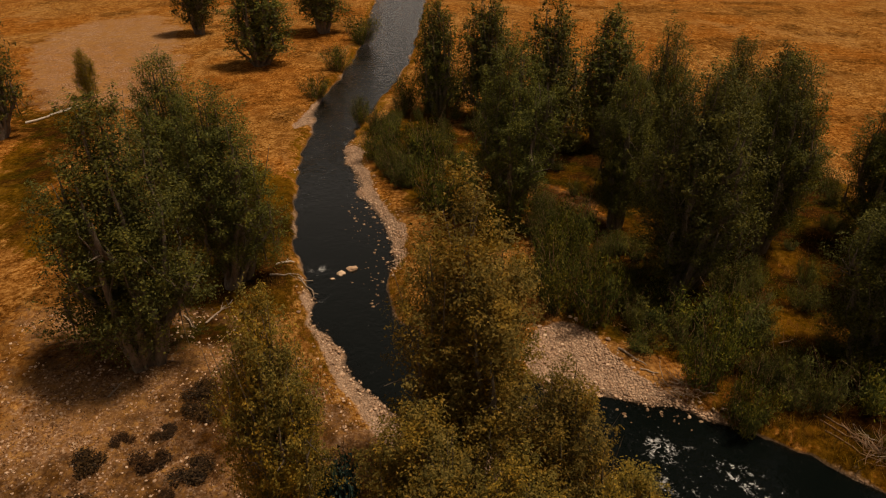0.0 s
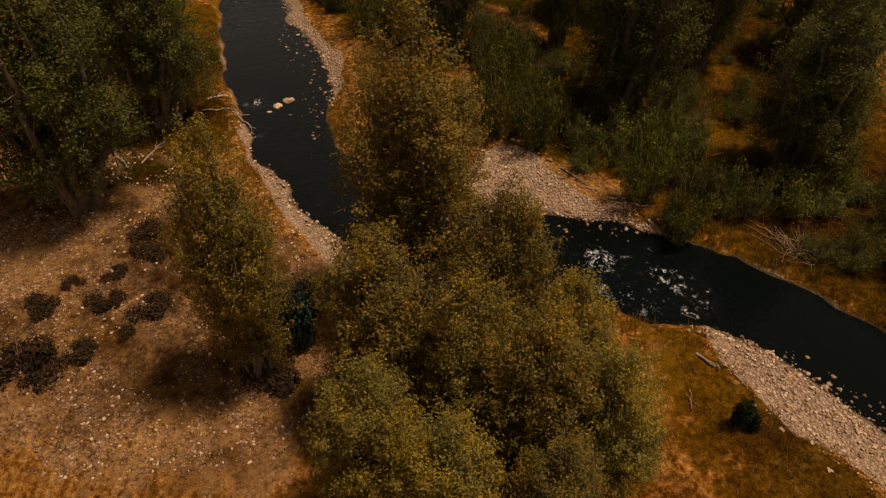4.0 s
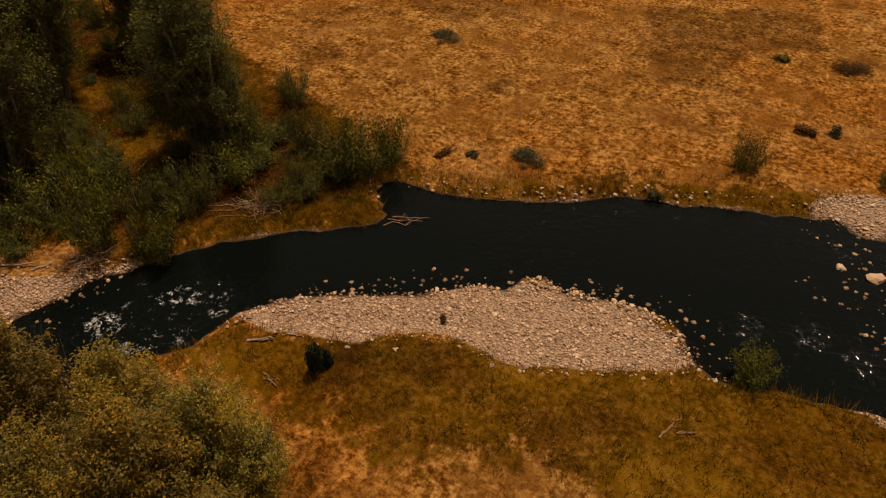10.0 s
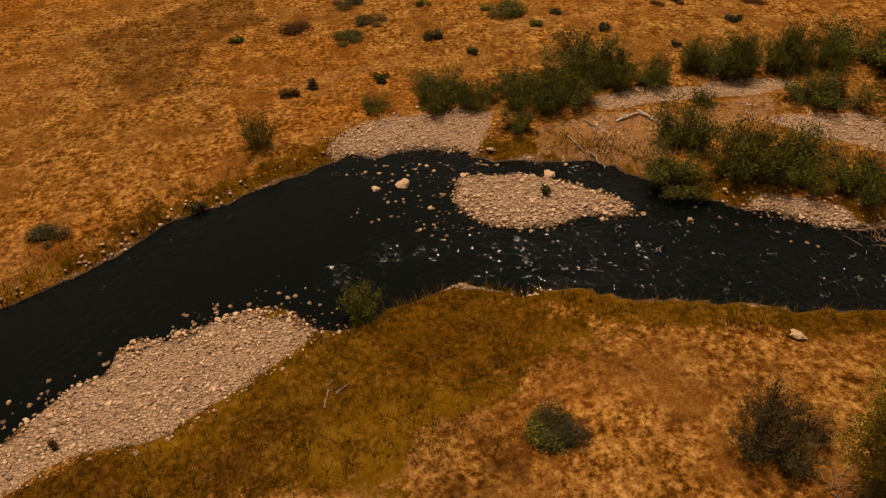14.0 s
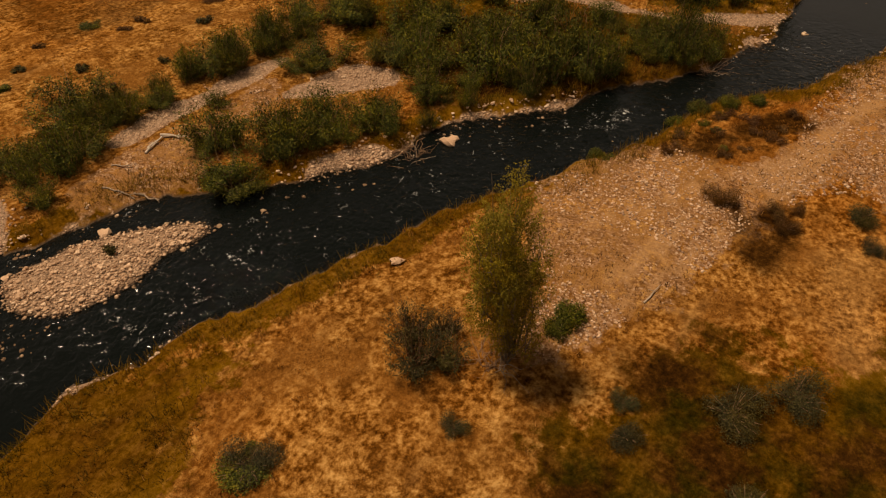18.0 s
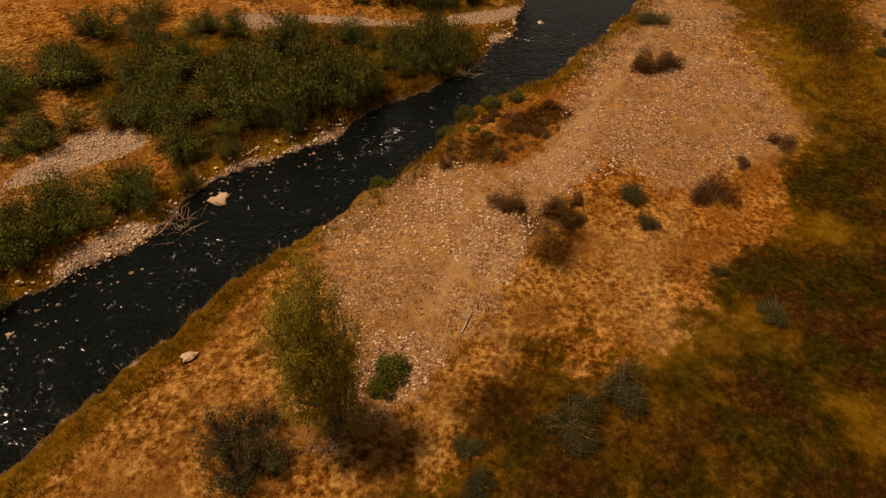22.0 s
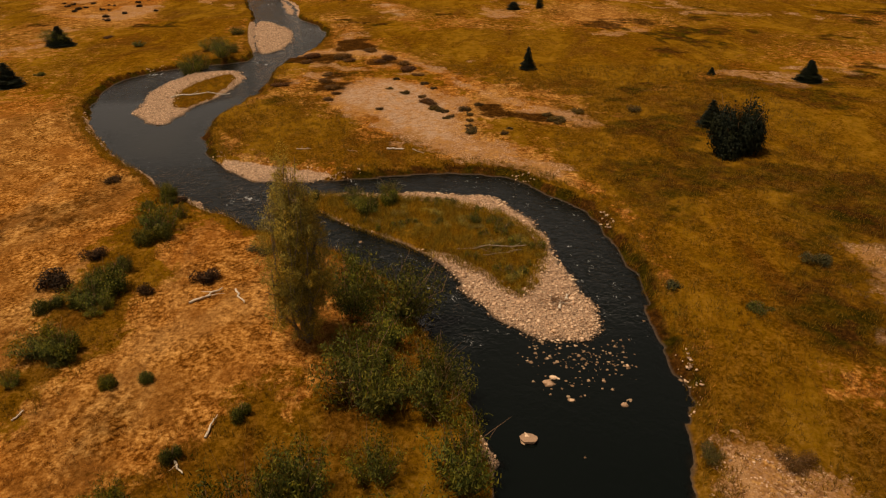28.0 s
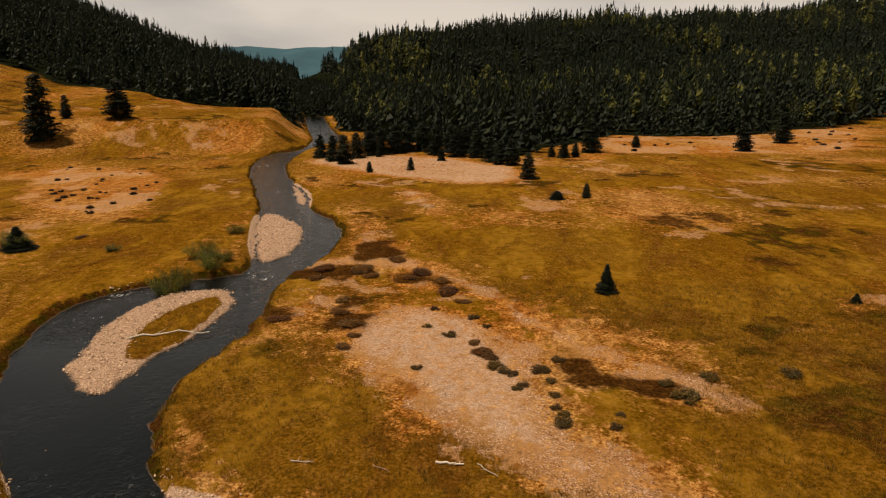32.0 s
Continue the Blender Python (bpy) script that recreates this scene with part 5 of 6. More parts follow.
def build_ground():
    gx = spaced([(-150, -70, 1.2), (-70, 130, 0.54), (130, 330, 1.25)], 4200)
    gy = spaced([(-60, -32, 1.0), (-32, 66, 0.54), (66, 130, 1.25)], 4200)
    x, y = (q.ravel() for q in np.meshgrid(gx, gy))
    z = ground_height(x, y)
    wob = 0.5 * rough(x, y, 3.0, 81)
    river = inside(RIVER, x, y)
    gravel = np.maximum(np.maximum(smooth(-0.5, 0.5, most(SHORES, x, y) + wob), 0.50 * smooth(-2.0, 3.0, most(FLATS, x, y) + 3 * wob)), smooth(-1.2, 0.0, most(ISLES[:5], x, y)))
    gravel = np.maximum(gravel, (0.45 - 0.25 * smooth(55, 65, x) + 0.35 * rough(x, y, 5, 83)) * smooth(-0.9, 0.0, river + 0.6 * wob))
    gravel *= 1 - smooth(-0.3, 0.7, most(ISLE_GRASS, x, y) + wob)
    loose = 1 + 1.6 * smooth(80, 110, x)
    green = 0.95 * smooth(-3.6, 2.6, np.maximum(most(GREENS, x, y, 14.0), most(ISLE_GRASS, x, y) + 2) / loose + 4 * wob)
    green = np.maximum(green, (0.55 + 0.3 * smooth(-8, -3, x)) * smooth(-2.6, -0.8, river + wob))
    green = np.maximum(green, (0.60 + 0.30 * rough(x, y, 16, 91)) * smooth(70, 100, x - 0.25 * y) * (1 - smooth(-3, 3, most(SOILS + FLATS, x, y) + 3 * wob)))
    soil = smooth(-2.6, 3.0, np.maximum(most(SOILS, x, y), most(FLATS, x, y)) + 4 * wob)
    soil *= 1 - 0.75 * smooth(-2, 2, inside(rounded(SOIL_MEADOW_EDGE), x, y)) * smooth(0.4, -0.2, rough(x, y, 6, 101))
    soil *= 1 - smooth(130, 170, x) * smooth(0.25, -0.25, rough(x, y, 9, 85))
    rust = np.clip((1.05 + 0.5 * rough(x, y, 2.2, 87)) * smooth(-1.5, 1.5, most(RUSTS, x, y) + 4 * wob), 0, 1)
    rust = np.maximum(rust, 0.4 * smooth(-0.2, 0.6, rough(x, y, 3.5, 89)) * smooth(-3.0, 2.5, inside(rounded(RUST_STREAK_C), x, y) + 4 * wob))
    rust = np.maximum(rust, 0.5 * smooth(0.18, 0.5, rough(x, y, 6, 95)) * (1 - gravel) * (1 - green) * (1 - 0.5 * soil))
    rust = np.maximum(rust, (0.50 + 0.30 * rough(x, y, 3, 99)) * smooth(-2.0, 2.0, inside(rounded(SOIL_WEST), x, y) + 2 * wob))
    far = smooth(85, 115, x) * (1 - smooth(-3, 2, most(SOILS + FLATS + ISLES, x, y))) * smooth(1, 4, -river)
    soil = np.maximum(soil, 0.6 * far * smooth(0.22, 0.5, rough(x, y, 15, 103)) * smooth(-0.3, 0.3, rough(x, y, 3, 105)))
    rust = np.maximum(rust, 0.75 * far * smooth(0.20, 0.5, rough(x, y, 12, 107)) * smooth(-0.4, 0.3, rough(x, y, 2.5, 109)))
    rust = np.maximum(rust, 0.62 * smooth(-2, 3, inside(rounded(GREEN_EAST), x, y)) * smooth(0.0, 0.45, rough(x, y, 7, 111)))
    # cut banks: bare dark earth, darkened further to stand for the undercut's shade
    cut = smooth(52, 62, x) * smooth(-1.0, -0.5, river + 0.40 * rough(x, y, 2.2, 21, 3)) * (1 - smooth(-1.5, 0.0, most(SHORES + ISLES, x, y)))
    rust, gravel, soil = np.maximum(rust, 0.95 * cut), gravel * (1 - cut), soil * (1 - cut)
    worn = np.max([smooth(0.55, 0.1, beside(rounded(q, False), x, y) + 0.7 * wob) for q in (TRAIL_EAST, TRAIL_WEST, TRAIL_BANK)], axis=0)
    rust = np.maximum(rust, 0.75 * smooth(-1, 1, inside(rounded(SOIL_CLEARING), x, y) + 2 * wob))
    # dark ground outlines, the painted near-meadow shade among them
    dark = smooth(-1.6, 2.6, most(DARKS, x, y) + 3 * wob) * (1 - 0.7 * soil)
    # wood floor: dark green undergrowth, plus tree shade put into its colour
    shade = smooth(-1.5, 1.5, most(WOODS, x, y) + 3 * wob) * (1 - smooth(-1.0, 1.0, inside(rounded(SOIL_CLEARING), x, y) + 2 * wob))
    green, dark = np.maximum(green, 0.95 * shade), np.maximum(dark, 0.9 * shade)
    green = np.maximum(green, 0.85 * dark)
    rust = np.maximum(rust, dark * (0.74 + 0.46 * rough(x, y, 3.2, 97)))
    dim = smooth(-4, 4, most(DIM, x, y, 10.0) + 4 * wob) * (1 - 0.8 * soil)
    rust = np.maximum(rust, (0.80 + 0.40 * rough(x, y, 5, 93)) * dim)
    green = np.maximum(green, 0.75 * dim)
    green *= 1 - 0.85 * smooth(-1.0, 1.0, most(RUSTS, x, y) + 2 * wob)
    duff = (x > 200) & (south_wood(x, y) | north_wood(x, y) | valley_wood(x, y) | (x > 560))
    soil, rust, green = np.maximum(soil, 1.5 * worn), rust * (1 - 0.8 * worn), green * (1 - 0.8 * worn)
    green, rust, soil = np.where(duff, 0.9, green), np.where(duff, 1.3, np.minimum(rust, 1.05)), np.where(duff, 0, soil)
    nx, ny = len(gx), len(gy)
    i = (np.arange(ny - 1)[:, None] * nx + np.arange(nx - 1)).ravel()
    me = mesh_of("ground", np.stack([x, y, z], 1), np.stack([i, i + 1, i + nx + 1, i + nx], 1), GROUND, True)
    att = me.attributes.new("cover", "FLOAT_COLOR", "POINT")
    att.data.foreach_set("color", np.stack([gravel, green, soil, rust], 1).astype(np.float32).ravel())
    tagged(new("ground", me), "dry ochre valley meadow with gravel and bare soil", "ground", kind="structure")


def build_water():
    gx = np.concatenate([np.arange(-220, -70, 1.5), np.arange(-70, 135, 0.45), np.arange(135, 420, 1.0)])
    gy = np.arange(-30, 104, 0.45)
    x, y = (q.ravel() for q in np.meshgrid(gx, gy))
    deep = inside(RIVER, x, y, 3.0)
    foam = np.zeros(x.shape)
    for fx, fy, r, k in RAPIDS:
        near = (abs(x - fx) < 2.2 * r) & (abs(y - fy) < 2.2 * r)
        foam[near] = np.maximum(foam[near], min(k, 0.85) * np.exp(-(((x[near] - fx) ** 2 + (y[near] - fy) ** 2) / r ** 2)))
    shallow = np.exp(-((deep - 1.0) / 1.0) ** 2) * 0.12
    foam = np.maximum(foam, shallow * smooth(-0.2, 0.6, rough(x, y, 9, 55)))
    fast = smooth(2, 8, x) * (1 - smooth(44, 52, x)) + smooth(62, 68, x) * (1 - smooth(86, 92, x)) + (1 - smooth(-60, -42, x))
    fast = fast + 0.8 * smooth(106, 114, x)
    foam = np.maximum(foam, fast * (0.05 + 0.05 * rough(x, y, 3, 59)))
    nx, ny = len(gx), len(gy)
    i = (np.arange(ny - 1)[:, None] * nx + np.arange(nx - 1)).ravel()
    quad = np.stack([i, i + 1, i + nx + 1, i + nx], 1)
    quad = quad[(deep[quad] > -2.2).any(1)]
    used, inv = np.unique(quad, return_inverse=True)
    v = np.stack([x[used], y[used], np.full(len(used), WATER) + 0.05 * foam[used] * rough(x[used], y[used], 1.0, 57)], 1)
    me = mesh_of("water", v, inv.reshape(-1, 4), WATER_MAT, True)
    att = me.attributes.new("foam", "FLOAT", "POINT")
    att.data.foreach_set("value", foam[used].astype(np.float32))
    att = me.attributes.new("swift", "FLOAT", "POINT")
    att.data.foreach_set("value", np.clip(fast[used] + 3 * foam[used], 0, 1).astype(np.float32))
    att = me.attributes.new("depth", "FLOAT", "POINT")
    att.data.foreach_set("value", (WATER - ground_height(x[used], y[used])).astype(np.float32))
    tagged(new("water", me), "dark clear mountain stream with white rapids", "river", kind="structure")


build_ground()
build_water()


# ------------------------------------------------------------------ plants
def tube(points, radii, sides=6):
    """A tapered tube along points: corners and quads."""
    p = np.asarray(points, float)
    d = np.gradient(p, axis=0)
    d /= np.linalg.norm(d, axis=1)[:, None] + 1e-9
    ref = np.where(abs(d[:, 2:3]) > 0.9, np.array([[1.0, 0, 0]]), np.array([[0, 0, 1.0]]))
    u = np.cross(d, ref)
    u /= np.linalg.norm(u, axis=1)[:, None] + 1e-9
    v = np.cross(d, u)
    a = np.arange(sides) / sides * 2 * np.pi
    ring = p[:, None] + np.asarray(radii)[:, None, None] * (np.cos(a)[None, :, None] * u[:, None] + np.sin(a)[None, :, None] * v[:, None])
    k = np.arange(len(p) - 1)[:, None] * sides
    j = np.arange(sides)
    q = np.stack([k + j, k + (j + 1) % sides, k + sides + (j + 1) % sides, k + sides + j], -1).reshape(-1, 4)
    return ring.reshape(-1, 3), q


def joined(pieces):
    vs, fs, at = [], [], 0
    for v, q in pieces:
        vs.append(v)
        fs.append(q + at)
        at += len(v)
    return np.vstack(vs), np.vstack(fs)


def leaves(rs, centres, normals, length, width, pointed=False, along=None):
    """Diamond leaves at the centres, roughly facing along the normals."""
    n = len(centres)
    nor = normals + rs.normal(0, 0.55, (n, 3))
    nor /= np.linalg.norm(nor, axis=1)[:, None] + 1e-9
    t = rs.normal(0, 1, (n, 3)) if along is None else along + rs.normal(0, 0.45, (n, 3))
    t -= nor * (t * nor).sum(1)[:, None]
    t /= np.linalg.norm(t, axis=1)[:, None] + 1e-9
    b = np.cross(nor, t)
    L, Wd = (length * rs.uniform(0.6, 1.3, n))[:, None], (width * rs.uniform(0.6, 1.3, n))[:, None]
    if pointed:
        v = np.stack([centres - t * L + b * Wd, centres + t * L, centres - t * L - b * Wd], 1).reshape(-1, 3)
        return v, np.arange(3 * n).reshape(-1, 3)
    v = np.stack([centres - t * L, centres + b * Wd, centres + t * L, centres - b * Wd], 1).reshape(-1, 3)
    return v, np.arange(4 * n).reshape(-1, 4)


def bent(rs, a, b, n=6, sway=0.08):
    a, b = np.asarray(a, float), np.asarray(b, float)
    k = np.linspace(0, 1, n)[:, None]
    p = a + (b - a) * k
    p[1:-1] += rs.normal(0, sway * np.linalg.norm(b - a) / 3, (n - 2, 3))
    return p


def cottonwood(seed, count, leaf, leaf_mat, stout=1.0):
    """A cottonwood 10 m high and 4.4 m wide: several stems and upright plumes made of leafy sprays."""
    rs = np.random.RandomState(seed)
    tree = new("cottonwood_tree")
    stems, plumes = [], []
    n = rs.randint(10, 14)
    for k in range(n):
        a, r = 2 * np.pi * (k / n + rs.uniform(-.05, .05)), (0.3 if k % 3 == 0 else 1.0) * rs.uniform(0.75, 1.35)
        top = 9.95 - 1.55 * r ** 1.6 * rs.uniform(0.8, 1.2) - (rs.uniform(0, 0.7) if k else 0)
        low = rs.uniform(0.3, 1.5)
        plumes.append((np.array([r * np.cos(a), r * np.sin(a), (top + low) / 2]), rs.uniform(0.72, 1.08), (top - low) / 2))
    for k in range(9):
        a, r = rs.uniform(0, 2 * np.pi), rs.uniform(1.1, 1.65)
        plumes.append((np.array([r * np.cos(a), r * np.sin(a), rs.uniform(1.9, 6.2)]), rs.uniform(0.5, 0.8), rs.uniform(0.9, 1.6)))
    feet = [np.array([rs.uniform(-.35, .35), rs.uniform(-.35, .35), -0.3]) for _ in range(4)]
    for k, (c, rw, rh) in enumerate(plumes):
        foot = feet[k % 4]
        knee = foot * 0.6 + np.array([c[0] * 0.35, c[1] * 0.35, max(0.6, c[2] - rh) * 0.9])
        tip = c + np.array([0, 0, rh * 0.8])
        pts = np.vstack([bent(rs, foot, knee, 4), bent(rs, knee, c, 4)[1:], bent(rs, c, tip, 4)[1:]])
        stems.append(tube(pts, stout * np.linspace(0.14, 0.012, len(pts)), 5))
        for _ in range(5):
            q = c + np.clip(rs.normal(0, 0.7, 3), -1, 1) * np.array([rw, rw, rh]) * 0.9
            stems.append(tube(bent(rs, c + np.array([0, 0, rs.uniform(-.8, .3) * rh]), q, 4), np.linspace(0.03, 0.008, 4), 4))
    # sprays of leaves over every plume, thickest towards the outside
    sprays = 700
    size = np.array([rw * rh for _, rw, rh in plumes])
    who = rs.choice(len(plumes), sprays, p=size / size.sum())
    cen, rw, rh = (np.array([plumes[k][q] for k in range(len(plumes))])[who] for q in range(3))
    d = rs.normal(0, 1, (sprays, 3))
    d /= np.linalg.norm(d, axis=1)[:, None]
    depth = np.where(rs.rand(sprays) < 0.8, rs.uniform(0.78, 1.05, sprays), rs.uniform(0.3, 0.8, sprays))
    taper = 1 - 0.3 * np.clip(d[:, 2], 0, 1) ** 2
    mid = cen + d * depth[:, None] * np.stack([rw * taper, rw * taper, rh], 1)
    axis = d * np.array([1.0, 1.0, 0.5]) + np.array([0, 0, 0.6]) + rs.normal(0, 0.2, (sprays, 3))
    axis /= np.linalg.norm(axis, axis=1)[:, None]
    wide, long = rs.uniform(0.13, 0.24, sprays), rs.uniform(0.25, 0.55, sprays)
    pick = rs.choice(sprays, count, p=(wide * long) / (wide * long).sum())
    along = rs.uniform(-1, 1, count)
    off = rs.normal(0, 1, (count, 3)) * (wide[pick] * (1.0 - 0.55 * along))[:, None] * 0.75
    at = mid[pick] + axis[pick] * (along * long[pick])[:, None] + off
    at[:, 2] = np.maximum(at[:, 2], 0.25 + rs.uniform(0, 0.9, count))
    face = off / (np.linalg.norm(off, axis=1)[:, None] + 1e-6) * 0.7 + d[pick] * 0.7 + np.array([0, 0, 0.45])
    v, q = joined(stems)
    part("trunk", mesh_of("trunk", v, q, BARK, True), tree, "several slender grey-brown stems and limbs")
    v, q = leaves(rs, at, face, leaf, leaf * 0.6, True, axis[pick])
    part("crown", mesh_of("crown", v, q, leaf_mat), tree, "upright plumes of olive and yellowing leaves")
    return tagged(tree, "olive-green cottonwood tree turning yellow, standing by the stream", "tree", "cottonwood trees by the stream")


def willow(seed, count=1500, mat=None, bare=0):
    """A willow clump 2.5 m high and 3 m wide: fanned stems set with narrow leaves."""
    rs = np.random.RandomState(seed)
    bush = new("willow_bush")
    stems, at, up, lie = [], [], [], []
    n = 26
    for k in range(n):
        a, r = rs.uniform(0, 2 * np.pi), 1.45 * np.sqrt(rs.rand())
        foot = np.array([0.35 * r * np.cos(a), 0.35 * r * np.sin(a), -0.1])
        tip = np.array([r * np.cos(a), r * np.sin(a), 2.55 * (1 - 0.42 * (r / 1.45) ** 2) * rs.uniform(0.72, 1.05)])
        p = bent(rs, foot, tip, 4, 0.12)
        stems.append(tube(p, np.linspace(0.022, 0.005, 4), 3))
        m = count // n
        q = rs.uniform(0.15, 1.05, m)[:, None]
        at.append(p[0] + (p[-1] - p[0]) * q + rs.normal(0, 0.15, (m, 3)))
        lie.append(np.tile((p[-1] - p[0]) / np.linalg.norm(p[-1] - p[0]) + np.array([0, 0, 0.3]), (m, 1)))
        up.append(np.tile(np.array([np.cos(a), np.sin(a), 0.7]), (m, 1)))
    for k in range(bare):
        a, r = rs.uniform(0, 2 * np.pi), rs.uniform(0.3, 1.6)
        stems.append(tube(bent(rs, (0, 0, 0), (r * np.cos(a), r * np.sin(a), rs.uniform(1.6, 3.0)), 4, 0.15), np.linspace(0.02, 0.004, 4), 4))
    v, q = joined(stems)
    part("stem", mesh_of("stem", v, q, BRUSH_WOOD, True), bush, "thin reddish-brown stems")
    at = np.vstack(at)
    at[:, 2] = np.maximum(at[:, 2], 0.05)
    v, q = leaves(rs, at, np.vstack(up), 0.078, 0.026, True, np.vstack(lie))
    part("foliage", mesh_of("foliage", v, q, mat or LEAF_WILLOW), bush, "narrow dark green leaves")
    return tagged(bush, "dense dark green willow bush on the stream bank", "bush", "willow bushes on the banks")


def low_shrub(seed, mat, label, n=420, leaf=0.075):
    """A low shrub 0.6 m high and 1.2 m wide: uneven lobes of twigs and small leaves."""
    rs = np.random.RandomState(seed)
    bush = new("low_shrub")
    lobes = rs.randint(6, 10)
    a, r = rs.uniform(0, 2 * np.pi, lobes), 0.40 * np.sqrt(rs.rand(lobes))
    size = rs.uniform(0.14, 0.30, lobes)
    mid = np.stack([r * np.cos(a), r * np.sin(a), size * rs.uniform(0.5, 1.1, lobes)], 1)
    who = rs.choice(lobes, n, p=size ** 2 / (size ** 2).sum())
    d = rs.normal(0, 1, (n, 3))
    d /= np.linalg.norm(d, axis=1)[:, None]
    at = mid[who] + d * (size[who] * rs.uniform(0.55, 1.12, n))[:, None] * np.array([1.0, 1.0, 0.9]) + rs.normal(0, 0.025, (n, 3))
    at[:, 2] = np.abs(at[:, 2])
    stems = []
    for k in range(26):
        q = mid[k % lobes] + rs.normal(0, 0.12, 3) + np.array([0, 0, 0.16])
        stems.append(tube(bent(rs, (0, 0, -.05), (q[0], q[1], max(0.15, q[2])), 3), np.linspace(.012, .003, 3), 3))
    v, q = joined(stems)
    part("twig", mesh_of("twig", v, q, BRUSH_WOOD), bush, "dry brown twigs")
    v, q = leaves(rs, at, d + np.array([0, 0, 0.4]), leaf, leaf * 0.6, True)
    part("foliage", mesh_of("foliage", v, q, mat), bush)
    return tagged(bush, label, "shrub", "low shrubs on the meadow")


def spruce(seed, mat, levels=24, per=12, leaf=0.26, fill=1, taper=0.8):
    """A spruce 10 m high and 4 m wide, branches in drooping whorls."""
    rs = np.random.RandomState(seed)
    tree = new("spruce_tree")
    at, nor, lie = [], [], []
    for i in range(levels):
        z = 0.4 + 9.3 * (i / levels) ** 0.92
        r = 2.05 * (1 - z / 10.1) ** taper * rs.uniform(0.8, 1.15)
        for k in range(max(5, int(per * (0.5 + r / 2)))):
            a = rs.uniform(0, 2 * np.pi)
            m = max(4, int(9 * r)) * fill
            q = np.sqrt(rs.uniform(0.02, 1.0, m)) * r * rs.uniform(0.7, 1.1)
            side = rs.normal(0, 0.16, m) * q
            at.append(np.stack([q * np.cos(a) - side * np.sin(a), q * np.sin(a) + side * np.cos(a), z - 0.34 * q + 0.11 * q ** 2], 1) + rs.normal(0, 0.07, (m, 3)))
            nor.append(np.tile(np.array([0.5 * np.cos(a), 0.5 * np.sin(a), 0.8]), (m, 1)))
            lie.append(np.tile(np.array([np.cos(a), np.sin(a), -0.2]), (m, 1)))
    part("trunk", mesh_of("trunk", *tube([(0, 0, -.4), (0, 0, 4), (0, 0, 9.9)], [0.2, 0.12, 0.01], 7), BARK, True), tree, "straight dark brown trunk")
    v, q = leaves(rs, np.vstack(at), np.vstack(nor), leaf, leaf * 0.45, True, np.vstack(lie))
    part("crown", mesh_of("crown", v, q, mat), tree, "dark blue-green needles in drooping whorls")
    return tagged(tree, "dark blue-green spruce tree standing on the meadow", "tree", "single spruces on the meadow")


def place(models, rows, ref_h, ref_w, seed, pick=None, thin=1.0):
    """Copies of the models at rows of x, y, height and width."""
    rs = np.random.RandomState(seed)
    used, made, first = set(), [], {}
    for i, (x, y, h, w) in enumerate(rows):
        k = pick(i) if pick else rs.randint(len(models))
        m = pose(x, y, height_at(x, y), 0, 0, rs.uniform(0, 360)) @ Matrix.Diagonal((w / ref_w * thin, w / ref_w * thin, h / ref_h, 1))
        if k in used:
            made.append(copy_thing(models[k], m))
        else:
            used.add(k)
            first[k] = m
            made.append(models[k])
    for k, m in first.items():
        models[k].matrix_basis = m
    for k, ob in enumerate(models):
        if k not in used:
            for o in (*ob.children_recursive, ob):
                bpy.data.objects.remove(o)
    return made


place([cottonwood(k, 52000, 0.049, LEAF_TREE) for k in (1, 2, 3)], BANK_TREES, 9.3, 3.5, 5)
place([cottonwood(k, 80000, 0.041, LEAF_OLIVE) for k in (9, 10)], TALL_TREES, 9.0, 3.6, 25)
place([cottonwood(k, 60000, 0.043, LEAF_DARK, 1.3) for k in (4, 5, 6)], [q for q in WOOD_TREES if q[0] > -50], 9.2, 3.8, 6)
place([cottonwood(k, 15000, 0.085, LEAF_DARK, 1.3) for k in (7, 12)], [q for q in WOOD_TREES if q[0] <= -50], 9.2, 3.8, 26)
for ob in place([cottonwood(k, 44000, 0.047, LEAF_YOUNG, 0.5) for k in (16, 17)], YOUNG_TREES, 9.4, 3.4, 7, lambda i: i % 2):
    ob.name = "young_cottonwood"
    tagged(ob, "slim young yellow-green tree with sparse leaves on dry grass", "tree")
def off_gravel(rows):
    """Rows that leave the dry side channel and the near bars bare."""
    x, y = np.array([q[0] for q in rows]), np.array([q[1] for q in rows])
    free = (inside(GRAVEL_SIDE_EAST, x, y) < -0.7) & (inside(GRAVEL_BACK, x, y) < -0.3) & (inside(GRAVEL_SIDE, x, y) < -0.3) & (inside(GRAVEL_WILLOW, x, y) < -0.2)
    return [q for q, ok in zip(rows, free) if ok]


place([willow(k, 3600, bare=5) for k in (21, 22, 23, 24, 25)],
      off_gravel([q for k, q in enumerate(WILLOWS) if k % 2 or inside(WILLOW_NEAR, np.array([q[0]]), np.array([q[1]]))[0] < -1.0]), 2.4, 2.7, 8)


def thicket(poly, density, seed, size=(1.6, 3.2)):
    """Rows for bushes strewn over an outline."""
    rs = np.random.RandomState(seed)
    p = np.asarray(poly)
    lo, hi = p.min(0), p.max(0)
    n = int(np.prod(hi - lo) * density)
    x, y = rs.uniform(lo[0], hi[0], n), rs.uniform(lo[1], hi[1], n)
    w = rs.uniform(*size, n)
    return [(a, b, c * rs.uniform(0.45, 1.2), c) for a, b, c, d in zip(x, y, w, inside(p, x, y)) if d > 0.2]


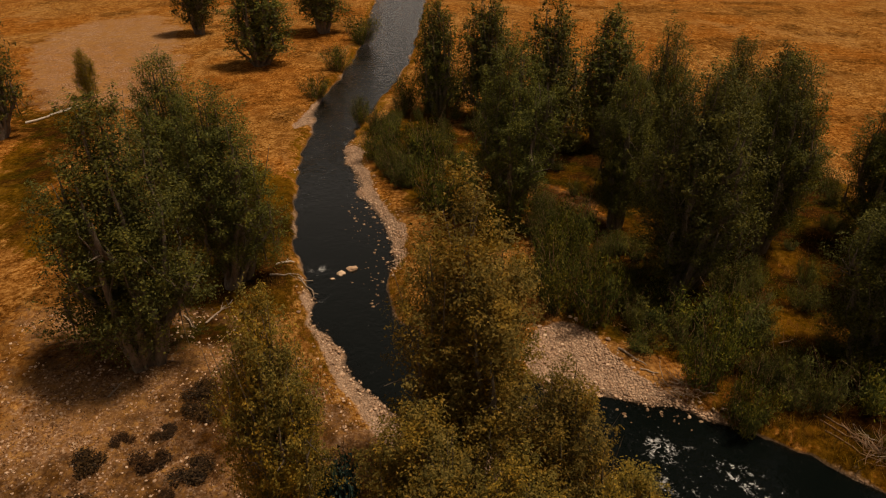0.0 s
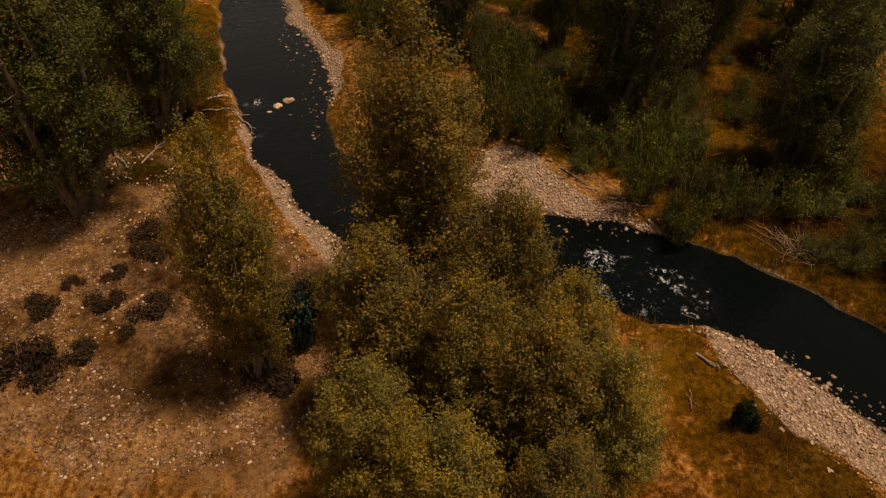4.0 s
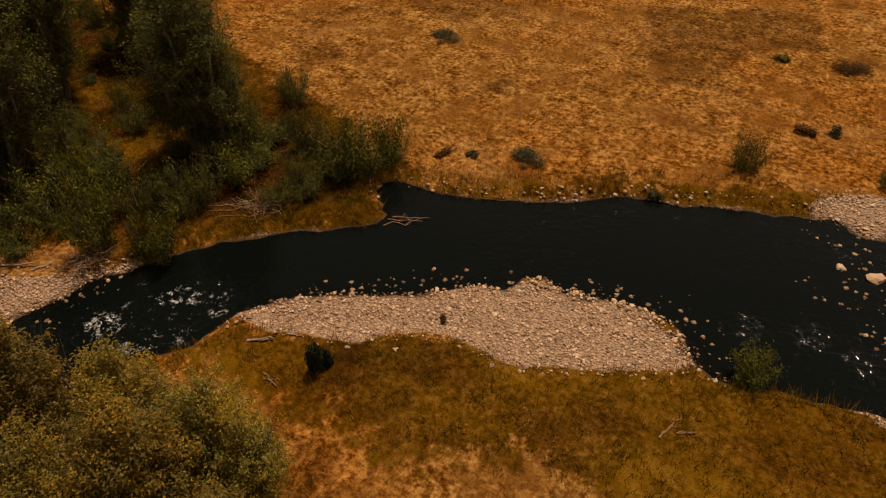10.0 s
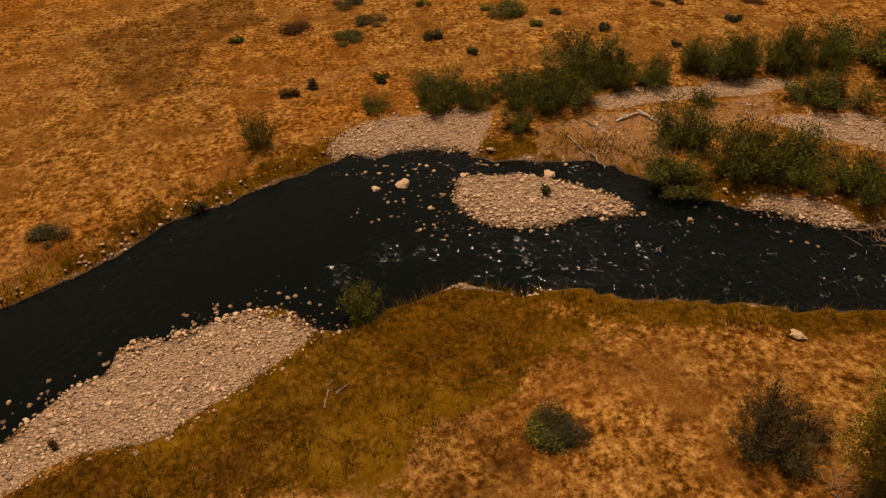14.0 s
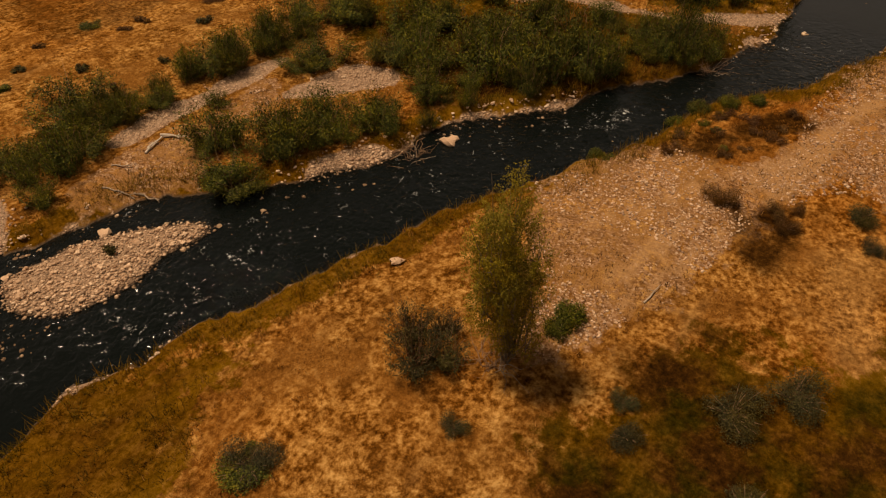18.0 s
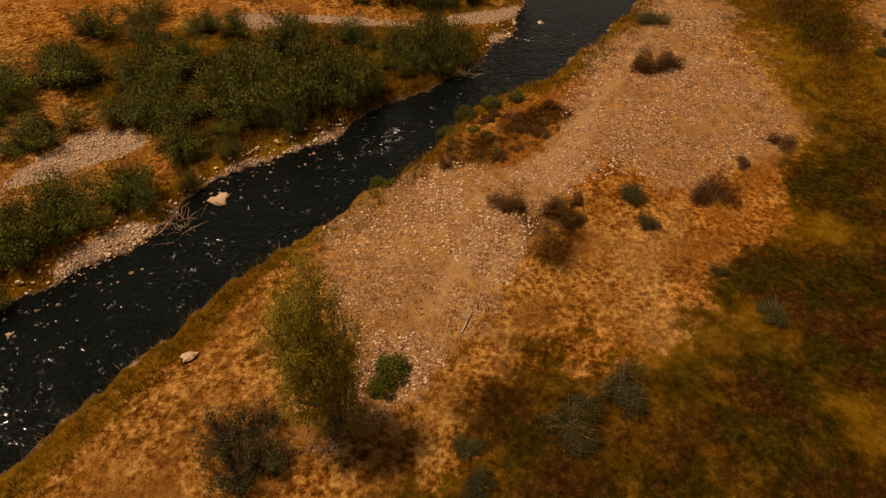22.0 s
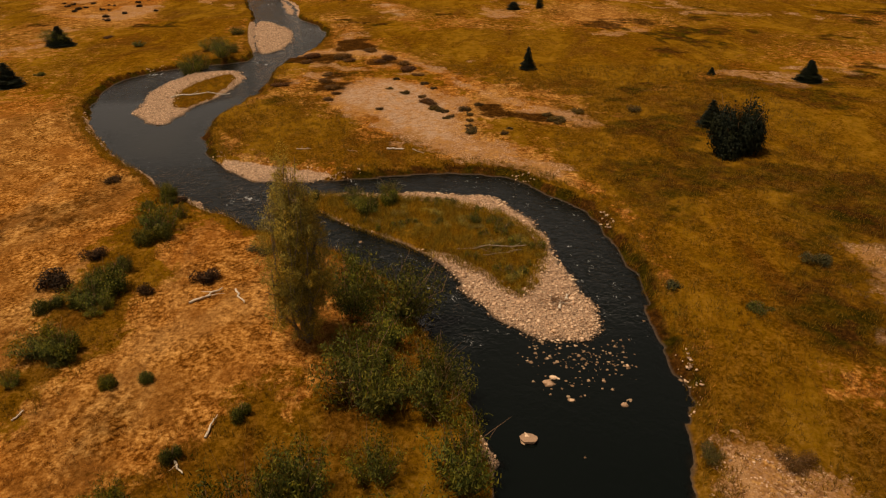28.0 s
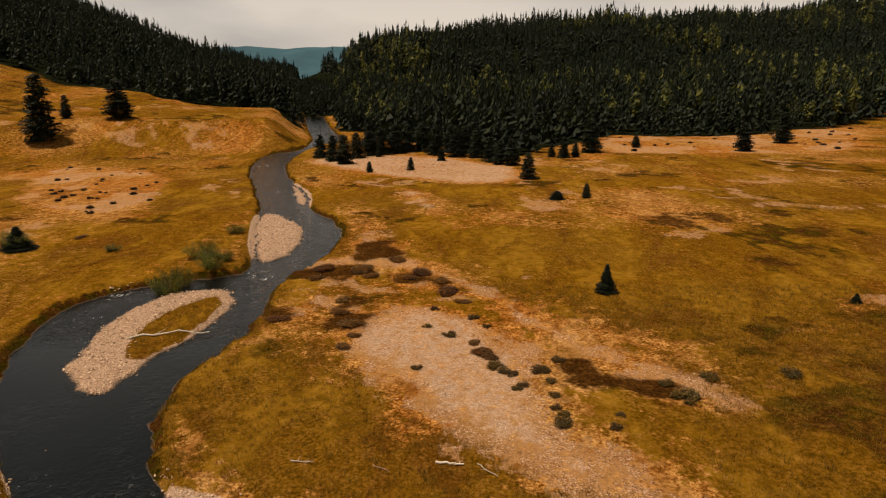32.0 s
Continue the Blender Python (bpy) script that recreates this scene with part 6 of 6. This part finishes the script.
place([willow(k, 3400, bare=7) for k in (51, 52, 53, 54)],
      off_gravel(thicket(WILLOW_BAND, 0.15, 3, (1.0, 2.8)) + thicket(WILLOW_SHORE, 0.25, 10, (0.9, 2.0)) + thicket(GREEN_STRIP, 0.14, 11, (0.6, 1.3)) + thicket(WILLOW_LOW, 0.16, 4, (1.2, 2.3)) + thicket(WILLOW_NEAR, 0.045, 5, (1.0, 2.2))
      + thicket(WILLOW_TONGUE, 0.06, 6, (1.0, 2.2)) + thicket(WILLOW_BACK, 0.2, 7, (1.2, 2.4)) + thicket(WILLOW_MID, 0.3, 8, (1.2, 2.4)) + thicket(WILLOW_ROW, 0.8, 14, (1.0, 2.3))), 2.4, 2.7, 15)
for ob in place([willow(k, 3200, LEAF_DARK, bare=6) for k in (26, 27, 28)], thicket(THICKET_A, 0.26, 1, (1.0, 2.8)) + thicket(THICKET_B, 0.2, 2, (1.2, 2.8)) + thicket(FLOOR_WOODS, 0.085, 13, (1.0, 2.6)), 2.4, 2.9, 14):
    ob.name = "woodland_shrub"
    tagged(ob, "dark green leafy shrub under the cottonwoods", "shrub", "shrubs under the cottonwoods")
def in_west(q):
    """Whether a row lies on the stony soil south of the stream."""
    return -27 < q[0] < -15 and q[1] < -4


place([low_shrub(k, LEAF_UMBER, "dry dark brown shrub on stony soil", 1500, 0.042) for k in (77, 78)], [(x, y, 0.8 * h, w) for x, y, h, w in BROWN_SHRUBS + [q for q in SHRUBS if in_west(q)]], 0.62, 1.15, 24)
SAGE_TEXT, RUST_TEXT, GREEN_TEXT = "low grey-green sagebrush on dry grass", "low rust-brown dry shrub on bare soil", "low dark green shrub on the meadow"
place([low_shrub(31, LEAF_SAGE, SAGE_TEXT), low_shrub(32, LEAF_SAGE, SAGE_TEXT), low_shrub(33, LEAF_RUST, RUST_TEXT), low_shrub(34, LEAF_WILLOW, GREEN_TEXT)],
      [q for q in SHRUBS if q[3] < 1.7 and not in_west(q)], 0.6, 1.2, 9)
place([low_shrub(38, LEAF_RUST, "broad rust-brown brush on bare soil", 2200, 0.028), low_shrub(39, LEAF_WILLOW, "broad olive brush on bare soil", 2200, 0.028)],
      [(a, b, c * 0.4, d) for a, b, c, d in thicket(RUST_TRACK, 0.8, 9, (0.5, 1.4))], 0.6, 1.2, 16, lambda i: i % 4 == 3)
place([low_shrub(35, LEAF_SAGE, "broad grey-green sagebrush clump on dry grass", 3000, 0.026), low_shrub(36, LEAF_WILLOW, "broad dark green shrub on the meadow", 3000, 0.027),
       low_shrub(37, LEAF_RUST, "broad rust-brown brush on bare soil", 2800, 0.026)],
      [(x, y, 0.68 * h, w) for x, y, h, w in SHRUBS if w >= 1.7 and not in_west((x, y))], 0.6, 1.2, 13, lambda i: (0, 1, 0, 1, 2)[i % 5])
place([low_shrub(k, LEAF_SAGE, "rounded grey-green sagebrush on dry grass", 8000, 0.014) for k in (61, 62)], SAGE_NEAR, 0.62, 1.15, 17)
place([low_shrub(k, LEAF_RUST, "rust-brown dead brush on pale soil", 7000, 0.015) for k in (63, 64)], RUST_NEAR, 0.62, 1.15, 18)
place([low_shrub(k, LEAF_WILLOW, "small dark green shrub on the grassy bank", 3600, 0.028) for k in (65, 66)], GREEN_NEAR_SHRUBS + HEDGE_SHRUBS, 0.62, 1.15, 19)
for ob in place([willow(k, 3000, LEAF_SAGE, bare=34) for k in (67, 68)], GREY_NEAR, 2.4, 2.7, 20):
    ob.name = "grey_shrub"
    tagged(ob, "half-bare grey-green shrub of fanned stems beside the young tree", "shrub", "half-bare shrubs")
place([low_shrub(k, LEAF_DUSK, "low brownish olive sagebrush on the gravel flat", 1600, 0.040) for k in (73, 74)], FLAT_SAGE, 0.62, 1.15, 22)


def strewn(edge, count, seed, size):
    """Rows for shrubs strewn over a patch, none on the river."""
    rs, rows = np.random.RandomState(seed), []
    lo, hi = np.min(edge, axis=0), np.max(edge, axis=0)
    while len(rows) < count:
        x, y = rs.uniform(lo, hi)
        if inside(edge, np.array([x]), np.array([y]))[0] > 1:
            w = rs.uniform(*size)
            rows.append((x, y, 0.45 * w, w))
    return rows


place([low_shrub(k, LEAF_UMBER, "dry red-brown shrub on bare soil below the forest", 500, 0.075) for k in (83, 84)], strewn(SOIL_FOREST_FOOT, 44, 85, (0.9, 2.2)), 0.62, 1.15, 28)
place([low_shrub(k, LEAF_UMBER, "dry brown shrub on bare soil below the bench", 500, 0.07) for k in (86, 87)], strewn(SOIL_BENCH_FOOT, 30, 88, (0.7, 1.7)), 0.62, 1.15, 29)
place([low_shrub(k, LEAF_RUST, "spreading rust-brown brush on the gravel flat", 1600, 0.042) for k in (75, 76)], FLAT_RUST, 0.62, 1.15, 23)
place([low_shrub(71, LEAF_OLIVE, "low olive tussock on the grassy island", 900, 0.034), low_shrub(72, LEAF_WILLOW, "low dark green tussock on the grassy island", 900, 0.034)],
      [(a, b, 0.5 * c, d) for a, b, c, d in thicket(GREEN_ISLE, 0.6, 12, (0.6, 1.5))], 0.6, 1.2, 21)
place([spruce(41, NEEDLE, taper=0.45), spruce(42, NEEDLE, taper=0.5), spruce(43, NEEDLE, taper=0.55)], [q for q in SPRUCES if q[0] > 150], 10, 3.6, 10, thin=1.18)
place([spruce(44, NEEDLE, 26, 14, 0.13, 5), spruce(46, NEEDLE, 26, 14, 0.13, 5)], [q for q in SPRUCES if q[0] <= 150], 9.6, 3.5, 11)
for ob in place([low_shrub(47, NEEDLE, "broad rounded dark spruce on the meadow", 14000, 0.022)], [(90.7, -14.5, 4.4, 5)], 0.56, 1.15, 27):
    ob.name = "rounded_spruce"
    tagged(ob, "broad rounded dark spruce standing on the meadow", "tree", "single spruces on the meadow")
for ob in place([low_shrub(45, NEEDLE_BLUE, "dense blue-green juniper bush on gravelly soil", 2400, 0.04)], JUNIPERS, 0.6, 1.2, 12):
    ob.name = "juniper_bush"
    tagged(ob, "dense blue-green juniper bush on gravelly soil", "bush", "junipers")


# ------------------------------------------------------------------ forests on the hills
def forest(name, keep, count, seed, mat, label, leafy=False, tall=(6, 15), box=(200, 900, -420, 120)):
    rs = np.random.RandomState(seed)
    x, y = rs.uniform(*box[:2], count * 9), rs.uniform(*box[2:], count * 9)
    far = np.hypot(x - 58, y - 14)
    ok = keep(x, y) & (rs.rand(len(x)) < np.clip(560 / far, 0.35, 1.0))
    x, y = x[ok][:count], y[ok][:count]
    z, n = ground_height(x, y), len(x)
    h = rs.uniform(*tall, n) * (0.85 + 0.32 * rough(x, y, 22, 13))
    w = h * (rs.uniform(0.15, 0.22, n) if leafy else rs.uniform(0.13, 0.20, n))
    m = 30 if leafy else 42
    lev = np.sort(rs.uniform(0.03, 0.98, (n, m)), axis=1)
    if leafy:
        lev = 0.25 + 0.75 * lev
        prof = np.sqrt(np.clip(1 - ((lev - 0.62) / 0.40) ** 2, 0.02, 1))
    else:
        prof = (1.02 - lev) ** 0.65
    ang = np.arange(m)[None] * 2.4 + rs.uniform(0, 6.3, (n, 1)) + rs.uniform(-0.4, 0.4, (n, m))
    rad = w[:, None] * prof * rs.uniform(0.7, 1.25, (n, m))
    wide = rs.uniform(0.22, 0.5, (n, m))
    up, droop = lev * h[:, None], rs.uniform(0.05, 0.12, (n, m)) * h[:, None]
    inner = np.stack([x[:, None] + 0 * rad, y[:, None] + 0 * rad, z[:, None] + up + droop], -1)
    one, two = (np.stack([x[:, None] + rad * np.cos(ang + k * wide), y[:, None] + rad * np.sin(ang + k * wide),
                          z[:, None] + up - 0.5 * droop + k * 0.2 * droop], -1) for k in (-1, 1))
    v = np.stack([inner, one, two], 2).reshape(-1, 3)
    q = np.arange(len(v)).reshape(-1, 3)
    tagged(new(name, mesh_of(name, v, q, mat)), label, "forest", kind="stuff")


forest("spruce_forest", south_wood, 8200, 3, NEEDLE, "dark spruce forest on the southern hillside", tall=(10, 23))
forest("spruce_forest", north_wood, 6200, 4, NEEDLE, "dark spruce forest on the northern hillside", tall=(9, 20), box=(280, 1000, 50, 460))
forest("spruce_forest", valley_wood, 800, 6, NEEDLE, "dark spruces closing the valley floor", tall=(9, 19), box=(318, 900, 20, 250))
forest("aspen_grove", lambda x, y: south_wood(x, y) & (rough(x, y, 80, 8) > 0.12) & (x > 320), 2600, 5, LEAF_ASPEN,
       "pale green aspens among the spruces", True, tall=(9, 17))


def far_ridge():
    x = np.linspace(-900, 1500, 60)
    k = np.linspace(0, 1, 5)
    crest = 115 + 26 * np.sin(x / 210) + 14 * np.sin(x / 83 + 1) + 8 * rough(x, x * 0, 60, 9)
    v = np.stack([np.full((5, 60), 3000) - 500 * (1 - k)[:, None], np.tile(x, (5, 1)) + 500, k[:, None] * crest[None] - 5], -1).reshape(-1, 3)
    i = (np.arange(4)[:, None] * 60 + np.arange(59)).ravel()
    # the blue of the distant air is put into the ridge's base colour
    m = Nodes("hazy_far_wood")
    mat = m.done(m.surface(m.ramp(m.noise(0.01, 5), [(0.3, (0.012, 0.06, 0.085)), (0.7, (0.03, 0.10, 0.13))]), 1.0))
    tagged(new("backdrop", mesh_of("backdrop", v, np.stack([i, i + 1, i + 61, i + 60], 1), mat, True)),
           "wooded ridge in the distance, blue-green with painted haze", "ridge", kind="structure")


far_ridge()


# ------------------------------------------------------------------ stones
def stone_shape(seed, flat=0.52):
    """A rounded river stone, one metre across, of 80 triangles."""
    rs = np.random.RandomState(seed)
    bm = bmesh.new()
    bmesh.ops.create_icosphere(bm, subdivisions=2, radius=0.5)
    f = rs.normal(0, 1, (3, 3))
    for v in bm.verts:
        c = v.co
        k = 1 + 0.20 * math.sin(5 * c.dot(Vector(f[0])) + seed) + 0.20 * math.sin(4 * c.dot(Vector(f[1]))) + 0.10 * math.sin(9 * c.dot(Vector(f[2])))
        v.co = Vector((c.x * k, c.y * k * 0.85, c.z * k * flat))
    me = bpy.data.meshes.new("stone")
    bm.to_mesh(me)
    bm.free()
    me.materials.append(STONE)
    return me


STONES = [stone_shape(k) for k in range(6)]
ICO = bmesh.new()
bmesh.ops.create_icosphere(ICO, subdivisions=1, radius=0.5)
ICO_V = np.array([v.co[:] for v in ICO.verts])
ICO_F = np.array([[v.index for v in q.verts] for q in ICO.faces])
ICO.free()

rs = np.random.RandomState(77)
for x, y, size in BOULDERS:
    ob = new("boulder", STONES[rs.randint(6)])
    ob.matrix_basis = pose(x, y, max(height_at(x, y), WATER - 0.12) + size * 0.14, rs.uniform(-12, 12), rs.uniform(-12, 12), rs.uniform(0, 360)) @ Matrix.Scale(size, 4)
    tagged(ob, "pale pinkish-grey boulder in the shallow stream", "boulder", "boulders in the stream")


def scatter(poly, density, sizes, seed, margin=0.3, edge=0.0):
    """Places on an outline's inside, with sizes: many small, few large."""
    rs = np.random.RandomState(seed)
    p = np.asarray(poly)
    lo, hi = p.min(0) - margin, p.max(0) + margin
    n = int(np.prod(hi - lo) * density)
    x, y = rs.uniform(lo[0], hi[0], n), rs.uniform(lo[1], hi[1], n)
    d = inside(p, x, y, 4.0)
    ok = (d > -margin) & (rs.rand(n) < np.where(d < 0, 0.35, 1.0)) & (most(ISLE_GRASS, x, y, 2.0) < 0.1 * rs.normal(0, 3, n))
    x, y = x[ok], y[ok]
    s = sizes[0] + (sizes[1] - sizes[0]) * rs.rand(len(x)) ** 2.6
    return x, y, s


def stone_heap(name, x, y, s, seed, label, lift=0.18):
    """Many stones as one object."""
    rs = np.random.RandomState(seed)
    n = len(x)
    z = ground_height(x, y) + s * lift
    a = rs.uniform(0, 2 * np.pi, n)
    sc = s[:, None] * np.stack([rs.uniform(0.8, 1.25, n), rs.uniform(0.65, 1.0, n), rs.uniform(0.45, 0.75, n)], 1)
    v = ICO_V[None] * sc[:, None] * rs.uniform(0.62, 1.3, (n, len(ICO_V), 1))
    c, q = np.cos(a)[:, None], np.sin(a)[:, None]
    v = np.stack([v[..., 0] * c - v[..., 1] * q + x[:, None], v[..., 0] * q + v[..., 1] * c + y[:, None], v[..., 2] + z[:, None]], -1)
    fc = (ICO_F[None] + (np.arange(n) * len(ICO_V))[:, None, None]).reshape(-1, 3)
    return tagged(new(name, mesh_of(name, v.reshape(-1, 3), fc, STONE)), label, "gravel", kind="stuff")


def gravel_bar(poly, density, sizes, seed, label, cobbles=0, margin=0.4):
    x, y, s = scatter(poly, density, sizes, seed, margin)
    bar = stone_heap("gravel_bar", x, y, s, seed, label)
    if cobbles:
        rs = np.random.RandomState(seed + 500)
        x, y, s = scatter(poly, cobbles * 4 / max(1.0, np.prod(np.ptp(np.asarray(poly), axis=0))), (sizes[1] * 0.8, sizes[1] * 1.45), seed + 900, 0.9)
        z = ground_height(x, y)
        for k in range(min(cobbles, len(x))):
            ob = part("cobble", STONES[rs.randint(6)], bar)
            ob.matrix_basis = pose(x[k], y[k], z[k] + s[k] * 0.15, 0, 0, rs.uniform(0, 360)) @ Matrix.Scale(s[k], 4)


PALE = "pale pinkish cobbles and gravel at the water's edge"
gravel_bar(ISLES[0], 50, (0.06, 0.22), 101, "pale cobble island in the stream", 70)
gravel_bar(ISLES[1], 42, (0.06, 0.22), 102, "pale cobble bar round a grassy island", 80)
gravel_bar(ISLES[2], 11, (0.1, 0.27), 103, PALE)
gravel_bar(ISLES[3], 6, (0.12, 0.32), 104, PALE)
for k, (q, den, cob) in enumerate(zip(SHORES, (60, 40, 14, 12, 22, 26, 22, 12, 12, 14, 14, 20, 8, 8, 10), (90, 40, 30, 20, 30, 40, 40, 0, 0, 0, 0, 20, 0, 0, 30))):
    if den:
        gravel_bar(q, den, (0.06, 0.20) if k else (0.05, 0.17), 110 + k, PALE, cob)


RIFFLES = [rounded(q) for q in (RIFFLE_POINT, RIFFLE_LONG, RIFFLE_ISLE, RIFFLE_EDGE, RIFFLE_BEND, RIFFLE_STREAM, RIFFLE_WEST, RIFFLE_TAIL, RIFFLE_NORTH, RIFFLE_BANK)]
for k, q in enumerate(RIFFLES):
    rs = np.random.RandomState(300 + k)
    x, y, s = scatter(q, {8: 3.0, 4: 15.0, 7: 15.0}.get(k, 10.0), (0.06, 0.24), 310 + k, 0.55)
    sink = np.maximum(ground_height(x, y), WATER - 0.02 - 0.30 * s * rs.rand(len(x)))
    stream = new("riffle_stones")
    tagged(stream, "wet pale cobbles breaking the surface of the stream", "stones", "stones in the riffles")
    stream.location = (float(x.mean()), float(y.mean()), WATER)
    for i in range(min(len(x), 280)):
        ob = part("cobble", STONES[rs.randint(6)], stream)
        ob.matrix_basis = pose(x[i] - stream.location.x, y[i] - stream.location.y, sink[i] + 0.12 * s[i] - WATER, 0, 0, rs.uniform(0, 360)) @ Matrix.Scale(s[i], 4)


def edge_stones(seed):
    """Stones strewn along the water's edge."""
    rs = np.random.RandomState(seed)
    x, y = rs.uniform(-60, 130, 200000), rs.uniform(-22, 55, 200000)
    d = inside(RIVER, x, y, 2.0) + 0.2 * rough(x, y, 2.2, 21, 3)
    ok = (d > -0.75) & (d < 0.15) & ((most(SHORES, x, y, 3.0) > -1.5) | (most(ISLES, x, y, 3.0) > -1.0) | (rough(x, y, 5, 83) > 0.45) | ((x > -18) & (x < 1) & (y > 20)))
    x, y = x[ok][:6500], y[ok][:6500]
    s = 0.06 + 0.18 * rs.rand(len(x)) ** 2.2
    stone_heap("bank_stones", x, y, s, seed, "small pale stones along the water's edge", 0.2)


edge_stones(350)


def field_stones(polys, count, seed):
    """Loose pale stones on bare soil."""
    rs = np.random.RandomState(seed)
    xs, ys = [], []
    for p in polys:
        q = rs.uniform(p.min(0), p.max(0), (count, 2))
        ok = (inside(p, q[:, 0], q[:, 1]) > 0) & (rough(q[:, 0], q[:, 1], 3.5, 45) > -0.1) & (inside(RIVER, q[:, 0], q[:, 1]) < -0.5)
        xs.append(q[ok, 0])
        ys.append(q[ok, 1])
    x, y = np.concatenate(xs), np.concatenate(ys)
    stone_heap("field_stones", x, y, 0.045 + 0.13 * rs.rand(len(x)) ** 3, seed, "loose pale stones strewn on bare soil", 0.12)


field_stones([SOILS[2], SOILS[1], SOILS[0], SOILS[4]], 9000, 360)


def driftwood(rows, seed):
    rs = np.random.RandomState(seed)
    for x0, y0, x1, y1, r in rows:
        long = math.hypot(x1 - x0, y1 - y0)
        thick = min(r * 0.36, long * 0.045 + 0.015)
        n = 7
        p = bent(rs, (x0, y0, 0), (x1, y1, 0), n, 0.10)
        p[:, 2] = ground_height(p[:, 0], p[:, 1])
        p[:, 2] = np.maximum(p[:, 2], WATER) + thick * 0.8 + np.linspace(0, rs.uniform(0, 0.12) * long, n)
        base = p.mean(0) * np.array([1, 1, 0]) + np.array([0, 0, p[0, 2]])
        log = new("driftwood_log")
        log.location = base
        mat = BLEACHED if r > 0.17 else DEAD_WOOD if r > 0.1 else BRUSH_WOOD
        v, q = tube(p - base, np.linspace(thick, thick * 0.45, n), 7)
        part("stem", mesh_of("stem", v, q, mat, True), log)
        twigs = []
        for _ in range(rs.randint(1, 4)):
            k = rs.randint(2, n - 1)
            d = rs.normal(0, 1, 3) * np.array([1, 1, 0.4]) * long * 0.16 + (p[-1] - p[0]) * 0.12
            d[2] = abs(d[2])
            twigs.append(tube(bent(rs, p[k] - base, p[k] - base + d, 4), np.linspace(thick * 0.45, thick * 0.12, 4), 5))
        for v, q in twigs:
            part("branch", mesh_of("branch", v, q, mat, True), log)
        tagged(log, "bleached fallen branch lying on the ground", "driftwood", "fallen branches")


driftwood(STICKS, 61)


def brush_pile(x, y, seed, wide=1.6):
    """A heap of dead, grey-brown branches."""
    rs = np.random.RandomState(seed)
    heap = new("brush_pile")
    heap.location = (x, y, height_at(x, y))
    for k in range(40):
        a, r = rs.uniform(0, 2 * np.pi), wide * rs.uniform(0.3, 1.0)
        foot = rs.normal(0, 0.25, 3) * np.array([1, 1, 0])
        p = bent(rs, foot, foot + np.array([r * np.cos(a), r * np.sin(a), rs.uniform(0.05, 0.85)]), 5, 0.2)
        part("branch", mesh_of("branch", *tube(p, np.linspace(0.022, 0.005, 5), 4), BRUSH_WOOD if k % 5 else DEAD_WOOD, True), heap)
    tagged(heap, "heap of dead bare branches on the stream bank", "brush", "heaps of dead brush")


for k, (x0, y0, x1, y1, _) in enumerate(BRUSH):
    brush_pile((x0 + x1) / 2, (y0 + y1) / 2, 400 + k)


# ------------------------------------------------------------------ grass
def grass(name, box, count, seed, mat, label, high, keep, spread=0.13, blade=0.015):
    rs = np.random.RandomState(seed)
    x, y = rs.uniform(box[0], box[1], count), rs.uniform(box[2], box[3], count)
    ok = keep(x, y)
    x, y = x[ok], y[ok]
    n, blades = len(x), 7
    z = ground_height(x, y) - 0.03
    x, y, z = (np.repeat(q, blades) for q in (x, y, z))
    m = n * blades
    a, h = rs.uniform(0, 2 * np.pi, m), high * rs.uniform(0.5, 1.3, m)
    foot = np.stack([x + rs.normal(0, spread, m), y + rs.normal(0, spread, m), z], 1)
    side = np.stack([-np.sin(a), np.cos(a), np.zeros(m)], 1) * blade
    tip = foot + np.stack([np.cos(a) * h * 0.7, np.sin(a) * h * 0.7, h], 1)
    v = np.stack([foot - side, foot + side, tip], 1).reshape(-1, 3)
    tagged(new(name, mesh_of(name, v, np.arange(3 * m).reshape(-1, 3), mat)), label, "grass", kind="stuff")


def open_ground(x, y):
    return (inside(RIVER, x, y) < -0.5) & (most(SHORES, x, y, 2.0) < 0.1)


def dry_field(x, y):
    return open_ground(x, y) & (most(SOILS, x, y, 3.0) < 0.3) & (most(DARKS, x, y, 3.0) < 0) & (most(GREENS, x, y, 3.0) < 0.5) & (rough(x, y, 5, 33) > -0.25)


def green_field(x, y):
    return (open_ground(x, y) & (most(GREENS, x, y, 3.0) > -0.6)) | (most(ISLE_GRASS, x, y, 2.0) > -0.1) | \
        ((inside(RIVER, x, y) > -2.2) & (inside(RIVER, x, y) < -0.4) & (most(SHORES, x, y, 2.0) < 0))


grass("dry_grass", (-45, 75, -25, 50), 26000, 71, STRAW, "pale straw-coloured dry meadow grass", 0.20, dry_field)
grass("green_grass", (-40, 125, -25, 52), 62000, 72, BLADE, "olive and yellowing grass by the stream", 0.32, green_field)


def stream_edge(x, y):
    d = inside(RIVER, x, y)
    return (d < -0.25) & (d > -1.5) & (most(SHORES, x, y, 2.0) < -0.2) & (rough(x, y, 6, 35) > -0.35)


grass("bank_grass", (-40, 100, -25, 45), 60000, 73, BLADE, "tall golden-green grass overhanging the stream bank", 0.42, stream_edge)


def bare_soil(x, y):
    return open_ground(x, y) & (most(SOILS, x, y, 3.0) > 0) & (rough(x, y, 4.0, 37, 3) > -0.2)


grass("dry_tufts", (-35, 58, -30, 32), 48000, 74, LEAF_RUST, "small dark brown tufts on pale bare soil", 0.11, bare_soil, 0.09, 0.02)


def isle_grass(x, y):
    return most(ISLE_GRASS, x, y, 2.0) > -0.2


grass("isle_grass", (58, 90, 0, 22), 20000, 75, GOLD_BLADE, "tall olive-gold grass on the gravel island", 0.40, isle_grass)
